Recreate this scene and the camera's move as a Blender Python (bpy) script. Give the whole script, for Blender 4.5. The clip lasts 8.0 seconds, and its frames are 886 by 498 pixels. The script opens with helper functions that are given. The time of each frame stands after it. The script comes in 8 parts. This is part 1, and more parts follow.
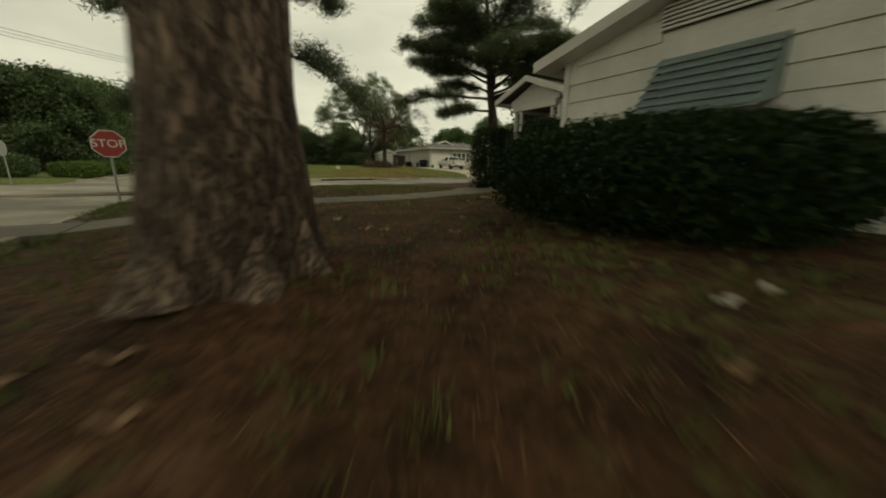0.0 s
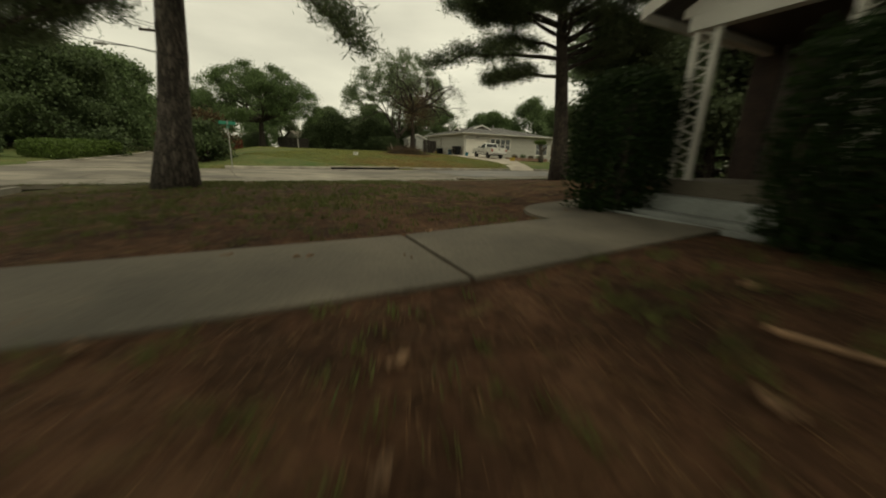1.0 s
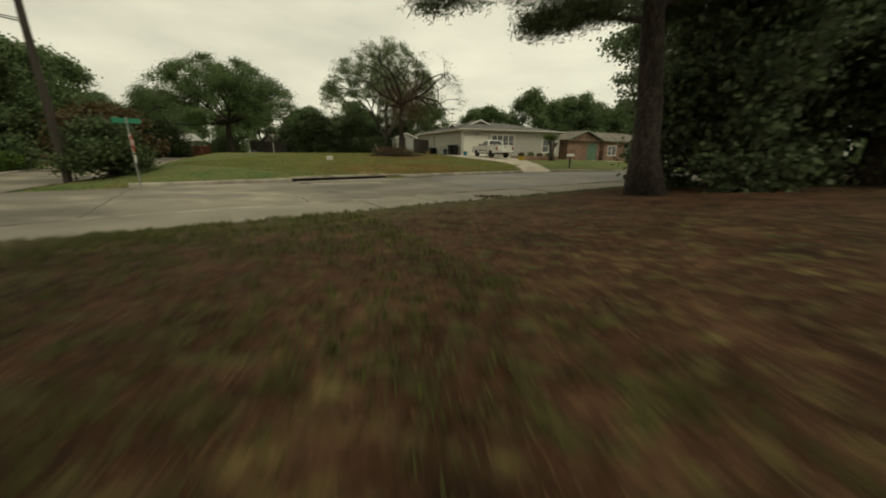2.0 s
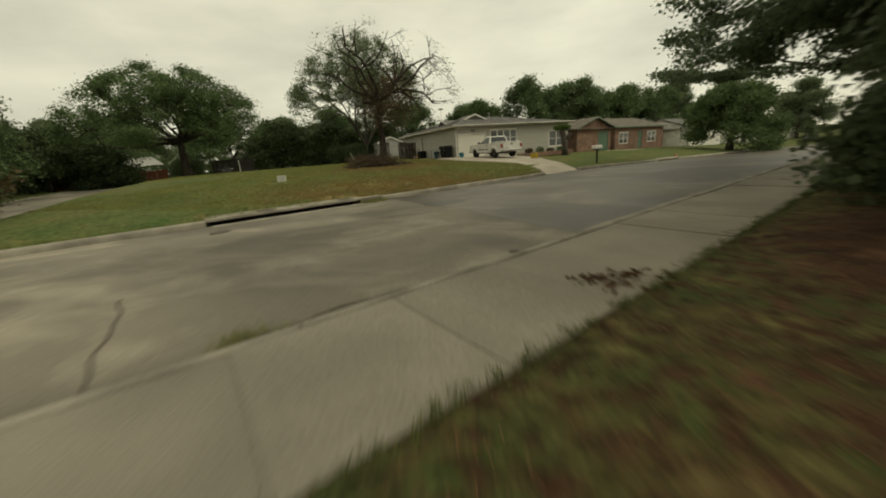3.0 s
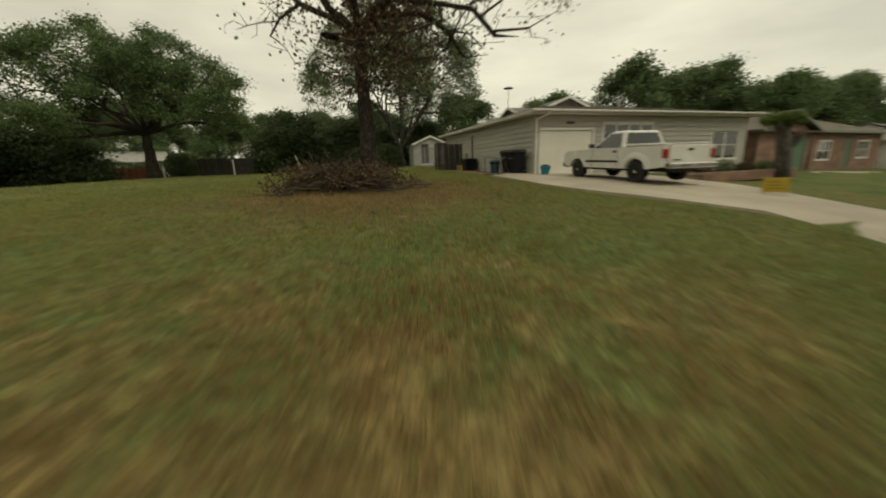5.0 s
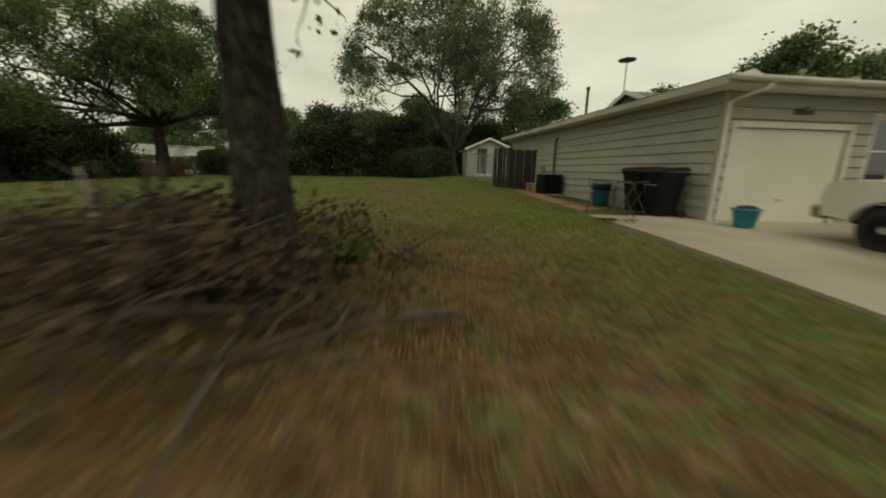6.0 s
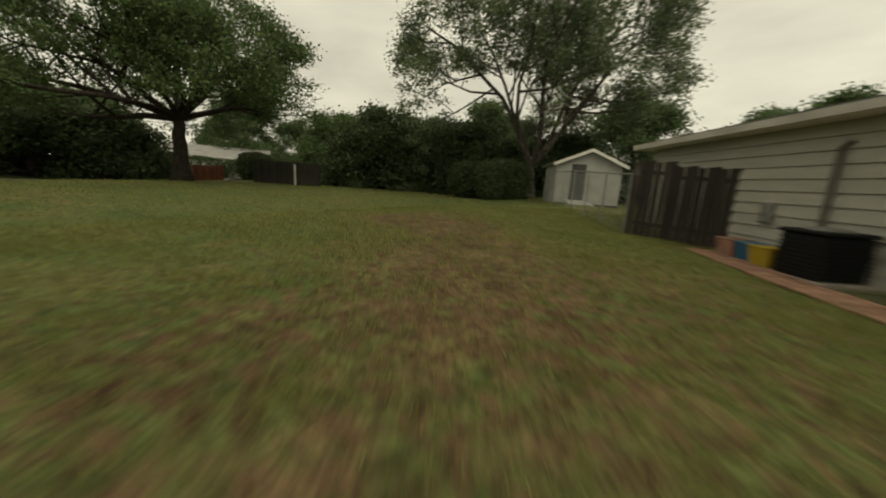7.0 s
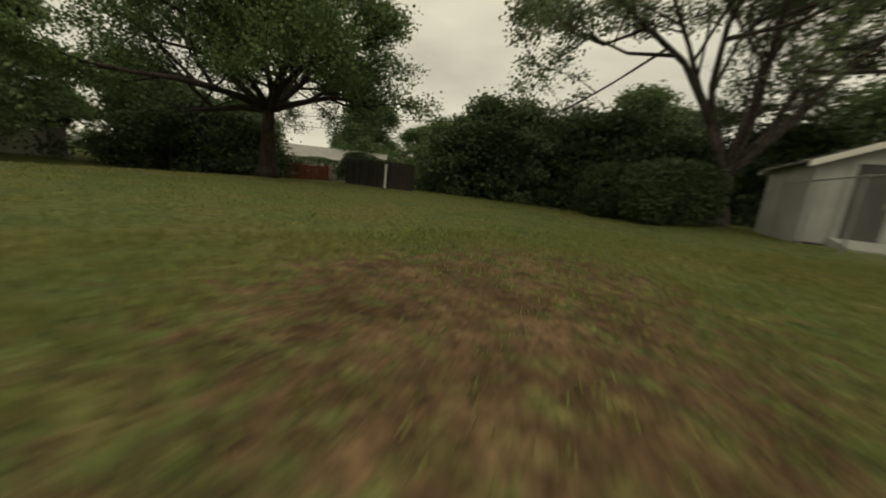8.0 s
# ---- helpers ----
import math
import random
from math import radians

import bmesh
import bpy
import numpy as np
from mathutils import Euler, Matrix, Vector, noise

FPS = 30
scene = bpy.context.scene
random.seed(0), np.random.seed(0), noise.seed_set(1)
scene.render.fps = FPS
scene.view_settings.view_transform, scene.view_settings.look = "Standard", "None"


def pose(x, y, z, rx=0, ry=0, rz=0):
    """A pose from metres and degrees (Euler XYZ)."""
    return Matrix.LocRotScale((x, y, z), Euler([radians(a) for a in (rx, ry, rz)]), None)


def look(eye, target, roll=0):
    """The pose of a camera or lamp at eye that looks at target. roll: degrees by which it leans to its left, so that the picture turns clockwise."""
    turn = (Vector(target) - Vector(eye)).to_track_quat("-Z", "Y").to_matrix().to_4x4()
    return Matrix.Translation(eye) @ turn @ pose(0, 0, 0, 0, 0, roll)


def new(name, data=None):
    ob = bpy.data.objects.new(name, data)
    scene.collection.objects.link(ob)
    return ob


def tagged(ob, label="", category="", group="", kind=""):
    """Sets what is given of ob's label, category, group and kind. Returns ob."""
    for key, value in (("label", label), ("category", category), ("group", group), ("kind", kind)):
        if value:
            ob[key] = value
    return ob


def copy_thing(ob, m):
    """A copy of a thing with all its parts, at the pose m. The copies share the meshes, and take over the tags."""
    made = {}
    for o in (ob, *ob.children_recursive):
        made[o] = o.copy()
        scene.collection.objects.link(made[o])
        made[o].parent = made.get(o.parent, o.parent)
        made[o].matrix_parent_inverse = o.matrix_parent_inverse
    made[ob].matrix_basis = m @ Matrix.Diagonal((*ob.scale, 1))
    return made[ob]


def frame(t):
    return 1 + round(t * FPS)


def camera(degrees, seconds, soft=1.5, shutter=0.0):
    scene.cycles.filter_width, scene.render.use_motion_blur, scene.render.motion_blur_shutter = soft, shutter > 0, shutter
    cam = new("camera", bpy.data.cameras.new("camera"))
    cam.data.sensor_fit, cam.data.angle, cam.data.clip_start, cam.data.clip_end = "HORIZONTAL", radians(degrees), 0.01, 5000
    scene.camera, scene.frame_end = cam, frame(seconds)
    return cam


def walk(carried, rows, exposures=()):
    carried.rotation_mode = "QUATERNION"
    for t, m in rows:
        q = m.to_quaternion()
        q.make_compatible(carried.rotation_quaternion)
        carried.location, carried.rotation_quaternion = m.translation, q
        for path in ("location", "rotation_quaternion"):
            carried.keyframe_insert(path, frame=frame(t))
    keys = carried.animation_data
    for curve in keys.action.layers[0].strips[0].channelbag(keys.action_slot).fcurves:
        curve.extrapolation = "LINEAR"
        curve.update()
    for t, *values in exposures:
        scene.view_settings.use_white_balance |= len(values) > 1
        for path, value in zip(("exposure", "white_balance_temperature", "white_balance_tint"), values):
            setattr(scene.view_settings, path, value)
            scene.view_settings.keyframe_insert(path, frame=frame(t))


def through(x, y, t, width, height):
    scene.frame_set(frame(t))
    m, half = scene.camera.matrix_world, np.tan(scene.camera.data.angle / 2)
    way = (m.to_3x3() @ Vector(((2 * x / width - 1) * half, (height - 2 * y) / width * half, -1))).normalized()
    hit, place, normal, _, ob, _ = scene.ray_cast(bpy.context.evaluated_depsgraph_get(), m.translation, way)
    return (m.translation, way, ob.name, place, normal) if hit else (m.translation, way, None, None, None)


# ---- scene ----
cam = camera(104.0, 8.0, soft=1.85, shutter=0.45)
PATH = [
    (0, (1.303, -2.523, 1.152), (1.235, -0.577, 0.696), 0.7),
    (0.1, (1.306, -2.004, 1.177), (1.212, -0.06, 0.719), 1.3),
    (0.2, (1.297, -1.465, 1.204), (1.177, 0.476, 0.737), 1.2),
    (0.5, (1.032, 0.344, 1.244), (0.865, 2.271, 0.736), 1.3),
    (0.8, (0.831, 2.153, 1.237), (0.634, 4.073, 0.715), 1.8),
    (1, (0.599, 3.442, 1.235), (0.374, 5.358, 0.707), 2.1),
    (1.2, (0.359, 4.664, 1.233), (0.119, 6.583, 0.723), 2.8),
    (2.3, (-1.185, 11.52, 1.443), (-1.363, 13.439, 0.908), -1.5),
    (2.5, (-1.472, 12.793, 1.504), (-1.647, 14.716, 0.982), -2.6),
    (2.7, (-1.684, 14.049, 1.532), (-1.819, 15.975, 1.007), -3.2),
    (3, (-1.859, 16.173, 1.574), (-2.013, 18.096, 1.047), -4.5),
    (3.5, (-2.118, 20.147, 1.474), (-2.267, 22.075, 0.963), -5.4),
    (4, (-2.252, 24.103, 1.547), (-2.422, 26.032, 1.045), -4.7),
    (4.5, (-2.375, 27.749, 1.608), (-2.626, 29.673, 1.121), -3.1),
    (4.6, (-2.486, 28.531, 1.618), (-2.762, 30.451, 1.132), -2.9),
    (5.8, (-4.441, 38.403, 2.141), (-5.183, 40.203, 1.683), 0.3),
    (6.0, (-4.951, 39.87, 2.201), (-5.689, 41.673, 1.749), 0.7),
    (6.2, (-5.679, 41.384, 2.29), (-6.454, 43.178, 1.864), 0.5),
    (6.3, (-6.06, 42.119, 2.321), (-6.874, 43.898, 1.905), 1.0),
    (6.5, (-6.739, 43.448, 2.342), (-7.583, 45.215, 1.932), 2.2),
    (6.7, (-7.483, 44.758, 2.368), (-8.401, 46.489, 1.97), 2.8),
    (7, (-8.576, 46.674, 2.393), (-9.608, 48.344, 2.009), 3.8),
    (7.2, (-9.288, 47.91, 2.406), (-10.429, 49.507, 2.019), 4.5),
    (7.5, (-10.319, 49.68, 2.383), (-11.61, 51.158, 1.995), 5.5),
    (8, (-12.032, 52.602, 2.228), (-13.573, 53.817, 1.845), 6.2),
]
EXPOSURES = [(0, 0.0, 7400, -4), (0.6, 0.06, 7400, 0), (1.2, 0.05, 7400, 0), (2.5, 0.1, 7400, -2), (3.5, -0.03, 7400, 0), (4.5, 0.14, 7400, 2),
             (6.0, -0.05, 7400, -2), (7.0, 0.0, 7400, 2), (8.0, -0.1, 7400, 2)]
walk(cam, [(t, look(e, g, r)) for t, e, g, r in PATH], EXPOSURES)

# ---- light ----
SKY = bpy.data.worlds.new("overcast_sky")
scene.world = SKY
SKY.use_nodes = True
wn, wl = SKY.node_tree.nodes, SKY.node_tree.links
wn.clear()
w_out = wn.new("ShaderNodeOutputWorld")
w_bg = wn.new("ShaderNodeBackground")
w_sky = wn.new("ShaderNodeTexSky")
w_sky.sky_type, w_sky.sun_disc = "NISHITA", False
w_sky.sun_elevation, w_sky.sun_rotation = radians(52), radians(60)
w_scale = wn.new("ShaderNodeMixRGB")
w_scale.blend_type, w_scale.inputs[0].default_value = "MULTIPLY", 1.0
w_scale.inputs[2].default_value = (0.08, 0.08, 0.08, 1)
w_tex = wn.new("ShaderNodeTexCoord")
w_map = wn.new("ShaderNodeMapping")
w_map.inputs["Scale"].default_value = (1.0, 1.0, 3.2)
w_noise = wn.new("ShaderNodeTexNoise")
w_noise.inputs["Scale"].default_value, w_noise.inputs["Detail"].default_value = 2.2, 7.0
w_ramp = wn.new("ShaderNodeValToRGB")
w_ramp.color_ramp.elements[0].position, w_ramp.color_ramp.elements[0].color = 0.32, (0.62, 0.59, 0.52, 1)
w_ramp.color_ramp.elements[1].position, w_ramp.color_ramp.elements[1].color = 0.66, (0.90, 0.86, 0.755, 1)
w_mix = wn.new("ShaderNodeMixRGB")
w_mix.inputs[0].default_value = 0.88
wl.new(w_sky.outputs[0], w_scale.inputs[1])
wl.new(w_tex.outputs["Generated"], w_map.inputs[0])
wl.new(w_map.outputs[0], w_noise.inputs["Vector"])
wl.new(w_noise.outputs[0], w_ramp.inputs[0])
wl.new(w_scale.outputs[0], w_mix.inputs[1])
wl.new(w_ramp.outputs[0], w_mix.inputs[2])
wl.new(w_mix.outputs[0], w_bg.inputs[0])
w_bg.inputs[1].default_value = 1.0
wl.new(w_bg.outputs[0], w_out.inputs[0])

sun = new("sun", bpy.data.lights.new("sun", "SUN"))
sun.data.energy, sun.data.angle, sun.data.color = 0.7, radians(25), (1.0, 0.95, 0.86)
sun.matrix_world = look((20, -12, 30), (0, 0, 0))


# ---- materials ----
def material(name, colour, rough=0.8, scale=6.0, vary=0.25, bump=0.1, metal=0.0, fine=60.0, second=None, streak=None, spec=0.4, island=0.0, obj=0.0, blotch=0.0, plates=0.0):
    """A surface with variation at a coarse and a fine scale, in metres."""
    m = bpy.data.materials.new(name)
    m.use_nodes = True
    n, l = m.node_tree.nodes, m.node_tree.links
    b = n["Principled BSDF"]
    b.inputs["Roughness"].default_value, b.inputs["Metallic"].default_value = rough, metal
    b.inputs["Specular IOR Level"].default_value = spec
    tex = n.new("ShaderNodeTexCoord")
    vec = tex.outputs["Object"]
    if streak:
        mp = n.new("ShaderNodeMapping")
        mp.inputs["Scale"].default_value = streak
        l.new(vec, mp.inputs[0])
        vec = mp.outputs[0]
    big, small = n.new("ShaderNodeTexNoise"), n.new("ShaderNodeTexNoise")
    big.inputs["Scale"].default_value, big.inputs["Detail"].default_value = scale, 6
    small.inputs["Scale"].default_value, small.inputs["Detail"].default_value = fine, 3
    l.new(vec, big.inputs["Vector"])
    l.new(vec, small.inputs["Vector"])
    ramp = n.new("ShaderNodeValToRGB")
    dark = [c * (1 - vary) for c in colour]
    light = [min(1, c * (1 + vary)) for c in colour]
    ramp.color_ramp.elements[0].position, ramp.color_ramp.elements[1].position = 0.3, 0.7
    ramp.color_ramp.elements[0].color = (*(second or dark), 1)
    ramp.color_ramp.elements[1].color = (*light, 1)
    l.new(big.outputs[0], ramp.inputs[0])
    fine_ramp = n.new("ShaderNodeMapRange")
    fine_ramp.inputs[1].default_value, fine_ramp.inputs[2].default_value = 0.25, 0.75
    fine_ramp.inputs[3].default_value, fine_ramp.inputs[4].default_value = 1 - vary * 0.8, 1 + vary * 0.5
    l.new(small.outputs[0], fine_ramp.inputs[0])
    mul = n.new("ShaderNodeMixRGB")
    mul.blend_type, mul.inputs[0].default_value = "MULTIPLY", 1.0
    l.new(ramp.outputs[0], mul.inputs[1])
    l.new(fine_ramp.outputs[0], mul.inputs[2])
    col = mul.outputs[0]
    for amount, kind in ((island, 0), (obj, 1)):
        if amount:
            src = n.new("ShaderNodeNewGeometry").outputs["Random Per Island"] if kind == 0 else n.new("ShaderNodeObjectInfo").outputs["Random"]
            rng = n.new("ShaderNodeMapRange")
            rng.inputs[3].default_value, rng.inputs[4].default_value = 1 - amount, 1 + amount
            l.new(src, rng.inputs[0])
            mul2 = n.new("ShaderNodeMixRGB")
            mul2.blend_type, mul2.inputs[0].default_value = "MULTIPLY", 1.0
            l.new(col, mul2.inputs[1])
            l.new(rng.outputs[0], mul2.inputs[2])
            col = mul2.outputs[0]
    if blotch:
        st = n.new("ShaderNodeTexNoise")
        st.inputs["Scale"].default_value, st.inputs["Detail"].default_value = 0.24, 8
        st.inputs["Distortion"].default_value = 0.6
        long = n.new("ShaderNodeMapping")
        long.inputs["Rotation"].default_value = (0, 0, radians(-40))
        long.inputs["Scale"].default_value = (0.75, 1.15, 1.0)
        l.new(tex.outputs["Object"], long.inputs[0])
        l.new(long.outputs[0], st.inputs["Vector"])
        sr = n.new("ShaderNodeMapRange")
        sr.inputs[1].default_value, sr.inputs[2].default_value = 0.45, 0.55
        sr.inputs[3].default_value, sr.inputs[4].default_value = 1 - blotch, 1 + blotch * 0.5
        l.new(st.outputs[0], sr.inputs[0])
        m3 = n.new("ShaderNodeMixRGB")
        m3.blend_type, m3.inputs[0].default_value = "MULTIPLY", 1.0
        l.new(col, m3.inputs[1])
        l.new(sr.outputs[0], m3.inputs[2])
        col = m3.outputs[0]
        dust = n.new("ShaderNodeTexNoise")
        dust.inputs["Scale"].default_value, dust.inputs["Detail"].default_value = 0.6, 9
        dust.inputs["Roughness"].default_value, dust.inputs["Distortion"].default_value = 0.6, 0.9
        l.new(long.outputs[0], dust.inputs["Vector"])
        dr = n.new("ShaderNodeMapRange")
        dr.inputs[1].default_value, dr.inputs[2].default_value = 0.50, 0.64
        dr.inputs[3].default_value, dr.inputs[4].default_value = 0.92, 1.0 + blotch * 1.2
        l.new(dust.outputs[0], dr.inputs[0])
        m4 = n.new("ShaderNodeMixRGB")
        m4.blend_type, m4.inputs[0].default_value = "MULTIPLY", 1.0
        l.new(col, m4.inputs[1])
        l.new(dr.outputs[0], m4.inputs[2])
        col = m4.outputs[0]
        crack = n.new("ShaderNodeTexVoronoi")
        crack.feature = "DISTANCE_TO_EDGE"
        crack.inputs["Scale"].default_value = 0.22
        warp = n.new("ShaderNodeMixRGB")
        warp.blend_type, warp.inputs[0].default_value = "ADD", 0.5
        l.new(tex.outputs["Object"], warp.inputs[1])
        l.new(big.outputs[1], warp.inputs[2])
        l.new(warp.outputs[0], crack.inputs["Vector"])
        cr = n.new("ShaderNodeMapRange")
        cr.inputs[1].default_value, cr.inputs[2].default_value = 0.0003, 0.0012
        cr.inputs[3].default_value, cr.inputs[4].default_value = 0.72, 1.0
        l.new(crack.outputs[0], cr.inputs[0])
        m4 = n.new("ShaderNodeMixRGB")
        m4.blend_type, m4.inputs[0].default_value = "MULTIPLY", 1.0
        l.new(col, m4.inputs[1])
        l.new(cr.outputs[0], m4.inputs[2])
        col = m4.outputs[0]
    l.new(col, b.inputs["Base Color"])
    rr = n.new("ShaderNodeMapRange")
    rr.inputs[3].default_value, rr.inputs[4].default_value = max(0.02, rough - 0.12), min(1, rough + 0.12)
    l.new(big.outputs[0], rr.inputs[0])
    l.new(rr.outputs[0], b.inputs["Roughness"])
    relief = small.outputs[0]
    if plates:
        vm = n.new("ShaderNodeMapping")
        vm.inputs["Scale"].default_value = (1.0, 1.0, 0.24)
        l.new(tex.outputs["Object"], vm.inputs[0])
        wv = n.new("ShaderNodeMixRGB")
        wv.blend_type, wv.inputs[0].default_value = "ADD", 0.12
        l.new(vm.outputs[0], wv.inputs[1])
        l.new(small.outputs[1], wv.inputs[2])
        vo = n.new("ShaderNodeTexVoronoi")
        vo.feature = "DISTANCE_TO_EDGE"
        vo.inputs["Scale"].default_value = plates
        l.new(wv.outputs[0], vo.inputs["Vector"])
        vr = n.new("ShaderNodeMapRange")
        vr.inputs[1].default_value, vr.inputs[2].default_value = 0.02, 0.22
        vr.inputs[3].default_value, vr.inputs[4].default_value = 0.32, 1.2
        l.new(vo.outputs[0], vr.inputs[0])
        m5 = n.new("ShaderNodeMixRGB")
        m5.blend_type, m5.inputs[0].default_value = "MULTIPLY", 1.0
        l.new(col, m5.inputs[1])
        l.new(vr.outputs[0], m5.inputs[2])
        l.new(m5.outputs[0], b.inputs["Base Color"])
        relief = vr.outputs[0]
    if bump:
        bp = n.new("ShaderNodeBump")
        bp.inputs["Strength"].default_value, bp.inputs["Distance"].default_value = bump, 0.02
        l.new(relief, bp.inputs["Height"])
        l.new(bp.outputs[0], b.inputs["Normal"])
    return m


def leaf_material(name, colour, vary=0.5, spec=0.25, rough=0.6, through=0.25):
    m = bpy.data.materials.new(name)
    m.use_nodes = True
    n, l = m.node_tree.nodes, m.node_tree.links
    b = n["Principled BSDF"]
    b.inputs["Roughness"].default_value, b.inputs["Specular IOR Level"].default_value = rough, spec
    geo = n.new("ShaderNodeNewGeometry")
    tex = n.new("ShaderNodeTexCoord")
    nz = n.new("ShaderNodeTexNoise")
    nz.inputs["Scale"].default_value, nz.inputs["Detail"].default_value = 0.7, 4
    l.new(tex.outputs["Object"], nz.inputs["Vector"])
    add = n.new("ShaderNodeMath")
    add.operation = "ADD"
    l.new(geo.outputs["Random Per Island"], add.inputs[0])
    l.new(nz.outputs[0], add.inputs[1])
    half = n.new("ShaderNodeMath")
    half.operation, half.inputs[1].default_value = "MULTIPLY", 0.5
    l.new(add.outputs[0], half.inputs[0])
    ramp = n.new("ShaderNodeValToRGB")
    ramp.color_ramp.elements[0].position, ramp.color_ramp.elements[1].position = 0.15, 0.85
    ramp.color_ramp.elements[0].color = (*[c * (1 - vary) for c in colour], 1)
    ramp.color_ramp.elements[1].color = (colour[0] * (1 + vary), colour[1] * (1 + vary * 0.9), colour[2] * (1 + vary * 0.5), 1)
    l.new(half.outputs[0], ramp.inputs[0])
    l.new(ramp.outputs[0], b.inputs["Base Color"])
    tr = n.new("ShaderNodeBsdfTranslucent")
    l.new(ramp.outputs[0], tr.inputs[0])
    mix = n.new("ShaderNodeMixShader")
    mix.inputs[0].default_value = through
    l.new(b.outputs[0], mix.inputs[1])
    l.new(tr.outputs[0], mix.inputs[2])
    l.new(mix.outputs[0], n["Material Output"].inputs[0])
    return m


def plain(name, colour, rough=0.5, metal=0.0, spec=0.5):
    return material(name, colour, rough, 3.0, 0.08, 0.0, metal, 40.0, spec=spec)


def glass_material(name, tint=(0.03, 0.035, 0.035)):
    m = bpy.data.materials.new(name)
    m.use_nodes = True
    b = m.node_tree.nodes["Principled BSDF"]
    b.inputs["Base Color"].default_value = (*tint, 1)
    b.inputs["Roughness"].default_value, b.inputs["Specular IOR Level"].default_value = 0.04, 0.8
    b.inputs["IOR"].default_value = 1.5
    return m


CONCRETE = material("worn_concrete", (0.235, 0.208, 0.162), 0.72, 0.35, 0.30, 0.12, fine=35, second=(0.165, 0.146, 0.114), obj=0.08, blotch=0.27)
SIDEWALK = material("pale_sidewalk_concrete", (0.285, 0.256, 0.204), 0.78, 0.5, 0.30, 0.12, fine=35, second=(0.205, 0.182, 0.144), obj=0.07)
KERB = material("kerb_concrete", (0.33, 0.30, 0.245), 0.85, 1.4, 0.35, 0.25, fine=45, obj=0.10)
ASPHALT = material("smooth_asphalt", (0.120, 0.100, 0.076), 0.46, 0.55, 0.35, 0.10, fine=70, second=(0.060, 0.051, 0.040), spec=0.48, blotch=0.35)
WALKWAY = material("needle_stained_walkway_concrete", (0.135, 0.118, 0.09), 0.8, 1.0, 0.35, 0.15, fine=40, obj=0.06)
DRIVE = material("pale_driveway_concrete", (0.40, 0.35, 0.28), 0.8, 0.6, 0.22, 0.12, fine=40, obj=0.05)
SIDING_GREY = material("grey_painted_siding", (0.40, 0.385, 0.335), 0.65, 1.2, 0.10, 0.05, fine=30, obj=0.04, streak=(1, 1, 6))
SIDING_WHITE = material("white_painted_siding", (0.74, 0.72, 0.66), 0.65, 1.2, 0.12, 0.06, fine=30, obj=0.04)
TRIM = material("white_trim_paint", (0.72, 0.70, 0.64), 0.55, 2.0, 0.08, 0.02)
DOOR_WHITE = material("white_door_paint", (0.72, 0.69, 0.61), 0.5, 1.0, 0.06, 0.02)
SHINGLE = material("grey_shingles", (0.16, 0.155, 0.145), 0.9, 1.5, 0.30, 0.3, fine=25, obj=0.12)
SHINGLE_BROWN = material("brown_shingles", (0.17, 0.15, 0.12), 0.9, 1.5, 0.30, 0.3, fine=25, obj=0.12)
BRICK = material("red_brick", (0.28, 0.125, 0.075), 0.85, 3.0, 0.3, 0.2, fine=40, obj=0.25, island=0.25)
MORTAR = material("grey_mortar", (0.24, 0.20, 0.165), 0.9, 4.0, 0.2, 0.2)
AWNING = material("blue_grey_awning_metal", (0.22, 0.275, 0.27), 0.5, 2.0, 0.15, 0.02, 0.0, 30, obj=0.05)
DARK = plain("dark_void", (0.012, 0.012, 0.012), 0.9)
GLASS = glass_material("dark_window_glass")
BARK = material("brown_bark", (0.19, 0.135, 0.10), 0.95, 2.4, 0.4, 1.0, fine=14, second=(0.10, 0.068, 0.05), streak=(2.2, 2.2, 0.55), plates=17.0)
BARK_GREY = material("grey_bark", (0.135, 0.115, 0.095), 0.95, 2.4, 0.4, 0.9, fine=14, second=(0.07, 0.06, 0.048), streak=(2.2, 2.2, 0.5), plates=13.0)
BARK_DARK = material("dark_bark", (0.072, 0.057, 0.044), 0.95, 3.0, 0.4, 0.9, fine=16, streak=(2, 2, 0.5), plates=14.0)
WOOD_OLD = material("weathered_fence_wood", (0.038, 0.031, 0.025), 0.9, 2.0, 0.4, 0.3, fine=20, obj=0.3, streak=(8, 8, 0.8))
METAL = material("galvanised_metal", (0.34, 0.34, 0.32), 0.45, 4.0, 0.15, 0.02, 0.7)
LEAF_OAK = leaf_material("oak_leaves", (0.112, 0.168, 0.074), through=0.32)
LEAF_ELM = leaf_material("elm_leaves", (0.150, 0.195, 0.118), through=0.4)
LEAF_FAR = leaf_material("far_leaves", (0.115, 0.168, 0.080), through=0.32)
LEAF_DARK = leaf_material("dark_leaves", (0.078, 0.112, 0.054), through=0.3)
LEAF_STREET = leaf_material("street_tree_leaves", (0.125, 0.172, 0.105), through=0.48)
# Hedge green set near black: the trees' shade is in the colour.
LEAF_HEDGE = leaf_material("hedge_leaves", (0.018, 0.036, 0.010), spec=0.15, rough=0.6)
LEAF_LIGHT = leaf_material("light_hedge_leaves", (0.09, 0.14, 0.035))
LEAF_RED = leaf_material("reddish_leaves", (0.085, 0.06, 0.03))
LEAF_DEAD = leaf_material("dry_vine_leaves", (0.105, 0.074, 0.045))
NEEDLES = leaf_material("pine_needles", (0.100, 0.132, 0.074), through=0.35)

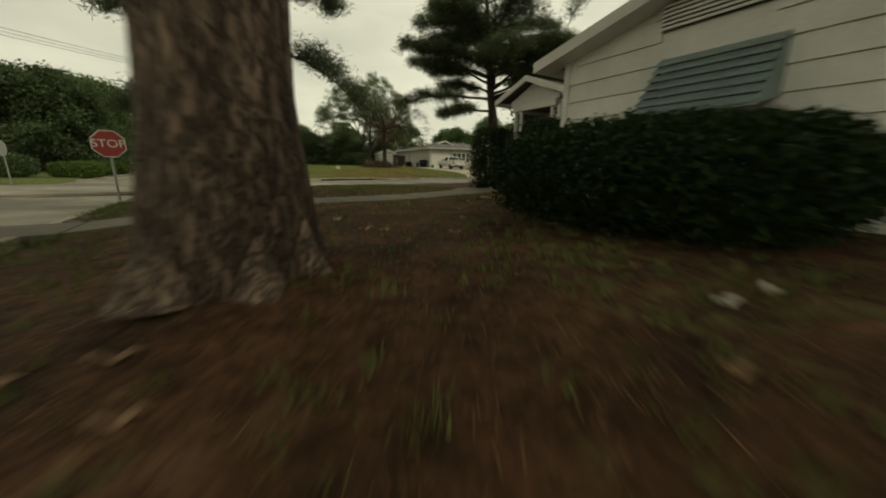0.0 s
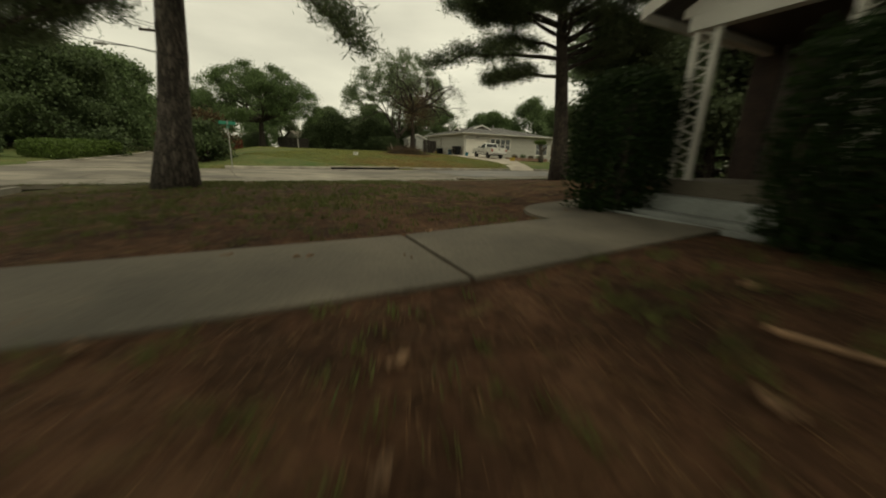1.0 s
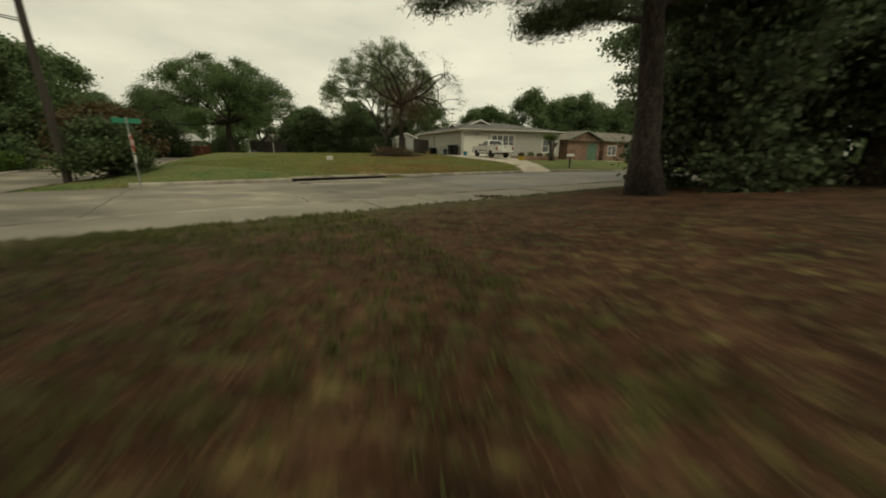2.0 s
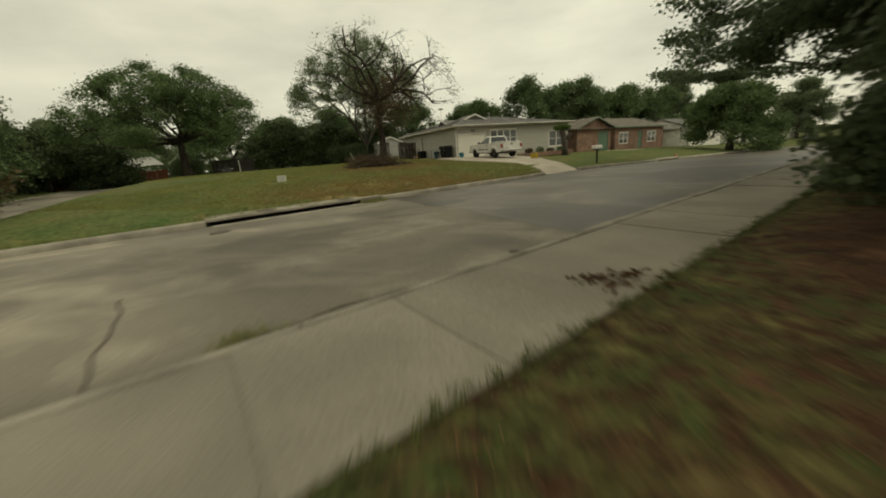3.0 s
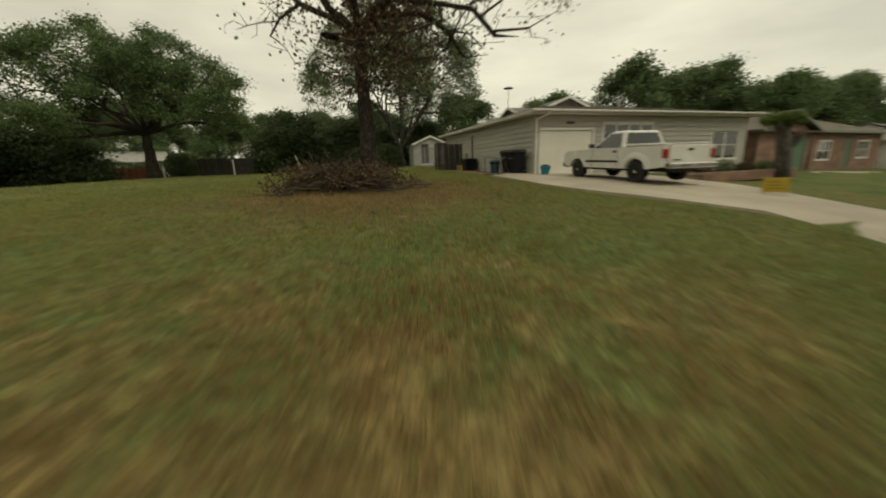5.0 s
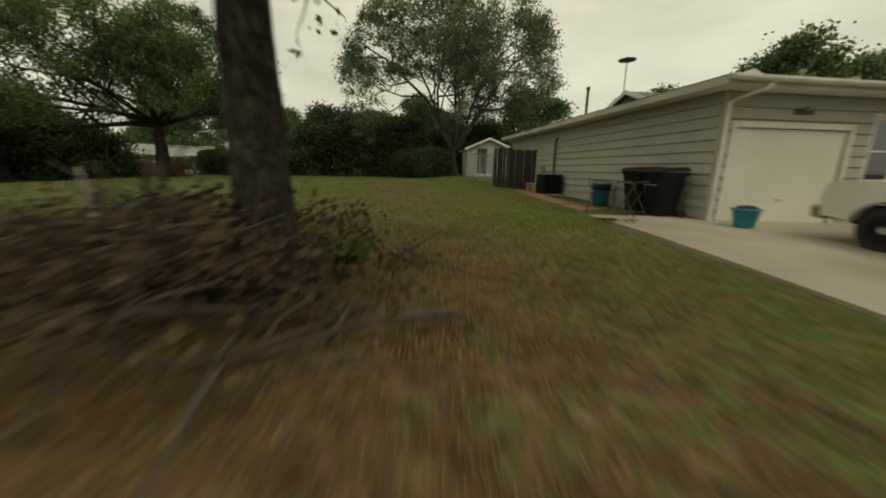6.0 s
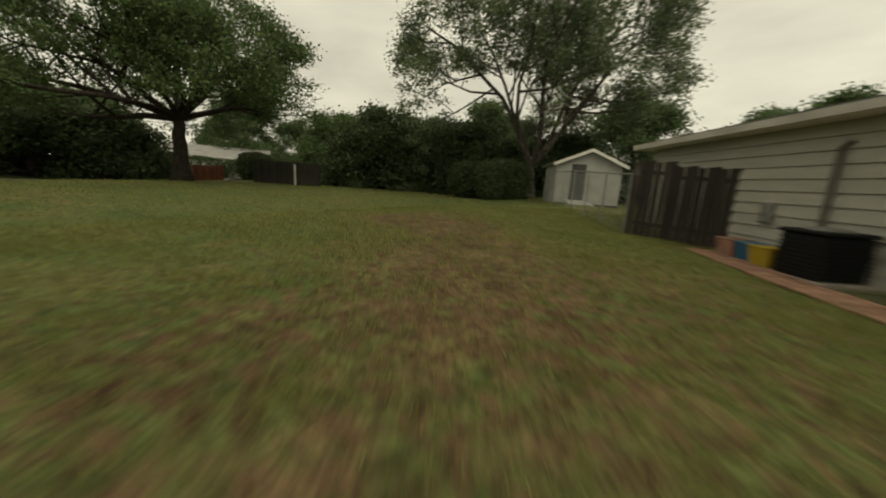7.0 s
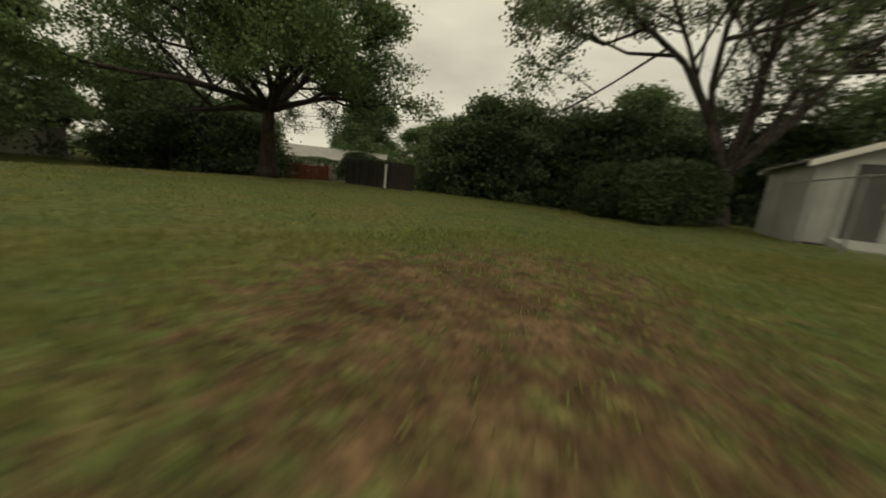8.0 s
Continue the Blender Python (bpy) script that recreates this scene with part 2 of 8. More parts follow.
# ---- ground plan ----
NX, NY = -0.643, 0.766          # across the main street
EX, EY = 0.766, 0.643           # along the main street
CUX, CUY = -0.55, 0.835         # along the cross street
CX0, CY0 = -9.3, 8.5            # a point on the cross street's kerb
NEAR, FAR = 16.85, 26.15        # the two gutters of the main street
SIDE = 5.6                      # width of the cross street
INLET_A = (9.4, 14.25)          # the storm drain's reach along the kerb


def smooth(v):
    v = min(1.0, max(0.0, v))
    return v * v * (3 - 2 * v)


def across(x, y):
    return NX * x + NY * y


def aside(x, y):
    """Distance east of the cross street's kerb."""
    return (x - CX0) * 0.835 + (y - CY0) * 0.55


def fall(x, y):
    """The whole street falls gently to the east."""
    return 0.024 * min(90.0, max(0.0, EX * x + EY * y - 29.0))


def land(x, y):
    """Height of the natural ground."""
    n, c = across(x, y), aside(x, y)
    if n > FAR:
        d = n - FAR
        z = 0.14 + 1.0 * (1 - math.exp(-d / 6.0)) + 0.008 * min(d, 25)
    elif n > 15.0:
        z = 0.13
    else:
        z = 0.13 + 0.30 * (1 - math.exp(-(15.0 - n) / 3.0))
        z = 0.10 + (z - 0.10) * smooth(c / 4.5) if c > 0 else 0.10
        z += 0.14 * smooth((x - 0.4) / 2.5) * smooth((12.5 - n) / 3.0)
        z += 0.20 * math.exp(-((x + 0.135) ** 2 + (y + 0.357) ** 2) / 0.95)
    b, out = -0.508 * (x + 2.59) + 0.862 * (y - 48.85), -0.862 * (x + 2.59) - 0.508 * (y - 48.85)
    if b > 9:
        z += 0.4 * smooth((b - 9) / 9) * smooth((5 - out) / 5)
    if n > FAR and 0 <= c < 5.0:
        low = min(z, road_height(x, y) + 0.07)
        z = low + (z - low) * smooth(c / 5.0)
    elif c < 0:
        z = road_height(x, y) + 0.10 + 0.45 * smooth((-SIDE - 0.4 - c) / 14.0)
    return z - fall(x, y)


def road_height(x, y):
    n = across(x, y)
    return 0.65 * smooth((n - FAR - 6.0) / 36.0)


def world_of(a, n):
    """World x, y of a place given along and across the main street."""
    return EX * a + NX * n, EY * a + NY * n


# ---- builders ----
class Shape:
    """Vertices and faces of one part."""

    def __init__(self):
        self.v, self.f = [], []

    def add(self, verts, faces):
        k = len(self.v)
        self.v += [tuple(p) for p in verts]
        self.f += [tuple(i + k for i in f) for f in faces]
        return self

    def box(self, x0, y0, z0, x1, y1, z1, c=0.0, m=None):
        """A box; c: its chamfer."""
        c = min(c, (x1 - x0) * 0.45, (y1 - y0) * 0.45, (z1 - z0) * 0.45)
        if c <= 0:
            vs = [(x, y, z) for z in (z0, z1) for y in (y0, y1) for x in (x0, x1)]
            fs = [(0, 2, 3, 1), (4, 5, 7, 6), (0, 1, 5, 4), (2, 6, 7, 3), (0, 4, 6, 2), (1, 3, 7, 5)]
        else:
            vs, fs = [], []
            ring = [(x0 + c, y0), (x1 - c, y0), (x1, y0 + c), (x1, y1 - c), (x1 - c, y1), (x0 + c, y1), (x0, y1 - c), (x0, y0 + c)]
            inner = [(x0 + c, y0 + c), (x1 - c, y0 + c), (x1 - c, y0 + c), (x1 - c, y1 - c), (x1 - c, y1 - c), (x0 + c, y1 - c), (x0 + c, y1 - c), (x0 + c, y0 + c)]
            for z, pts in ((z0, inner), (z0 + c, ring), (z1 - c, ring), (z1, inner)):
                vs += [(x, y, z) for x, y in pts]
            for r in range(3):
                for i in range(8):
                    j = (i + 1) % 8
                    fs.append((r * 8 + i, r * 8 + j, (r + 1) * 8 + j, (r + 1) * 8 + i))
            fs.append((0, 7, 5, 3, 1)[::1])
            fs[-1] = (7, 5, 3, 1)
            fs.append((24 + 1, 24 + 3, 24 + 5, 24 + 7))
        if m is not None:
            vs = [tuple(m @ Vector(p)) for p in vs]
        return self.add(vs, fs)

    def tube(self, pts, radii, sides=8, caps=True):
        """A tapered tube along points."""
        vs, fs = [], []
        pts = [Vector(p) for p in pts]
        ref = Vector((1, 0, 0))
        for i, p in enumerate(pts):
            d = (pts[min(i + 1, len(pts) - 1)] - pts[max(i - 1, 0)])
            d = d.normalized() if d.length > 1e-9 else Vector((0, 0, 1))
            side = d.cross(ref)
            if side.length < 0.2:
                side = d.cross(Vector((0, 1, 0)))
            side.normalize()
            up = side.cross(d)
            r = radii[i] if isinstance(radii, (list, tuple)) else radii
            for k in range(sides):
                a = 2 * math.pi * k / sides
                vs.append(tuple(p + side * (r * math.cos(a)) + up * (r * math.sin(a))))
        for i in range(len(pts) - 1):
            for k in range(sides):
                j = (k + 1) % sides
                fs.append((i * sides + k, i * sides + j, (i + 1) * sides + j, (i + 1) * sides + k))
        if caps:
            fs.append(tuple(range(sides - 1, -1, -1)))
            fs.append(tuple((len(pts) - 1) * sides + k for k in range(sides)))
        return self.add(vs, fs)

    def turned(self, prof, sides=20, centre=(0, 0, 0)):
        """A form turned round the upright axis, from (radius, height) pairs."""
        vs, fs = [], []
        for r, z in prof:
            for k in range(sides):
                a = 2 * math.pi * k / sides
                vs.append((centre[0] + r * math.cos(a), centre[1] + r * math.sin(a), centre[2] + z))
        for i in range(len(prof) - 1):
            for k in range(sides):
                j = (k + 1) % sides
                fs.append((i * sides + k, i * sides + j, (i + 1) * sides + j, (i + 1) * sides + k))
        fs.append(tuple(range(sides - 1, -1, -1)))
        fs.append(tuple((len(prof) - 1) * sides + k for k in range(sides)))
        return self.add(vs, fs)

    def prism(self, outline, y0, y1):
        """An outline in x, z pushed out along y."""
        k = len(outline)
        vs = [(x, y0, z) for x, z in outline] + [(x, y1, z) for x, z in outline]
        fs = [tuple(range(k)), tuple(range(2 * k - 1, k - 1, -1))]
        fs += [(i, k + i, k + (i + 1) % k, (i + 1) % k) for i in range(k)]
        return self.add(vs, fs)

    def slab(self, corners, thick):
        """A flat plate of four or more corners, thick downwards."""
        k = len(corners)
        vs = [tuple(p) for p in corners] + [(p[0], p[1], p[2] - thick) for p in corners]
        fs = [tuple(range(k)), tuple(range(2 * k - 1, k - 1, -1))]
        fs += [(i, k + i, k + (i + 1) % k, (i + 1) % k) for i in range(k)]
        return self.add(vs, fs)

    def mesh(self, name, mat, soft=False):
        me = bpy.data.meshes.new(name)
        me.from_pydata(self.v, [], self.f)
        me.materials.append(mat)
        if soft:
            me.polygons.foreach_set("use_smooth", [True] * len(me.polygons))
        bm = bmesh.new()
        bm.from_mesh(me)
        bmesh.ops.recalc_face_normals(bm, faces=bm.faces)
        bm.to_mesh(me)
        bm.free()
        return me


def part(name, shape, mat, parent, label="", soft=False):
    ob = new(name, shape.mesh(name, mat, soft) if isinstance(shape, Shape) else shape)
    ob.parent = parent
    return tagged(ob, label) if label else ob


def thing(name, m, label, category, group="", kind=""):
    """An empty at the base of a thing that carries its parts."""
    ob = new(name)
    ob.empty_display_size = 0.2
    ob.matrix_world = m
    return tagged(ob, label, category, group, kind)


def solid(name, shape, mat, label="", category="", group="", kind="", m=None, soft=False):
    ob = new(name, shape.mesh(name, mat, soft))
    if m is not None:
        ob.matrix_world = m
    return tagged(ob, label, category, group, kind)


def raw_mesh(name, verts, faces, mat, soft=False):
    """A mesh from arrays, for foliage and ground."""
    me = bpy.data.meshes.new(name)
    verts, faces = np.asarray(verts, np.float32), np.asarray(faces, np.int32)
    me.vertices.add(len(verts))
    me.vertices.foreach_set("co", verts.ravel())
    k = faces.shape[1]
    me.loops.add(faces.size)
    me.loops.foreach_set("vertex_index", faces.ravel())
    me.polygons.add(len(faces))
    me.polygons.foreach_set("loop_start", np.arange(0, faces.size, k, dtype=np.int32))
    if soft:
        me.polygons.foreach_set("use_smooth", np.ones(len(faces), bool))
    me.materials.append(mat)
    me.update(calc_edges=True)
    return me
# ---- ground ----
def ground_material():
    m = bpy.data.materials.new("mown_grass_and_soil")
    m.use_nodes = True
    n, l = m.node_tree.nodes, m.node_tree.links
    b = n["Principled BSDF"]
    b.inputs["Roughness"].default_value, b.inputs["Specular IOR Level"].default_value = 0.95, 0.15
    tex = n.new("ShaderNodeTexCoord")

    def noise_of(scale, detail=6):
        t = n.new("ShaderNodeTexNoise")
        t.inputs["Scale"].default_value, t.inputs["Detail"].default_value = scale, detail
        l.new(tex.outputs["Object"], t.inputs["Vector"])
        return t.outputs[0]

    def ramp_of(src, stops):
        r = n.new("ShaderNodeValToRGB")
        while len(r.color_ramp.elements) < len(stops):
            r.color_ramp.elements.new(0.5)
        for e, (p, c) in zip(r.color_ramp.elements, stops):
            e.position, e.color = p, (*c, 1)
        l.new(src, r.inputs[0])
        return r.outputs[0]

    def mixed(fac, a, c, mode="MIX"):
        x = n.new("ShaderNodeMixRGB")
        x.blend_type = mode
        if isinstance(fac, float):
            x.inputs[0].default_value = fac
        else:
            l.new(fac, x.inputs[0])
        l.new(a, x.inputs[1])
        l.new(c, x.inputs[2])
        return x.outputs[0]

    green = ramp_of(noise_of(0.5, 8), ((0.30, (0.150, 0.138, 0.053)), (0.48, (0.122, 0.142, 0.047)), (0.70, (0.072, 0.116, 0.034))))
    # Yard turf is the lawn green darkened, the trees' shade put into the colour.
    shaded_green = ramp_of(noise_of(0.9, 8), ((0.30, (0.105, 0.082, 0.034)), (0.48, (0.088, 0.092, 0.032)), (0.70, (0.056, 0.084, 0.024))))
    # Yard soil is needle-strewn red, and also darkened for the tree shade.
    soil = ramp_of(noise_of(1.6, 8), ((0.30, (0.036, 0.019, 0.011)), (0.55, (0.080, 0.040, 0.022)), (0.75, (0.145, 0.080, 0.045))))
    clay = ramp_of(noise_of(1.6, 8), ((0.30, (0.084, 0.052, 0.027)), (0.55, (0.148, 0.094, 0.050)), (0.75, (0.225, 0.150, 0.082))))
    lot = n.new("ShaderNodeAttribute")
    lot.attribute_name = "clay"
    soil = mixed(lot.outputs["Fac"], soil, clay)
    green = mixed(lot.outputs["Fac"], shaded_green, green)
    bare = n.new("ShaderNodeAttribute")
    bare.attribute_name = "bare"
    add = n.new("ShaderNodeMath")
    add.operation = "ADD"
    patch = n.new("ShaderNodeMapRange")
    patch.inputs[1].default_value, patch.inputs[2].default_value = 0.3, 0.7
    patch.inputs[3].default_value, patch.inputs[4].default_value = -0.40, 0.40
    l.new(noise_of(5.5, 12), patch.inputs[0])
    l.new(bare.outputs["Fac"], add.inputs[0])
    l.new(patch.outputs[0], add.inputs[1])
    edge = n.new("ShaderNodeMapRange")
    edge.inputs[1].default_value, edge.inputs[2].default_value = 0.18, 0.68
    l.new(add.outputs[0], edge.inputs[0])
    dry = n.new("ShaderNodeAttribute")
    dry.attribute_name = "dry"
    straw = ramp_of(noise_of(3.0, 6), ((0.3, (0.175, 0.132, 0.054)), (0.7, (0.29, 0.22, 0.092))))
    dadd = n.new("ShaderNodeMath")
    dadd.operation = "ADD"
    dpatch = n.new("ShaderNodeMapRange")
    dpatch.inputs[1].default_value, dpatch.inputs[2].default_value = 0.3, 0.7
    dpatch.inputs[3].default_value, dpatch.inputs[4].default_value = -0.5, 0.5
    l.new(noise_of(1.3, 8), dpatch.inputs[0])
    l.new(dry.outputs["Fac"], dadd.inputs[0])
    l.new(dpatch.outputs[0], dadd.inputs[1])
    dedge = n.new("ShaderNodeMapRange")
    dedge.inputs[1].default_value, dedge.inputs[2].default_value = 0.25, 0.85
    l.new(dadd.outputs[0], dedge.inputs[0])
    col = mixed(dedge.outputs[0], green, straw)
    col = mixed(edge.outputs[0], col, soil)
    fine = ramp_of(noise_of(26, 4), ((0.3, (0.55, 0.55, 0.55)), (0.7, (1.35, 1.35, 1.35))))
    col = mixed(1.0, col, fine, "MULTIPLY")
    clumps = ramp_of(noise_of(8.0, 8), ((0.34, (0.62, 0.62, 0.60)), (0.64, (1.22, 1.22, 1.24))))
    col = mixed(1.0, col, clumps, "MULTIPLY")
    l.new(col, b.inputs["Base Color"])
    bp = n.new("ShaderNodeBump")
    bp.inputs["Strength"].default_value, bp.inputs["Distance"].default_value = 0.7, 0.05
    l.new(noise_of(18, 5), bp.inputs["Height"])
    l.new(bp.outputs[0], b.inputs["Normal"])
    return m


GROUND = ground_material()


def bareness(x, y):
    """How far the turf is worn to soil and needles: under the trees of the first yard."""
    n, c = across(x, y), aside(x, y)
    if n > 15.2:
        v = -0.12
        d = math.hypot(x + 7.6, y - 41.6)
        v = max(v, 0.98 - d / 7.5)
        d = math.hypot((x + 9.6) * 0.9 - (y - 49.5) * 0.3, ((y - 49.5) * 0.9 + (x + 9.6) * 0.3) * 0.5)
        v = max(v, 0.46 * smooth((3.6 - d) / 2.5))
        t = min(1.0, max(0.0, ((x + 6.2) * -7.4 + (y - 43.0) * 12.0) / 198.8))
        v = max(v, 0.40 * smooth((4.2 - math.hypot(x + 6.2 + 7.4 * t, y - 43.0 - 12.0 * t)) / 3.5))
        t = min(1.0, max(0.0, ((x + 9.8) * -4.4 + (y - 49.8) * 6.2) / 57.8))
        v = max(v, 0.60 * smooth((2.8 - math.hypot(x + 9.8 + 4.4 * t, y - 49.8 - 6.2 * t)) / 2.2))
        d = math.hypot(x + 14.0, y - 54.3)
        v = max(v, 0.70 * smooth((3.0 - d) / 2.2))
        return v
    v = 0.92 - 0.26 * smooth((n - 4.5) / 4.0) - 0.3 * smooth((1.6 - math.hypot(x - 2.6, (y + 0.2) * 0.7)) / 1.2)
    v -= 0.6 * smooth((1.8 - c) / 3.0)
    v -= 0.34 * smooth((n - 12.2) / 2.6)
    v += 0.75 * smooth((3.6 - math.hypot(x - 4.2, y - 19.0)) / 2.2)
    return max(0.0, v)


def dryness(x, y):
    n = across(x, y)
    if n < 15.2:
        return 0.15 + 0.40 * smooth((n - 4.0) / 4.0) * smooth((aside(x, y) - 2.0) / 4.0) * (1 - smooth((n - 8.5) / 2.5))
    d = n - FAR
    v = 0.05 + 0.62 * smooth((4.4 - abs(d - 1.0)) / 4.0) * smooth((6.4 - abs(EX * x + EY * y - 16.4)) / 4.0)
    v += 0.45 * smooth((4.2 - math.hypot(x + 6.6, y - 40.6)) / 3.2)
    t = min(1.0, max(0.0, ((x + 6.2) * -7.4 + (y - 43.0) * 12.0) / 198.8))
    v += 0.38 * smooth((4.0 - math.hypot(x + 6.2 + 7.4 * t, y - 43.0 - 12.0 * t)) / 3.5)
    a = EX * x + EY * y
    v *= 1 - 0.6 * smooth((a - 19.5) / 3.0) * smooth((d - 1.0) / 2.0)
    if d > 3 and a > 26.5:
        v -= 0.5
    return max(0.0, v)


def build_ground():
    aa = [-2500, -900, -400, -200, -110] + list(np.arange(-70, -6, 0.6)) + list(np.arange(-6, 9, 0.3)) + list(np.arange(9, 80.1, 0.6)) + [110, 200, 400, 900, 2500]
    nn = [-2500, -900, -400, -180, -90, -60, -45] + list(np.arange(-36, -6, 0.6)) + list(np.arange(-6, 6, 0.3)) + list(np.arange(6, 14.6, 0.6)) + [15.05, 15.3, 16.4, 18, 20.5, 23, 25, FAR + 0.02, FAR + 0.16]
    nn += list(np.arange(FAR + 0.5, 96, 0.6)) + [110, 140, 200, 400, 900, 2500]
    vs, bare, dry, clay = [], [], [], []
    for n in nn:
        for a in aa:
            x, y = world_of(a, n)
            z = land(x, y)
            c = aside(x, y)
            if 15.2 < n < FAR + 0.1:
                z = -0.08 - fall(x, y)
            elif INLET_A[0] - 0.1 < a < INLET_A[1] + 0.1 and FAR < n < FAR + 0.6:
                z = -0.30
            elif 25.2 < a < 29.0 and FAR < n < FAR + 1.8:
                z = -0.03 - fall(x, y) + (z + fall(x, y)) * (n - FAR) / 1.8
            elif -SIDE - 0.1 < c < -0.12:
                z = road_height(x, y) - 0.09
            elif -SIDE - 0.6 < c < 0.6 and -60 < a < 100:
                z = min(z, road_height(x, y) - 0.02)
            elif abs(a) < 100 and abs(n) < 100:
                z += 0.035 * (noise.noise((x * 0.5, y * 0.5, 0)) + 0.5 * noise.noise((x * 1.7, y * 1.7, 3)))
            vs.append((x, y, z))
            bare.append(bareness(x, y))
            dry.append(dryness(x, y))
            # 0 in the first yard, which takes the shaded green and darker soil.
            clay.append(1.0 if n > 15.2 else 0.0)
    na, k = len(aa), []
    for i in range(len(nn) - 1):
        for j in range(na - 1):
            k.append((i * na + j, i * na + j + 1, (i + 1) * na + j + 1, (i + 1) * na + j))
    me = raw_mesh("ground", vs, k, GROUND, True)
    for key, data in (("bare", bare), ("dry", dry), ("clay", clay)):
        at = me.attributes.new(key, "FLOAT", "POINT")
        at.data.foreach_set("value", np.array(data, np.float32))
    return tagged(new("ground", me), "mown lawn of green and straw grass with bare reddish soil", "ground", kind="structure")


build_ground()


def drape(rows, height):
    """A sheet from rows of world x, y at the heights of a function."""
    s = Shape()
    k = len(rows[0])
    vs = [(x, y, height(x, y)) for r in rows for x, y in r]
    fs = [(i * k + j, i * k + j + 1, (i + 1) * k + j + 1, (i + 1) * k + j) for i in range(len(rows) - 1) for j in range(k - 1)]
    return s.add(vs, fs)


def joint_line(n):
    """Along-street place of the seam between concrete and asphalt."""
    return 14.54 + 0.097 * (n - NEAR) + 0.03 * math.sin(n * 1.3) + 0.012 * math.sin(n * 5.3)


NSTEP = [NEAR + (FAR - NEAR) * i / 12 for i in range(13)]
crown = lambda x, y: 0.05 * (1 - ((across(x, y) - (NEAR + FAR) / 2) / 4.65) ** 2) - fall(x, y)
road_a = drape([[world_of(a, n) for a in [-160, -90, -60] + list(np.arange(-44, 14, 2.0)) + [joint_line(n)]] for n in NSTEP], lambda x, y: crown(x, y))
solid("road_concrete", road_a, CONCRETE, "worn pale concrete street surface at the crossing", "road", kind="structure", soft=True)
road_b = drape([[world_of(a, n) for a in [joint_line(n)] + list(np.arange(16, 60, 2.0)) + [80, 120, 200, 400]] for n in NSTEP], lambda x, y: crown(x, y) + 0.004)
solid("road_asphalt", road_b, ASPHALT, "smooth dark grey asphalt street surface", "road", kind="structure", soft=True)


def cross_place(s, c):
    return CX0 + CUX * s + 0.835 * c, CY0 + CUY * s + 0.55 * c


def cross_meets(c, n):
    """Where a line along the cross street meets a line along the main one."""
    return (n - across(*cross_place(0, c))) / (NX * CUX + NY * CUY)


road_c = drape([[cross_place(s, c) for s in [-120, -60, -40] + list(np.linspace(-30, cross_meets(c, NEAR + 0.02), 24))] for c in np.linspace(0.0, -SIDE, 7)], lambda x, y: 0.006)
solid("cross_road_south", road_c, CONCRETE, "worn pale concrete side street", "road", kind="structure", soft=True)
road_d = drape([[cross_place(s, c) for s in list(np.linspace(cross_meets(c, FAR - 0.02), 70, 36)) + [80, 110, 160, 300]] for c in np.linspace(0.0, -SIDE, 7)], lambda x, y: road_height(x, y) + 0.012)
solid("cross_road_north", road_d, CONCRETE, "pale concrete side street climbing past the lawn", "road", kind="structure", soft=True)


# ---- trees ----
def leaves(centres, spread, count, size, rng, flat=0.6, needle=False):
    """Small leaf quads round twig ends, in clumps with gaps."""
    centres = np.asarray(centres, float)
    pick = rng.integers(0, len(centres), count)
    off = rng.normal(0, 1, (count, 3)) * spread
    off[:, 2] *= flat
    c = centres[pick] + off
    d = rng.normal(0, 1, (count, 3))
    d[:, 2] *= 0.6
    d /= np.linalg.norm(d, axis=1, keepdims=True) + 1e-9
    e = np.cross(d, rng.normal(0, 1, (count, 3)))
    e /= np.linalg.norm(e, axis=1, keepdims=True) + 1e-9
    s = size * rng.uniform(0.55, 1.35, (count, 1))
    w = s * (0.055 if needle else 0.42)
    q = np.stack([c - d * s * 0.5, c + e * w, c + d * s * 0.5, c - e * w], 1).reshape(-1, 3)
    f = np.arange(count * 4).reshape(-1, 4)
    return q, f


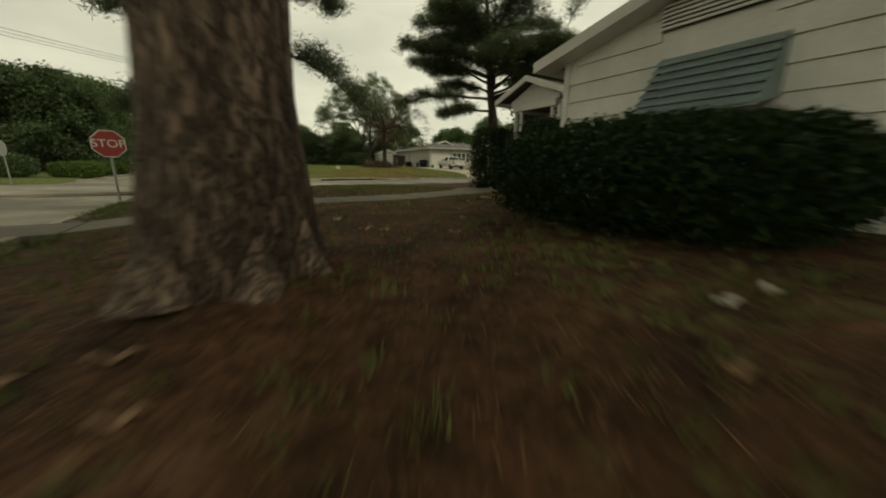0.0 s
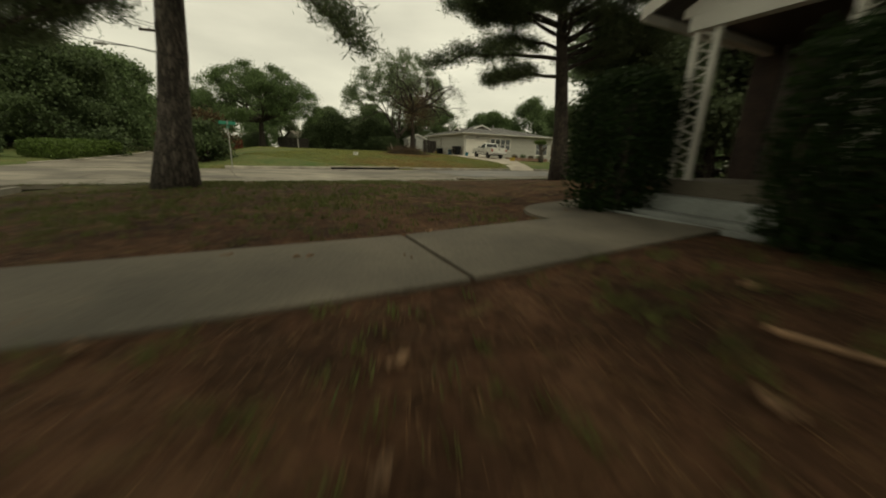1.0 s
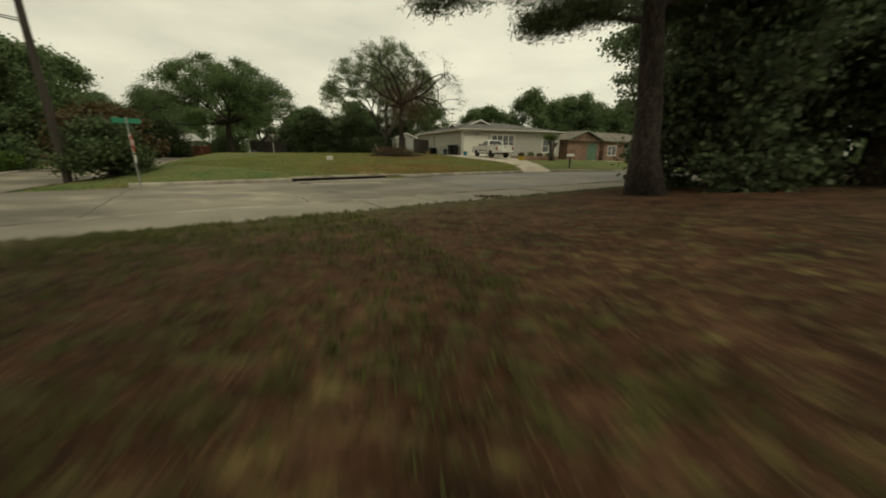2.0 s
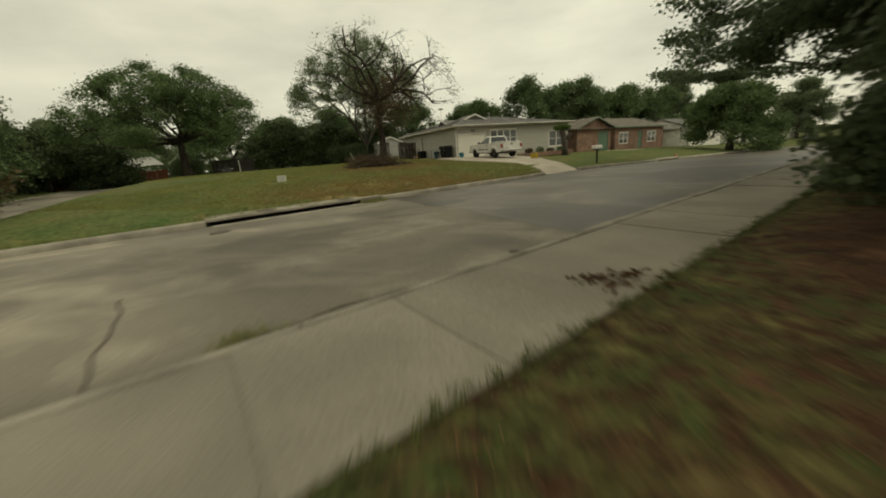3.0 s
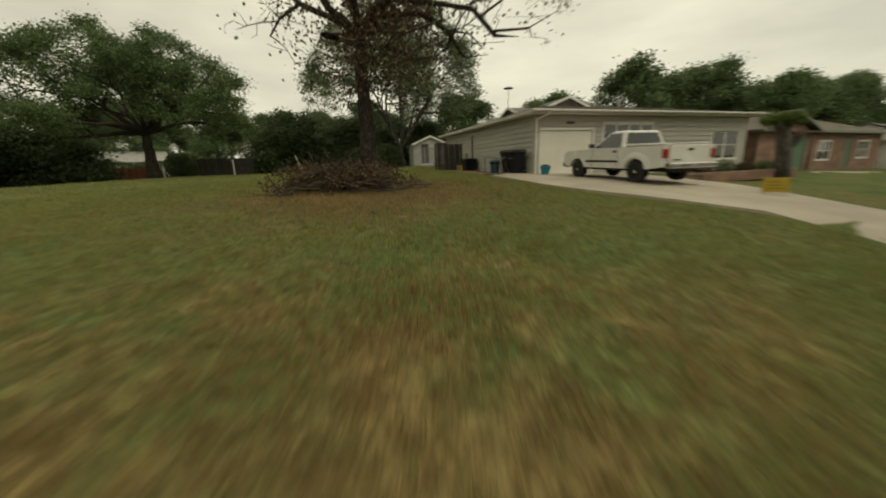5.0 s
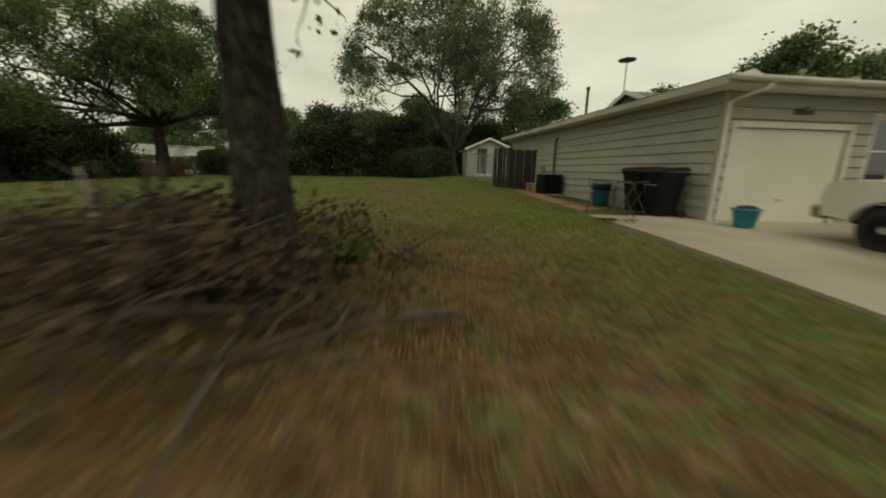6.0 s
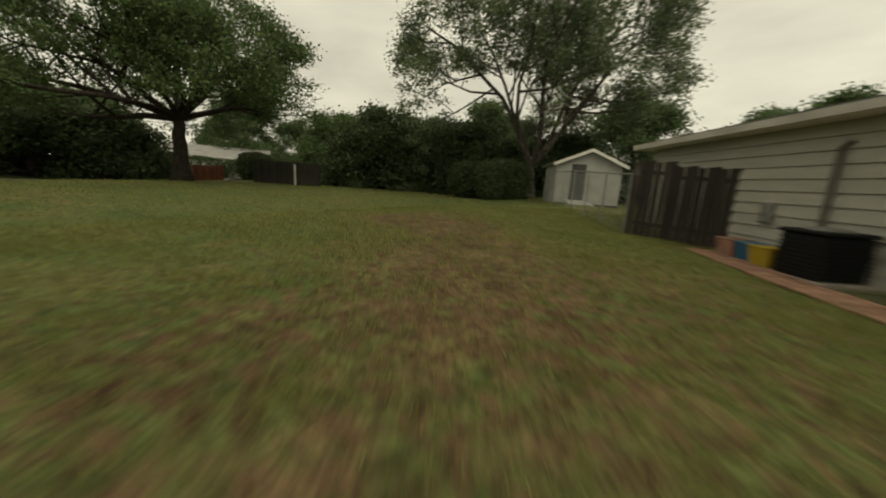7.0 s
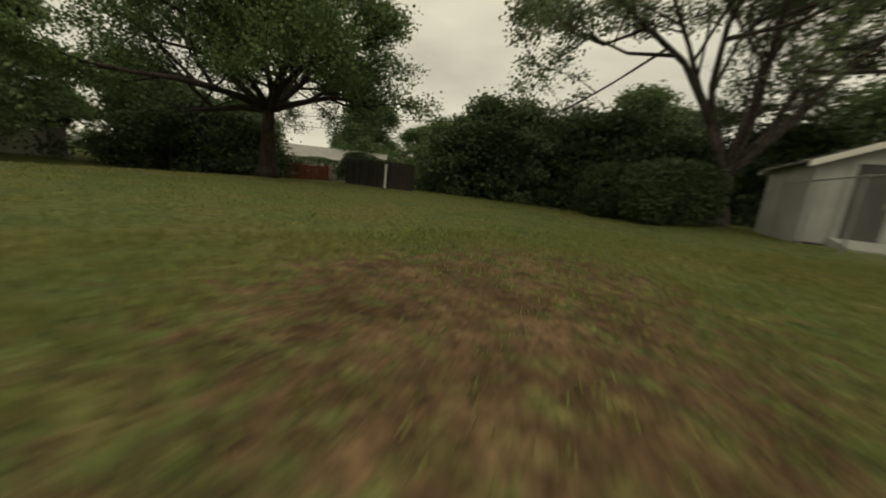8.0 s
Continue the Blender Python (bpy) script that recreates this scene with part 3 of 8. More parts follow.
def grow(rng, base, height, r0, fork, limbs, reach, levels, lean=(0, 0), droop=0.1, twigs=3, gnarl=0.14, top=True, rise0=None, bias=None, thin=0.012, inner=False):
    """Trunk and limbs as tubes, and the ends on which leaves sit."""
    s, ends = Shape(), []
    trunk_pts, radii = [], []
    steps = 9
    h_top = height * (0.8 if top else fork + 0.12)
    for i in range(steps + 1):
        f = i / steps
        wob = min(gnarl, 0.1) * 0.5 * height * 0.05
        trunk_pts.append(Vector((base[0] + lean[0] * f * h_top + rng.normal(0, wob) * (f > 0), base[1] + lean[1] * f * h_top + rng.normal(0, wob) * (f > 0), base[2] + f * h_top)))
        flare = 1 + 0.55 * math.exp(-f * h_top / (r0 * 1.6))
        radii.append(max(0.03, r0 * (1 - 0.72 * f if top else 1 - 0.35 * f) * flare))
    s.tube(trunk_pts, radii, 12)

    def limb(p, d, length, r, level):
        pts, rr = [p], [r]
        k = 5 if level < 2 else 3
        for i in range(k):
            d = (d + Vector(rng.normal(0, gnarl * 1.6, 3)) + Vector((0, 0, -droop * (0.5 if level < 2 else 1.0)))).normalized()
            pts.append(pts[-1] + d * (length / k))
            rr.append(r * (1 - 0.7 * (i + 1) / k))
        s.tube(pts, rr, 6 if level < 2 else 4, caps=False)
        if inner and level == 1:
            ends.extend([tuple(q) for q in pts[1:]])
        if level == levels - 1:
            ends.extend([tuple(q) for q in pts[2:]])
        if level >= levels:
            ends.extend([tuple(q) for q in pts[1:]])
            return
        for i in range(twigs + (1 if level == 1 else 0)):
            at = 0.35 + 0.65 * (i + rng.random()) / (twigs + 1)
            j = min(len(pts) - 2, int(at * k))
            p2 = pts[j].lerp(pts[j + 1], at * k - j if at * k - j < 1 else 1)
            side = d.cross(Vector(rng.normal(0, 1, 3))).normalized()
            nd = (d * 0.55 + side * 0.85 + Vector((0, 0, 0.22))).normalized()
            limb(p2, nd, length * rng.uniform(0.42, 0.66), max(thin, rr[j] * 0.6), level + 1)
        ends.append(tuple(pts[-1]))

    for i in range(limbs):
        f = fork + (1 - fork) * (i / max(1, limbs - 1)) * (0.98 if top else 0.25)
        f = min(0.97, f if top else fork * (0.85 + 0.15 * i / limbs))
        z = f * h_top / (height * 0.8) * 0.8 if top else f
        idx = min(steps - 1, int(min(0.999, f if top else 0.92) * steps))
        p = trunk_pts[idx].lerp(trunk_pts[idx + 1], 0.5)
        a = i * 2.399 + rng.uniform(-0.5, 0.5)
        rise = rng.uniform(0.15, 0.75) if not top else (0.25 + 0.8 * (f - fork))
        if rise0 is not None:
            rise = rise0 + rng.uniform(-0.1, 0.3)
        d = Vector((math.cos(a), math.sin(a), rise)).normalized()
        taper = 1 - 0.55 * max(0, (f - fork) / (1 - fork + 1e-6)) if top else 1
        if bias is not None and i < limbs * 0.5:
            taper *= 1 + 0.9 * math.cos(a - bias)
        limb(p, d, reach * taper * rng.uniform(0.8, 1.15), max(0.04, radii[idx] * (0.5 if top else 0.72)), 1)
    return s, ends


def tree(name, x, y, label, height=10.0, r0=0.3, fork=0.35, limbs=8, reach=4.0, levels=3, count=9000, size=0.16, spread=0.35,
         bark=None, leaf=None, seed=1, z=None, category="tree", top=True, lean=(0, 0), droop=0.08, twigs=3, needle=False, gnarl=0.14, rise0=None, flat=0.6, fit=None, bias=None, thin=0.012, inner=False, dome=0.0):
    rng = np.random.default_rng(seed)
    ob = thing(name, pose(x, y, (land(x, y) if z is None else z) - 0.06), label, category)
    s, ends = grow(rng, (0, 0, 0), height, r0, fork, limbs, reach, levels, lean, droop, twigs, gnarl, top, rise0, bias, thin, inner)
    if fit:
        # the crown's radius and top
        e = np.array(ends)
        low = height * fork * (0.8 if top else 1.0)
        far = np.percentile(np.hypot(e[:, 0], e[:, 1]), 93)
        high = np.percentile(e[:, 2], 97)

        def shaped(p):
            k = smooth((p[2] - low) / 1.2)
            g = 1 + (fit[0] / far - 1) * k
            r = max(1e-6, math.hypot(p[0], p[1]) * g)
            z = p[2] if p[2] < low else low + (p[2] - low) * (fit[1] - low) / (high - low)
            z = z if z < fit[1] else fit[1] + (z - fit[1]) * 0.3
            u = max(0.0, (z - low) / (fit[1] - low) - 0.28) / 0.72
            edge = fit[0] * max(0.12, 1 - 0.9 * u * u) ** (0.5 + dome)
            if r > edge:
                g *= (edge + (r - edge) * 0.2) / r
            if fork > 0.25 and r > 0.9:
                z = max(z, low * 0.95 + 0.14 * (r - 0.6))
            return (p[0] * g, p[1] * g, z)

        s.v = [shaped(p) for p in s.v]
        ends = [shaped(p) for p in ends]
        if fork > 0.25:
            ends = [p for p in ends if p[2] > low * 0.92]
    part("trunk", s, bark or BARK_GREY, ob, soft=True)
    q, f = leaves(ends, spread, count, size, rng, flat, needle)
    part("crown", raw_mesh("crown", q, f, leaf or LEAF_OAK), None, ob)
    return ob


def hedge(name, label, m, sx, sy, sz, count, size=0.05, leaf=None, seed=1, rounded=0.25, category="hedge"):
    """A clipped bush: dense leaves over an inner tangle of stems."""
    rng = np.random.default_rng(seed)
    ob = thing(name, m, label, category)
    st = Shape()
    for i in range(14):
        bx, by = rng.uniform(-sx * 0.4, sx * 0.4), rng.uniform(-sy * 0.4, sy * 0.4)
        st.tube([(bx * 0.7, by * 0.7, -0.05), (bx * 0.9, by * 0.9, sz * 0.45), (bx, by, sz * 0.85)], [0.03, 0.022, 0.01], 5)
    part("stem_tangle", st, BARK_DARK, ob)
    p = rng.normal(0, 1, (count, 3))
    p /= np.max(np.abs(p), axis=1, keepdims=True)
    nrm = np.linalg.norm(p, axis=1, keepdims=True)
    p = p * (1 - rounded) + p / nrm * rounded * 1.2
    p *= rng.uniform(0.0, 1.0, (count, 1)) ** 0.16
    c = p * np.array([sx / 2, sy / 2, sz / 2]) + np.array([0, 0, sz / 2])
    lump = np.array([noise.noise((a * 1.6, b * 1.6, d * 1.6 + seed)) for a, b, d in c[:: max(1, count // 4000)]])
    lump = np.repeat(lump, max(1, count // 4000))[:count]
    lump = np.pad(lump, (0, count - len(lump)))
    c[:, :2] *= (1 + 0.10 * lump[:, None])
    c += rng.normal(0, 0.03, (count, 3))
    c[:, 2] = np.maximum(c[:, 2], 0.02)
    d = rng.normal(0, 1, (count, 3))
    d /= np.linalg.norm(d, axis=1, keepdims=True)
    e = np.cross(d, rng.normal(0, 1, (count, 3)))
    e /= np.linalg.norm(e, axis=1, keepdims=True) + 1e-9
    s = size * rng.uniform(0.6, 1.4, (count, 1))
    q = np.stack([c - d * s * 0.5, c + e * s * 0.33, c + d * s * 0.5, c - e * s * 0.33], 1).reshape(-1, 3)
    part("foliage", raw_mesh("foliage", q, np.arange(count * 4).reshape(-1, 4), leaf or LEAF_HEDGE), None, ob)
    return ob
# ---- paving and kerbs ----
def kerb_run(a0, a1, n0, n1, top, group, step=3.05, skip=()):
    """Cast kerb lengths with a rounded nose, one object each."""
    a = a0
    root = thing("kerb", pose(0, 0, 0), "pale cast concrete kerb along the gutter", "kerb", kind="structure")
    i = 0
    while a < a1 - 0.3:
        b = min(a + step, a1)
        if not any(lo < (a + b) / 2 < hi for lo, hi in skip):
            s, rows = Shape(), []
            face = 1 if n1 > n0 else -1
            prof = [(n0, -0.12), (n0 + 0.012 * face, top - 0.085), (n0 + 0.024 * face, top - 0.04), (n0 + 0.045 * face, top - 0.013), (n0 + 0.075 * face, top), (n1 - 0.03 * face, top), (n1, top - 0.02), (n1, -0.12)]
            for aa in (a + 0.008, (a + b) / 2, b - 0.008):
                for n, z in prof:
                    x, y = world_of(aa, n)
                    rows.append((x, y, z - fall(x, y) + 0.006 * math.sin(i * 2.3)))
            k = len(prof)
            fs = [(r * k + j, r * k + j + 1, (r + 1) * k + j + 1, (r + 1) * k + j) for r in range(2) for j in range(k - 1)]
            fs += [tuple(range(k)), tuple(2 * k + j for j in range(k - 1, -1, -1))]
            part("kerb_stone", s.add(rows, fs), KERB, root, soft=False)
        a, i = b, i + 1
    return root


DRIVE_A = (25.35, 28.6)
kerb_run(3.2, 9.25, FAR, FAR + 0.21, 0.17, "far kerb")
kerb_run(15.15, DRIVE_A[0], FAR, FAR + 0.21, 0.17, "far kerb")
kerb_run(DRIVE_A[1], 39.5, FAR, FAR + 0.21, 0.17, "far kerb")
kerb_run(43.5, 75, FAR, FAR + 0.21, 0.17, "far kerb")
kerb_run(0.4, 62, NEAR, NEAR - 0.17, 0.172, "near kerb")

# pale gutter strip between the asphalt and the near kerb
a = 14.75
gutter = thing("gutter", pose(0, 0, 0), "pale concrete gutter strip beside the asphalt", "gutter", kind="structure")
while a < 60:
    c = [(*world_of(aa, n), crown(*world_of(aa, n)) + z) for aa, n, z in ((a + 0.01, NEAR + 0.001, 0.010), (a + 3.0, NEAR + 0.001, 0.010), (a + 3.0, NEAR + 0.34, 0.012), (a + 0.01, NEAR + 0.34, 0.012))]
    part("slab", Shape().slab(c, 0.06), KERB, gutter)
    a += 3.02


STREAK = material("mineral_streaked_asphalt", (0.25, 0.23, 0.19), 0.7, 1.6, 0.3, 0.15, fine=30, second=(0.085, 0.072, 0.056), blotch=0.3)
streak = thing("gutter_streak", pose(0, 0, 0), "pale mineral streak in the gutter at the kerb's foot", "gutter", kind="structure")
for a0, a1 in ((15.5, 17.6), (17.9, 21.6), (21.8, 25.2)):
    strip = drape([[world_of(aa, FAR - o - 0.03 * math.sin(aa * 2.1) * (o > 0.05)) for aa in np.linspace(a0, a1, 14)] for o in (0.005, 0.07, 0.15)], lambda x, y: crown(x, y) + 0.010)
    part("stain", strip, STREAK, streak)


def side_kerb(s0, s1, c0, c1, height, step=3.05, up=0.14):
    """Kerb lengths along the cross street."""
    root = thing("side_kerb", pose(0, 0, 0), "pale worn kerb along the side street", "kerb", kind="structure")
    s = s0
    while s < s1:
        vs = []
        prof = [(c0, -0.12), (c0, up - 0.03), (c0 + (c1 - c0) * 0.2, up), (c1, up), (c1, -0.12)]
        for ss in (s + 0.008, min(s + step, s1) - 0.008):
            for c, z in prof:
                x, y = cross_place(ss, c)
                vs.append((x, y, height(x, y) + z))
        part("kerb_stone", Shape().add(vs, [(k, k + 1, 6 + k, 5 + k) for k in range(4)] + [(0, 1, 2, 3, 4), (9, 8, 7, 6, 5)]), KERB, root)
        s += step


side_kerb(-28, 2.2, 0.0, 0.17, lambda x, y: 0.0)
side_kerb(-28, 5.0, -SIDE, -SIDE - 0.17, lambda x, y: 0.0)
side_kerb(17.5, 62, 0.0, 0.17, lambda x, y: road_height(x, y), up=0.05)
side_kerb(16.5, 62, -SIDE, -SIDE - 0.17, lambda x, y: road_height(x, y), up=0.09)

# sidewalk slabs behind the near kerb
walk_root = thing("sidewalk", pose(0, 0, 0), "pale concrete sidewalk behind the kerb", "pavement", kind="structure")
a = -1.6
while a < 46:
    s, c = Shape(), []
    for aa, n in ((a + 0.006, 15.0), (a + 1.505, 15.0), (a + 1.505, NEAR - 0.18), (a + 0.006, NEAR - 0.18)):
        x, y = world_of(aa, n)
        c.append((x, y, 0.15 - fall(x, y) + 0.008 * math.sin(a * 3.1)))
    part("slab", s.slab(c, 0.12), SIDEWALK, walk_root)
    a += 1.511
bedding = drape([[world_of(aa, n) for aa in np.arange(-1.6, 46.2, 1.5)] for n in (15.02, NEAR - 0.2)], lambda x, y: 0.132 - fall(x, y))
part("joint_bed", bedding, SIDEWALK, walk_root)
# corner ramp where the sidewalk drops to the crossing
s = Shape()
cor = [(-1.6, 15.0, 0.14), (-1.6, NEAR - 0.05, 0.12), (-3.6, NEAR + 0.1, 0.03), (-5.4, NEAR - 0.4, 0.02), (-5.9, 15.9, 0.05), (-4.2, 15.1, 0.12)]
solid("corner_ramp", s.slab([(*world_of(aa, n), z) for aa, n, z in cor][::-1], 0.1), SIDEWALK, "sloping concrete ramp at the street corner", "pavement", kind="structure")

# storm drain: a slab over a long throat, lined black to paint in its darkness
drain = thing("storm_drain", pose(0, 0, 0), "long kerb inlet of pale concrete with iron covers", "storm drain", kind="structure")
s = Shape().slab([(*world_of(aa, n), 0.20) for aa, n in ((INLET_A[0] - 0.15, FAR - 0.02), (15.14, FAR - 0.02), (15.14, FAR + 0.3), (14.7, FAR + 0.85), (INLET_A[0] - 0.15, FAR + 0.95))], 0.07)
part("top_slab", s, KERB, drain)
part("end_block", Shape().slab([(*world_of(aa, n), 0.128) for aa, n in ((INLET_A[1], FAR), (15.13, FAR), (15.13, FAR + 0.3), (INLET_A[1], FAR + 0.3))], 0.2), KERB, drain)
s = Shape().slab([(*world_of(aa, n), 0.09) for aa, n in ((INLET_A[0], FAR + 0.5), (INLET_A[1], FAR + 0.5), (INLET_A[1], FAR + 0.8), (INLET_A[0], FAR + 0.8))], 0.5)
part("back_wall", s, DARK, drain)
for aa in (INLET_A[0] - 0.12, INLET_A[1] - 0.02):
    part("throat_end", Shape().slab([(*world_of(b, n), 0.127) for b, n in ((aa, FAR + 0.04), (aa + 0.12, FAR + 0.04), (aa + 0.12, FAR + 0.5), (aa, FAR + 0.5))], 0.5), DARK, drain)
part("throat_floor", Shape().slab([(*world_of(b, n), -0.16) for b, n in ((INLET_A[0], FAR + 0.03), (INLET_A[1], FAR + 0.03), (INLET_A[1], FAR + 0.5), (INLET_A[0], FAR + 0.5))], 0.05), DARK, drain)
s = Shape().slab([(*world_of(aa, n), 0.012) for aa, n in ((INLET_A[0], FAR - 0.45), (INLET_A[1], FAR - 0.45), (INLET_A[1], FAR - 0.03), (INLET_A[0], FAR - 0.03))], 0.1)
part("apron", s, KERB, drain)
IRON = material("rusty_iron", (0.12, 0.10, 0.082), 0.7, 6.0, 0.3, 0.2, 0.4)
for aa in (INLET_A[0] + 1.6, INLET_A[1] - 0.45):
    x, y = world_of(aa, FAR + 0.45)
    part("cover", Shape().turned([(0.30, 0.198), (0.30, 0.212), (0.27, 0.216), (0.25, 0.208), (0.05, 0.21)], 22, (x, y, 0)), IRON, drain, "round rusty iron cover")
x, y = world_of(9.47, 24.34)
solid("manhole_cover", Shape().turned([(0.25, 0.0), (0.25, 0.012), (0.22, 0.016), (0.1, 0.012)], 22), IRON, "flat iron cover in the street", "manhole cover", kind="structure", m=pose(x, y, crown(x, y)))
x, y = world_of(12.93, NEAR + 0.35)
solid("pothole", Shape().turned([(0.10, 0.02), (0.09, 0.026), (0.05, 0.022)], 9), IRON, "small dark broken patch beside the gutter", "manhole cover", kind="structure", m=pose(x, y, crown(x, y) - 0.018))


GRIT = material("dark_gutter_grit", (0.095, 0.078, 0.056), 0.95, 2.5, 0.4, 0.3, fine=40)


def smear(name, label, a0, a1, n0, n1, seed, mat, height, category, lift=0.006):
    """A ragged thin patch lying on a paved surface."""
    k, rim = 26, []
    for i in range(k):
        t = 2 * math.pi * i / k
        r = 0.75 + 0.55 * noise.noise((math.cos(t) * 1.7, math.sin(t) * 1.7, seed))
        rim.append(((a0 + a1) / 2 + (a1 - a0) / 2 * r * math.cos(t), (n0 + n1) / 2 + (n1 - n0) / 2 * r * math.sin(t)))
    pts = [world_of(*c) for c in [((a0 + a1) / 2, (n0 + n1) / 2)] + rim]
    s = Shape().add([(x, y, height(x, y) + lift) for x, y in pts], [(0, 1 + i, 1 + (i + 1) % k) for i in range(k)])
    return solid(name, s, mat, label, category, kind="structure")


for i, (a0, a1, n0, n1) in enumerate(((8.6, 11.3, NEAR + 0.02, NEAR + 0.42), (5.2, 8.2, NEAR + 0.02, NEAR + 0.30))):
    smear("gutter_grit", "dark grit and silt washed into the gutter", a0, a1, n0, n1, 3.1 + i, GRIT, crown, "dirt")
JOINT = material("dark_joint_sealant", (0.085, 0.072, 0.055), 0.9, 3.0, 0.35, 0.2)
seams = thing("road_joints", pose(0, 0, 0), "worn dark joints across the concrete street", "joint", kind="structure")
for a_, n0, n1 in ((8.0, NEAR + 0.05, 19.6), (3.4, NEAR + 0.05, FAR - 0.1), (-1.2, NEAR + 0.05, FAR - 0.1)):
    row = [n0 + (n1 - n0) * i / 16 for i in range(17)]
    wob = lambda n: 0.035 * math.sin(n * 3.1) + 0.02 * math.sin(n * 8.3 + 1)
    strip = drape([[world_of(a_ + wob(n) + o, n) for n in row] for o in (-0.014, 0.016)], lambda x, y: crown(x, y) + 0.005)
    part("joint", strip, JOINT, seams)


def facade(s, w):
    """World x, y by the white house's front: along it, and out from it."""
    return 3.3 + CUX * s - 0.835 * w, 4.35 + CUY * s - 0.55 * w


# front walk of the white house, slab by slab
WALK_JOINT = material("needle_filled_joint", (0.075, 0.05, 0.034), 0.95, 6.0, 0.4, 0.3)
path = thing("front_walk", pose(0, 0, 0), "old concrete front walk with open joints and fallen needles", "walkway", kind="structure")
w = -1.41
while w < 9.0:
    c = []
    for ss, ww in ((2.55, w + 0.015), (2.55, w + 3.0), (3.88, w + 3.0), (3.88, w + 0.015)):
        x, y = facade(ss, ww)
        c.append((x, y, land(x, y) + 0.035 + 0.008 * math.sin(w * 4)))
    part("slab", Shape().slab(c, 0.09), WALKWAY, path)
    w += 3.03
for k in range(4):
    wj = -1.41 + 3.03 * k
    strip = drape([[facade(ss, ww) for ww in (wj - 0.05, wj + 0.06)] for ss in (2.56, 3.2, 3.87)], lambda x, y: land(x, y) + 0.016)
    part("joint_fill", strip, WALK_JOINT, path)
c = []
for k in range(9):
    t = math.pi / 2 * k / 8
    c.append((3.9 + 1.25 * math.sin(t), -1.25 + 0.9 * math.cos(t)))
c += [(5.15, -2.4), (4.3, -2.4), (3.9, -1.25)]
part("round_slab", Shape().slab([(*facade(a_, b_), land(*facade(a_, b_)) + 0.04) for a_, b_ in c][::-1], 0.1), WALKWAY, path)

# driveway of the grey house
LEFT = [(2.72, 36.45), (2.66, 36.9), (2.62, 37.9), (1.6, 39.85), (0.35, 40.8), (-1.55, 42.3), (-2.45, 43.5), (-3.1, 44.9), (-3.95, 46.7), (-4.88, 48.35)]
RIGHT = [(5.3, 38.6), (5.1, 39.1), (4.4, 40.2), (4.1, 41.3), (3.9, 42.6), (3.9, 43.6), (3.6, 45.2), (3.0, 47.2), (2.4, 49.4), (1.5, 51.1)]
drive = thing("driveway", pose(0, 0, 0), "pale concrete driveway rising from the street to the garage", "driveway", kind="structure")
for i in range(len(LEFT) - 1):
    c = []
    for (x0, y0), (x1, y1) in ((LEFT[i], RIGHT[i]), (LEFT[i + 1], RIGHT[i + 1])):
        row = []
        for k in range(5):
            x, y = x0 + (x1 - x0) * k / 4, y0 + (y1 - y0) * k / 4
            f = min(1.0, max(0.0, (across(x, y) - FAR) / 1.8))
            row.append((x, y, -fall(x, y) + (land(x, y) + fall(x, y)) * f + 0.015 + 0.055 * f))
        c.append(row)
    s = Shape()
    vs = c[0] + c[1] + [(x, y, z - 0.15) for x, y, z in c[0] + c[1]]
    fs = [(k, k + 1, 6 + k, 5 + k) for k in range(4)] + [(0, 5, 15, 10), (4, 14, 19, 9)]
    part("slab", s.add(vs, fs), DRIVE, drive)


def pad(name, label, pts, lift, mat, thick=0.1):
    return solid(name, Shape().slab([(x, y, land(x, y) + lift) for x, y in pts], thick), mat, label, "pavement", kind="structure")


pad("garage_apron", "pale concrete apron before the garage door", [(-4.85, 48.4), (-2.7, 48.35), (1.5, 50.95), (1.4, 51.2), (-2.75, 48.85)], 0.074, DRIVE)
pad("side_pad", "narrow strip of bare gravel beside the house wall", [(-4.2, 48.75), (-2.75, 49.2), (-7.0, 56.5), (-7.7, 56.1)], 0.012, WALKWAY)

# brick edging along the bed
edging = thing("brick_edging", pose(0, 0, 0), "line of flat red brick pavers edging the lawn", "edging", kind="structure")
PAVER = material("red_paver", (0.31, 0.175, 0.12), 0.85, 4.0, 0.3, 0.25, obj=0.2)
ex, ey = -4.95, 49.4
gx, gy = -7.95, 56.2
run = math.hypot(gx - ex, gy - ey)
pm = Shape().box(-0.145, -0.15, 0, 0.145, 0.15, 0.05, 0.012).mesh("paver", PAVER)
for i in range(int(run / 0.31)):
    f = (i + 0.5) * 0.31 / run
    x, y = ex + (gx - ex) * f - 0.25 * math.sin(f * 3.1), ey + (gy - ey) * f
    for k in (0, 1):
        ob = new("paver", pm)
        ob.parent = edging
        px, py = x + 0.30 * k * 0.92, y + 0.30 * k * 0.4
        ob.matrix_world = pose(px, py, land(px, py) + 0.0 + 0.006 * math.sin(i * 1.7 + k), 0, 0, 114.5 + 2 * math.sin(i * 2.1))

# ---- trees ----


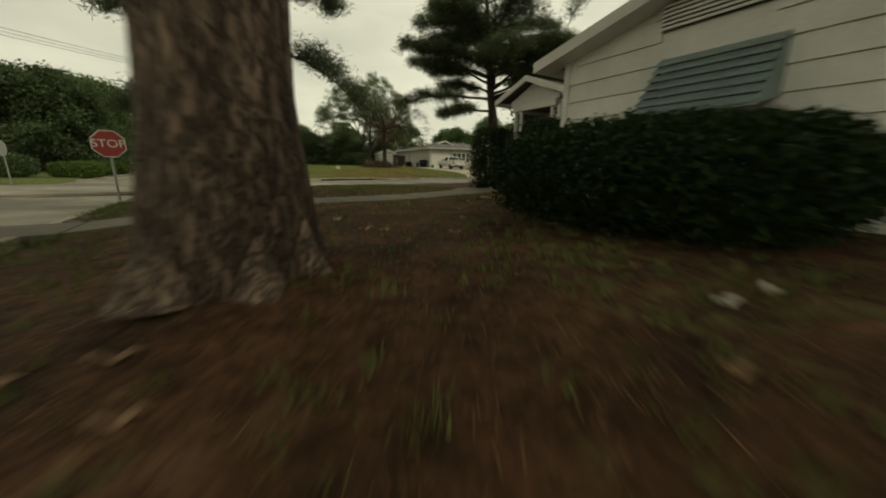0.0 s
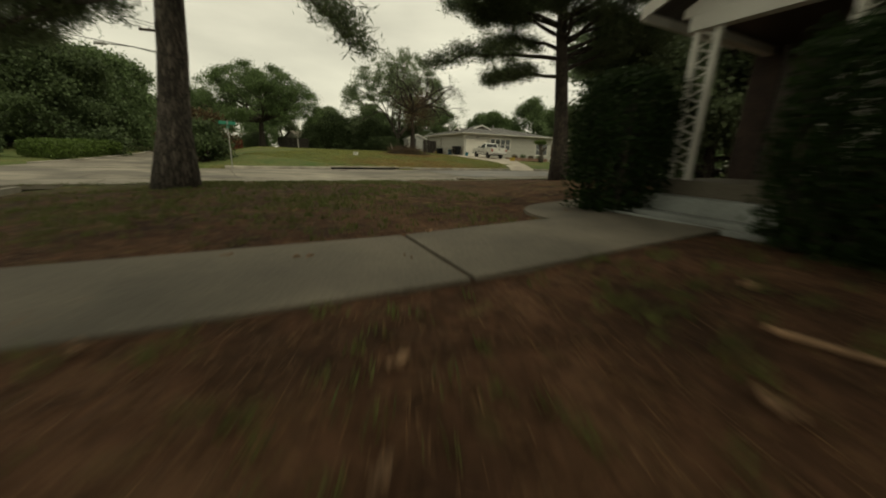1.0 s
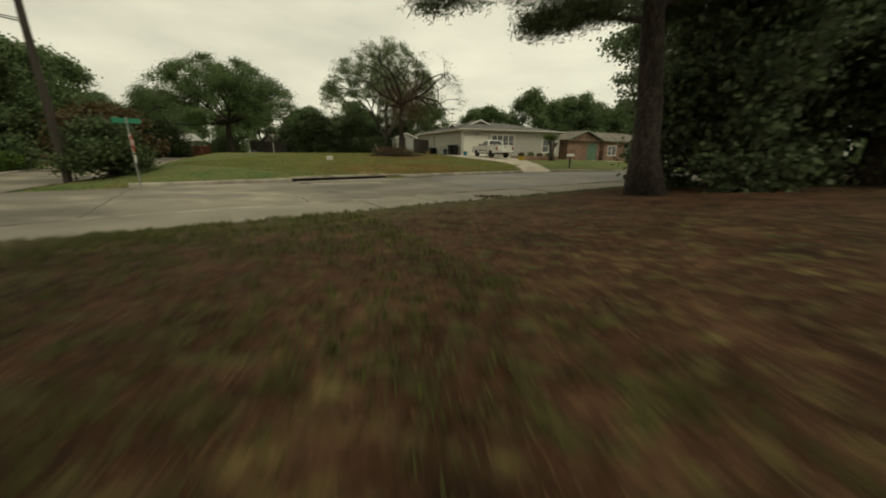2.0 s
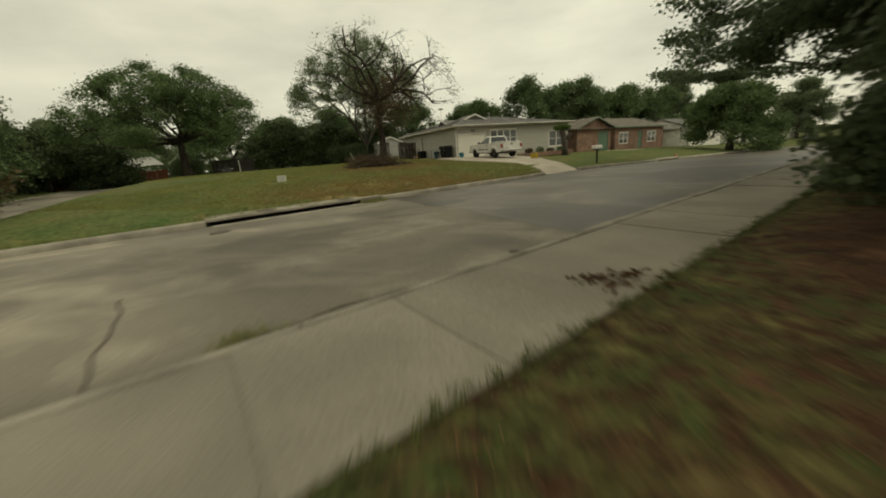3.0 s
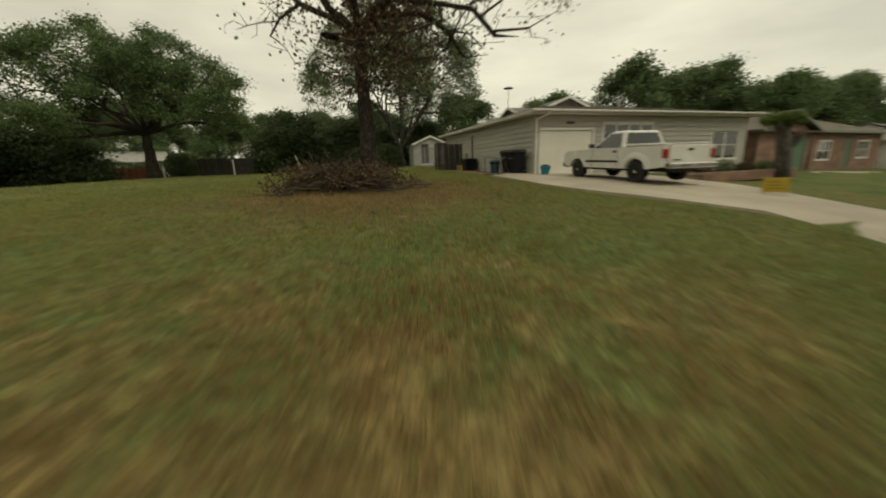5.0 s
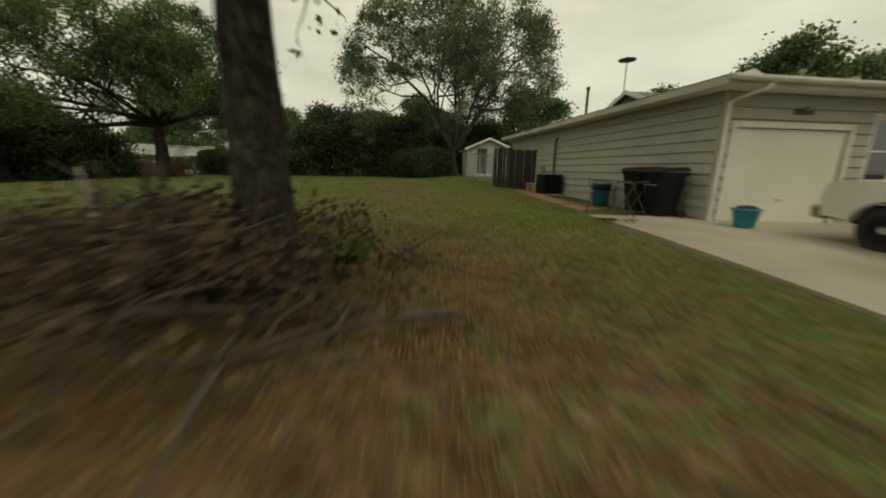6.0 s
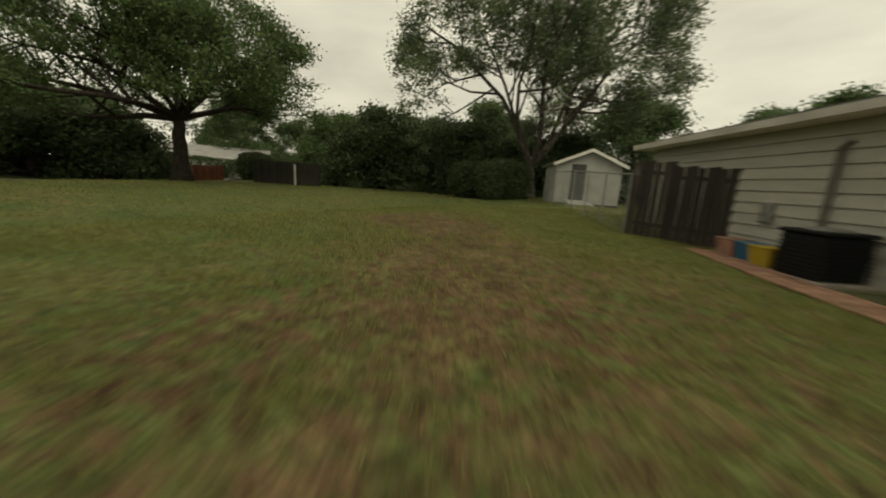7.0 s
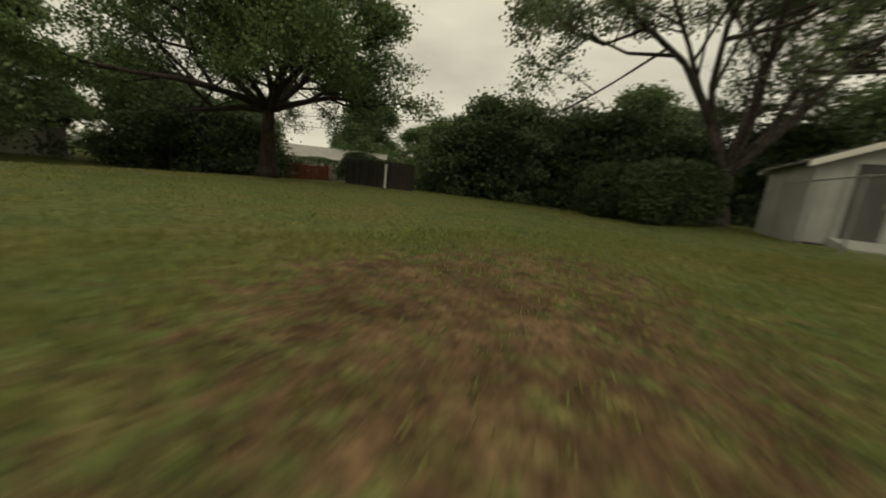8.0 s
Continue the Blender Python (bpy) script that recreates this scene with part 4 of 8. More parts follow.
def pine_limbs(ob, specs, seed, bark, leaf, per=42, lean=0.0):
    """Long limbs with side twigs in flat tufted sprays: (start height, azimuth, length, end drop, arch)."""
    rng = np.random.default_rng(seed)
    tufts_at = []
    for z0, az, length, dz, arch in specs:
        c, d = math.cos(radians(az)), math.sin(radians(az))
        pts = []
        for i in range(9):
            t = i / 8
            j = 0.10 * length * 0.12 * (i > 0)
            pts.append(Vector((lean * z0 + c * length * t + rng.normal(0, j), d * length * t + rng.normal(0, j), z0 + dz * t + arch * math.sin(math.pi * t) + rng.normal(0, j))))
        wood = Shape().tube(pts, [0.085 * (1 - 0.85 * i / 8) for i in range(9)], 7)
        for k in range(20):
            t = 0.28 + 0.72 * (k + rng.random()) / 20
            i = min(7, int(t * 8))
            p = pts[i].lerp(pts[i + 1], t * 8 - i)
            side = 1 if k % 2 else -1
            a = radians(az) + side * rng.uniform(0.5, 1.2)
            ln = rng.uniform(0.5, 1.15) * (1.25 - 0.6 * t)
            tw = [p + Vector((math.cos(a) * ln * u, math.sin(a) * ln * u, ln * (0.30 * u - 0.22 * u * u) + rng.normal(0, 0.03))) for u in (0, 0.35, 0.7, 1.0)]
            wood.tube(tw, [0.02, 0.016, 0.012, 0.006], 4)
            tufts_at += [tuple(q) for q in tw[1:]] + [tuple(tw[3] + Vector(rng.normal(0, 0.12, 3)))]
        part("limb", wood, bark, ob, soft=True)
    q, f = leaves(tufts_at, 0.17, len(tufts_at) * per, 0.20, rng, 0.8, True)
    part("needle_sprays", raw_mesh("needle_sprays", q, f, leaf), None, ob)


yard_tree = tree("yard_tree", -0.135, -0.357, "thick brown furrowed trunk of an old yard tree", 17, 0.36, 0.46, 16, 7.5, 3, 95000, 0.22, 0.6, bark=BARK, seed=3, gnarl=0.0, fit=(8.6, 14.0), lean=(0.03, 0.0))


def furrowed_bark(height, r0, mat, lean=0.0, spread=1.0, taper=0.035):
    """A sleeve of ridged bark that flares into short root lobes."""
    sides, rows, vs = 132, 84, []
    for i in range(rows + 1):
        z = height * (i / rows) ** 1.25
        for k in range(sides):
            a = 2 * math.pi * k / sides
            lobes = 0.5 + 0.5 * math.cos(7 * a + 1.4 * math.sin(2 * a + 0.6) + 0.5)
            flare = (math.exp(-z / 0.26) * (0.08 + 0.22 * lobes) + 0.05 * math.exp(-z / 1.1)) * spread
            c, d = math.cos(a), math.sin(a)
            plate = noise.noise((c * 6.5, d * 6.5, z * 1.5)) + 0.7 * noise.noise((c * 13, d * 13, z * 3.6))
            ridge = abs(noise.noise((c * 9 + 4, d * 9, z * 1.1 + 0.25 * math.sin(z * 3)))) ** 0.6
            r = r0 * (1 - taper * z) + flare + 0.016 * plate + 0.05 * ridge - 0.02
            vs.append((r * c + lean * z, r * d, z - 0.02))
    fs = [(i * sides + k, i * sides + (k + 1) % sides, (i + 1) * sides + (k + 1) % sides, (i + 1) * sides + k) for i in range(rows) for k in range(sides)]
    return raw_mesh("bark", vs, fs, mat, True)


part("bark", furrowed_bark(4.4, 0.39, BARK, 0.03), None, yard_tree)
pine = tree("pine_tree", -6.5, 10.7, "tall pine with a grey-brown scaly trunk and tufted needles", 16, 0.33, 0.66, 9, 3.4, 3, 40000, 0.22, 0.17, bark=BARK_GREY, leaf=NEEDLES, seed=5, needle=True, droop=0.04, gnarl=0.05, rise0=0.1, lean=(0.12, 0.02), fit=(3.6, 13.0))
pine_limbs(pine, ((4.0, 187, 4.6, -1.2, 0.2), (4.3, 176, 4.2, -1.1, 0.25), (4.6, 10, 3.6, -1.5, 0.8), (5.9, 215, 3.8, -0.5, 0.3), (6.2, 140, 3.6, -0.2, 0.3), (6.6, 330, 3.4, 0.1, 0.3), (7.2, 60, 3.4, 0.2, 0.2), (7.4, 255, 3.2, 0.3, 0.2), (8.0, 180, 3.2, 0.4, 0.2)), 61, BARK_GREY, NEEDLES, 80, 0.12)
spreading = tree("spreading_pine", 3.8, 19.6, "dark pine with spreading limbs on a needle-strewn mound", 13, 0.35, 0.66, 10, 4.0, 3, 50000, 0.20, 0.2, bark=BARK_DARK, leaf=NEEDLES, seed=9, needle=True, droop=0.0, gnarl=0.05, rise0=0.25, twigs=4, lean=(-0.10, 0.0), fit=(4.2, 11.5))
pine_limbs(spreading, ((4.9, 183, 5.2, -0.3, 0.3), (5.7, 172, 4.6, 1.4, 0.3), (6.4, 196, 5.0, 0.9, 0.4), (4.2, 196, 2.9, -0.3, 0.2), (4.4, 8, 3.8, 2.6, -0.3), (5.2, 350, 4.4, 0.6, 0.3), (5.6, 30, 4.2, 1.0, 0.3), (6.4, 320, 4.2, 0.8, 0.3), (7.0, 150, 4.4, 1.2, 0.3), (7.3, 20, 4.2, 1.0, 0.3), (7.6, 230, 4.2, 1.0, 0.3), (8.2, 100, 3.8, 1.0, 0.2), (4.8, 60, 3.6, 0.4, 0.3), (5.9, 265, 3.8, 0.5, 0.3), (4.9, 20, 4.2, 1.2, 0.3), (5.4, 335, 3.6, 1.6, 0.2), (6.0, 175, 3.4, 0.3, 0.4), (6.8, 185, 4.0, 0.8, 0.3), (6.9, 345, 4.4, 0.8, 0.3), (8.4, 10, 4.0, 0.6, 0.3), (8.6, 170, 4.0, 0.5, 0.3), *[(4.9 + 0.3 * k, (k * 137.5) % 360, 3.4 + 0.4 * (k % 3), 0.5 + 0.4 * (k % 4), 0.3) for k in range(13)]), 62, BARK_DARK, NEEDLES, 85, -0.10)
tree("street_tree", 15.8, 30.9, "broad leafy tree with limbs reaching over the street", 12, 0.40, 0.385, 18, 9.5, 3, 225000, 0.16, 0.40, bark=BARK_DARK, leaf=LEAF_STREET, seed=15, droop=-0.01, gnarl=0.12, rise0=0.12, twigs=4, flat=0.4, inner=True, fit=(11.4, 11.5))
vine_tree = tree("vine_tree", -7.75, 42.25, "half-dead grey tree hung with dry brown vines", 10, 0.235, 0.36, 11, 5.0, 4, 1800, 0.09, 0.15, bark=BARK_DARK, leaf=LEAF_OAK, seed=12, gnarl=0.27, droop=0.05, rise0=0.55, top=False, thin=0.013, twigs=3, fit=(5.6, 8.8))
part("bark", furrowed_bark(2.7, 0.235, BARK_DARK, 0.0, 0.9, 0.06), None, vine_tree)
tree("oak_tree", -35.2, 57.0, "broad spreading oak with a dark forked trunk", 10, 0.46, 0.30, 14, 8.2, 3, 100000, 0.15, 0.42, bark=BARK_DARK, leaf=LEAF_OAK, seed=21, top=False, droop=-0.02, gnarl=0.11, rise0=0.45, twigs=4, fit=(9.3, 11.4), dome=0.3)
tree("elm_tree", -16.7, 70.8, "tall open elm with several bare grey limbs", 15, 0.36, 0.02, 9, 11.0, 3, 92000, 0.15, 0.36, bark=BARK_GREY, leaf=LEAF_ELM, seed=36, top=False, droop=0.01, rise0=1.1, twigs=5, gnarl=0.12, fit=(9.3, 16.0))
tree("round_tree", 28.5, 59.5, "dense round shade tree on a front lawn", 8.0, 0.3, 0.20, 16, 5.0, 3, 60000, 0.20, 0.45, bark=BARK_DARK, leaf=LEAF_OAK, seed=41, droop=0.05, twigs=4, fit=(3.9, 6.6))
tree("magnolia", -36.5, 30.0, "big dark magnolia with glossy leaves", 11, 0.35, 0.12, 18, 5.6, 3, 90000, 0.22, 0.5, bark=BARK_DARK, leaf=LEAF_DARK, seed=43, droop=0.1, twigs=4, fit=(5.2, 8.4))

# young shoots at the foot of the half-dead tree
rng = np.random.default_rng(71)
shoots = thing("tree_shoots", pose(-7.25, 42.75, land(-7.25, 42.75) - 0.02), "green leafy shoots at the foot of the trunk", "shrub")
tips = []
for k in range(7):
    a = k * 0.9
    d = Vector((math.cos(a) * 0.55, math.sin(a) * 0.4, 0.75))
    pts = [d * t + Vector((0, 0, 0.12 * math.sin(3 * t))) for t in (0, 0.35, 0.7, 1.0)]
    part("stem", Shape().tube(pts, [0.012, 0.01, 0.008, 0.004], 5), BARK_GREY, shoots)
    tips += [tuple(q) for q in pts[1:]]
q, f = leaves(tips, 0.12, 500, 0.12, rng, 0.6)
part("leaves", raw_mesh("leaves", q, f, LEAF_LIGHT), None, shoots)
shoots.scale = (0.55, 0.55, 0.5)

# dry vines hanging in the half-dead tree
rng = np.random.default_rng(77)
cs = [(rng.normal(0.9, 1.0), rng.normal(0, 1.1), rng.uniform(3.2, 6.0)) for _ in range(80)]
q, f = leaves(cs, 0.32, 7000, 0.09, rng, 1.6)
vine = tagged(new("hanging_vines", raw_mesh("hanging_vines", q, f, LEAF_DEAD)), "clumps of dry brown vine in the tree", "vine", kind="stuff")
vine.matrix_world = pose(-7.75, 42.25, land(-7.75, 42.25))

# woods and garden trees beyond the houses, from four grown kinds
KINDS = []
for i, (h, reach, leaf, cnt, fk) in enumerate(((10.5, 5.4, LEAF_FAR, 36000, 0.2), (9, 5.0, LEAF_OAK, 36000, 0.16), (12, 5.0, LEAF_ELM, 34000, 0.22), (7, 4.4, LEAF_DARK, 30000, 0.08), (5, 3.6, LEAF_DARK, 22000, 0.04), (9.5, 5.4, LEAF_FAR, 32000, 0.15))):
    KINDS.append((h, reach, leaf, cnt, fk, 60 + i))
SPOTS = {
    0: [(-45, 43), (9, 76), (17, 80), (-1.5, 92), (33, 86), (-63, 76), (-78, 52), (-72, 92), (62, 112), (-92, 66), (-31, 104)],
    1: [(2, 84), (25, 82), (-52, 84), (-66, 60), (-60, 38), (44, 90), (-86, 40), (-44, 100)],
    2: [(42, 96), (51, 92), (-40, 92), (-84, 84), (74, 104), (-58, 100), (18, 98)],
    3: [(-31.5, 72.5), (-27, 74.5), (-48, 52.5), (-53, 53), (-56, 58)],
    4: [(-46.2, 56.8), (-33.2, 70.5), (-29.2, 73.2), (-24.2, 75.4), (-21.2, 75.8), (-16.2, 79), (-10, 84), (-25.5, 78)],
    5: [(-40, 36.5), (-26, 84), (-12, 88), (84, 118), (96, 108), (24, 92), (-70, 30), (-55, 25), (-48, 14), (84, 92)],
}
NAMES = {3: ("thicket_tree", "dark dense thicket tree at the lawn's edge"), 4: ("thicket_bush", "low dark overgrown bush at the lawn's edge")}
for k, (h, reach, leaf, cnt, fk, sd) in enumerate(KINDS):
    first = None
    for j, (x, y) in enumerate(SPOTS[k]):
        name, label = NAMES.get(k, ("shade_tree", "leafy green shade tree behind the houses"))
        if first is None:
            first = tree(name, x, y, label, h, 0.28, fk, 14, reach, 3, cnt, 0.24, 0.55, bark=BARK_DARK, leaf=leaf, seed=sd, droop=0.04, twigs=4, fit=(reach * 0.95, h * 0.95))
            tagged(first, group="trees behind the houses")
        else:
            sc = 0.86 + 0.3 * ((j * 0.37 + k * 0.21) % 1.0)
            ob = copy_thing(first, pose(x, y, land(x, y) - 0.06, 0, 0, j * 77 + k * 31))
            ob.scale = (sc, sc, sc * (0.95 + 0.1 * (j % 2)))
for x, y, seed in ((6.9, 21.5, 51), (8.4, 23.2, 52), (10.5, 21.0, 53)):
    tree("cedar_tree", x, y, "dark dense cedar with foliage down to the ground", 7.0, 0.25, 0.04, 20, 2.6, 3, 42000, 0.17, 0.34, bark=BARK_DARK, leaf=NEEDLES, seed=seed, droop=0.1, fit=(2.2, 6.2), category="tree")

# ---- hedges of the white house ----
hx, hy = facade(-2.45, 1.5)
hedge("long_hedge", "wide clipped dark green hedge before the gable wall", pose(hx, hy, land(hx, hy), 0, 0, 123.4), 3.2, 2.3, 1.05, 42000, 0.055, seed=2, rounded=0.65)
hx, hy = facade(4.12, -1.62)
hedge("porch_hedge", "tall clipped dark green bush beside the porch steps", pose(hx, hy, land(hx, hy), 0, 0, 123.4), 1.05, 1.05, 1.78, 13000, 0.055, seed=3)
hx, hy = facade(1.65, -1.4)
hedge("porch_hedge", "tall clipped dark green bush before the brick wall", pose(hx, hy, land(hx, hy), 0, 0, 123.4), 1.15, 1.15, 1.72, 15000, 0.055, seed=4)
tree("corner_bush", -18.9, 25.6, "large reddish-topped bush behind the street corner sign", 3.6, 0.1, 0.05, 14, 2.0, 3, 9000, 0.15, 0.30, bark=BARK_DARK, leaf=LEAF_RED, seed=5, category="bush", fit=(1.9, 3.2))
tree("corner_bush", -17.6, 24.4, "dark green bush behind the street corner sign", 2.7, 0.1, 0.03, 14, 1.7, 3, 11000, 0.15, 0.28, bark=BARK_DARK, leaf=LEAF_DARK, seed=6, category="bush", fit=(1.6, 2.3))
for i, (x, y) in enumerate(((-27.2, 23.0), (-29.2, 26.1), (-31.2, 29.2))):
    hedge("clipped_shrub", "light green clipped shrub across the side street", pose(x, y, land(x, y)), 3.2, 1.6, 1.15, 6000, 0.11, leaf=LEAF_LIGHT, seed=7 + i, rounded=0.5, category="bush")
for i, (x, y, sx) in enumerate(((-29.5, 20.5, 3.4), (-28.5, 16.5, 2.6), (-37, 33, 4.0))):
    hedge("dark_shrub", "dark green rounded shrub across the side street", pose(x, y, land(x, y)), sx, 2.4, 1.5, 5000, 0.13, leaf=LEAF_DARK, seed=17 + i, rounded=0.7, category="bush")
for i, (x, y, sx) in enumerate(((-52.5, 65.5, 4.6), (-50.3, 69.3, 4.4), (-48.0, 73.0, 4.2), (-42.0, 65.8, 3.0), (-45.0, 68.6, 3.0), (-17.8, 68.6, 3.4), (-20.6, 69.6, 3.2))):
    hedge("tall_shrub", "tall dark shrub at the edge of the lawn", pose(x, y, land(x, y), 0, 0, 55), sx, 2.6, 2.5, 6000, 0.16, leaf=LEAF_DARK, seed=27 + i, rounded=0.6, category="bush")
# ---- the grey house ----
def boards(root, m, length, z0, z1, step, mat, holes=(), tilt=0.012, gable=None, name="siding_board"):
    """Lapped boards along x of the frame m, facing -y, cut round holes (x0, x1, z0, z1)."""
    z = z0
    while z < z1 - 0.03:
        t = min(z + step, z1)
        mid = (z + t) / 2
        lo, hi = 0.0, length
        if gable:
            lo, hi = gable(mid)
        spans = [(lo, hi)]
        for hx0, hx1, hz0, hz1 in holes:
            if hz0 < mid < hz1:
                nxt = []
                for a, b in spans:
                    if hx1 <= a or hx0 >= b:
                        nxt.append((a, b))
                    else:
                        nxt += [(a, hx0)] * (hx0 - a > 0.03) + [(hx1, b)] * (b - hx1 > 0.03)
                spans = nxt
        for a, b in spans:
            if b - a > 0.05:
                s = Shape().add([(a, -0.044, z), (b, -0.044, z), (b, -0.03 - tilt * 0.1 + 0.018, t - 0.016), (a, -0.03 - tilt * 0.1 + 0.018, t - 0.016), (a, 0.0, z), (b, 0.0, z), (b, 0.0, t - 0.016), (a, 0.0, t - 0.016)],
                                [(0, 1, 2, 3), (4, 7, 6, 5), (0, 4, 5, 1), (2, 6, 7, 3), (0, 3, 7, 4), (1, 5, 6, 2)])
                ob = part(name, s, mat, root)
                ob.matrix_local = m
        z = t


def wall(root, name, x0, y0, x1, y1, z0, z1, mat, holes=(), thick=0.14, m=None):
    """A wall in the frame of its house, with real openings, between two corners; holes along it: (s0, s1, z0, z1)."""
    L = math.hypot(x1 - x0, y1 - y0)
    us = sorted({0.0, L, *[min(L, max(0.0, u)) for h in holes for u in h[:2]]})
    ws = sorted({z0, z1, *[min(z1, max(z0, w)) for h in holes for w in h[2:]]})
    nu, nw = len(us), len(ws)
    vs = [(u, y, w) for y in (0.0, thick) for w in ws for u in us]
    at = lambda side, j, i: side * nu * nw + j * nu + i
    full = {(j, i) for j in range(nw - 1) for i in range(nu - 1)
            if not any(h[0] < (us[i] + us[i + 1]) / 2 < h[1] and h[2] < (ws[j] + ws[j + 1]) / 2 < h[3] for h in holes)}
    fs = []
    for j, i in full:
        fs.append((at(0, j, i), at(0, j, i + 1), at(0, j + 1, i + 1), at(0, j + 1, i)))
        fs.append((at(1, j, i), at(1, j + 1, i), at(1, j + 1, i + 1), at(1, j, i + 1)))
        for dj, di, (ja, ia), (jb, ib) in ((-1, 0, (j, i), (j, i + 1)), (1, 0, (j + 1, i), (j + 1, i + 1)), (0, -1, (j, i), (j + 1, i)), (0, 1, (j, i + 1), (j + 1, i + 1))):
            if (j + dj, i + di) not in full:
                fs.append((at(0, ja, ia), at(1, ja, ia), at(1, jb, ib), at(0, jb, ib)))
    used = sorted({k for f in fs for k in f})
    slot = {k: n for n, k in enumerate(used)}
    s = Shape().add([vs[k] for k in used], [tuple(slot[k] for k in f) for f in fs])
    ob = part(name, s, mat, root)
    ob.matrix_local = pose(x0, y0, 0, 0, 0, math.degrees(math.atan2(y1 - y0, x1 - x0)))
    return ob


def window(root, m, w, h, panes=2, bars=1, name="window", trim=0.09, mat=None):
    """A window in an opening w x h whose lower left corner is m's origin, facing -y: trim, sashes, bars and glass."""
    win = new(name, Shape().box(-trim, -0.035, -trim, 0, 0.05, h + trim, 0.006).box(w, -0.035, -trim, w + trim, 0.05, h + trim, 0.006)
              .box(0, -0.035, h, w, 0.05, h + trim, 0.006).mesh("window_frame", mat or TRIM))
    win.parent = root
    win.matrix_local = m
    part("sill", Shape().box(-trim - 0.02, -0.07, -trim, w + trim + 0.02, 0.05, -trim + 0.07, 0.01), mat or TRIM, win)
    for i in range(panes):
        a, b = w * i / panes, w * (i + 1) / panes
        fr = Shape()
        fr.box(a + 0.004, 0.0, 0.0, a + 0.05, 0.04, h).box(b - 0.05, 0.0, 0.0, b - 0.004, 0.04, h)
        fr.box(a + 0.05, 0.0, 0.0, b - 0.05, 0.04, 0.05).box(a + 0.05, 0.0, h - 0.05, b - 0.05, 0.04, h)
        for k in range(bars):
            z = h * (k + 1) / (bars + 1)
            fr.box(a + 0.05, 0.0, z - 0.02, b - 0.05, 0.04, z + 0.02)
        part("sash", fr, mat or TRIM, win)
        part("pane", Shape().box(a + 0.05, 0.018, 0.05, b - 0.05, 0.026, h - 0.05), GLASS, win)
    # Black panel in place of a room, so the dimness is painted.
    part("dark_backing", Shape().box(0.0, 0.12, 0.0, w, 0.14, h), DARK, win, "black panel standing for the dim room behind the glass")
    return win


def roof_slope(root, a, b, c, d, mat, step=0.28, name="shingle_course", label=""):
    """Courses of shingles up a plane: a-b the eave, d-c the top, each course a lapped strip."""
    a, b, c, d = Vector(a), Vector(b), Vector(c), Vector(d)
    up = max((d - a).length, (c - b).length)
    n = max(2, int(up / step))
    nrm = (b - a).cross(d - a).normalized()
    if nrm.z < 0:
        nrm = -nrm
    for i in range(n):
        f0, f1 = i / n, min(1.0, (i + 1.12) / n)
        p, q = a.lerp(d, f0), b.lerp(c, f0)
        r, t = b.lerp(c, f1), a.lerp(d, f1)
        lift = nrm * 0.022
        s = Shape().add([p + lift, q + lift, r + nrm * 0.004, t + nrm * 0.004, p - nrm * 0.03, q - nrm * 0.03, r - nrm * 0.03, t - nrm * 0.03],
                        [(0, 1, 2, 3), (7, 6, 5, 4), (0, 4, 5, 1), (1, 5, 6, 2), (2, 6, 7, 3), (3, 7, 4, 0)])
        part(name, s, mat, root)


FASCIA = material("weathered_fascia_paint", (0.50, 0.475, 0.42), 0.6, 1.5, 0.15, 0.03)


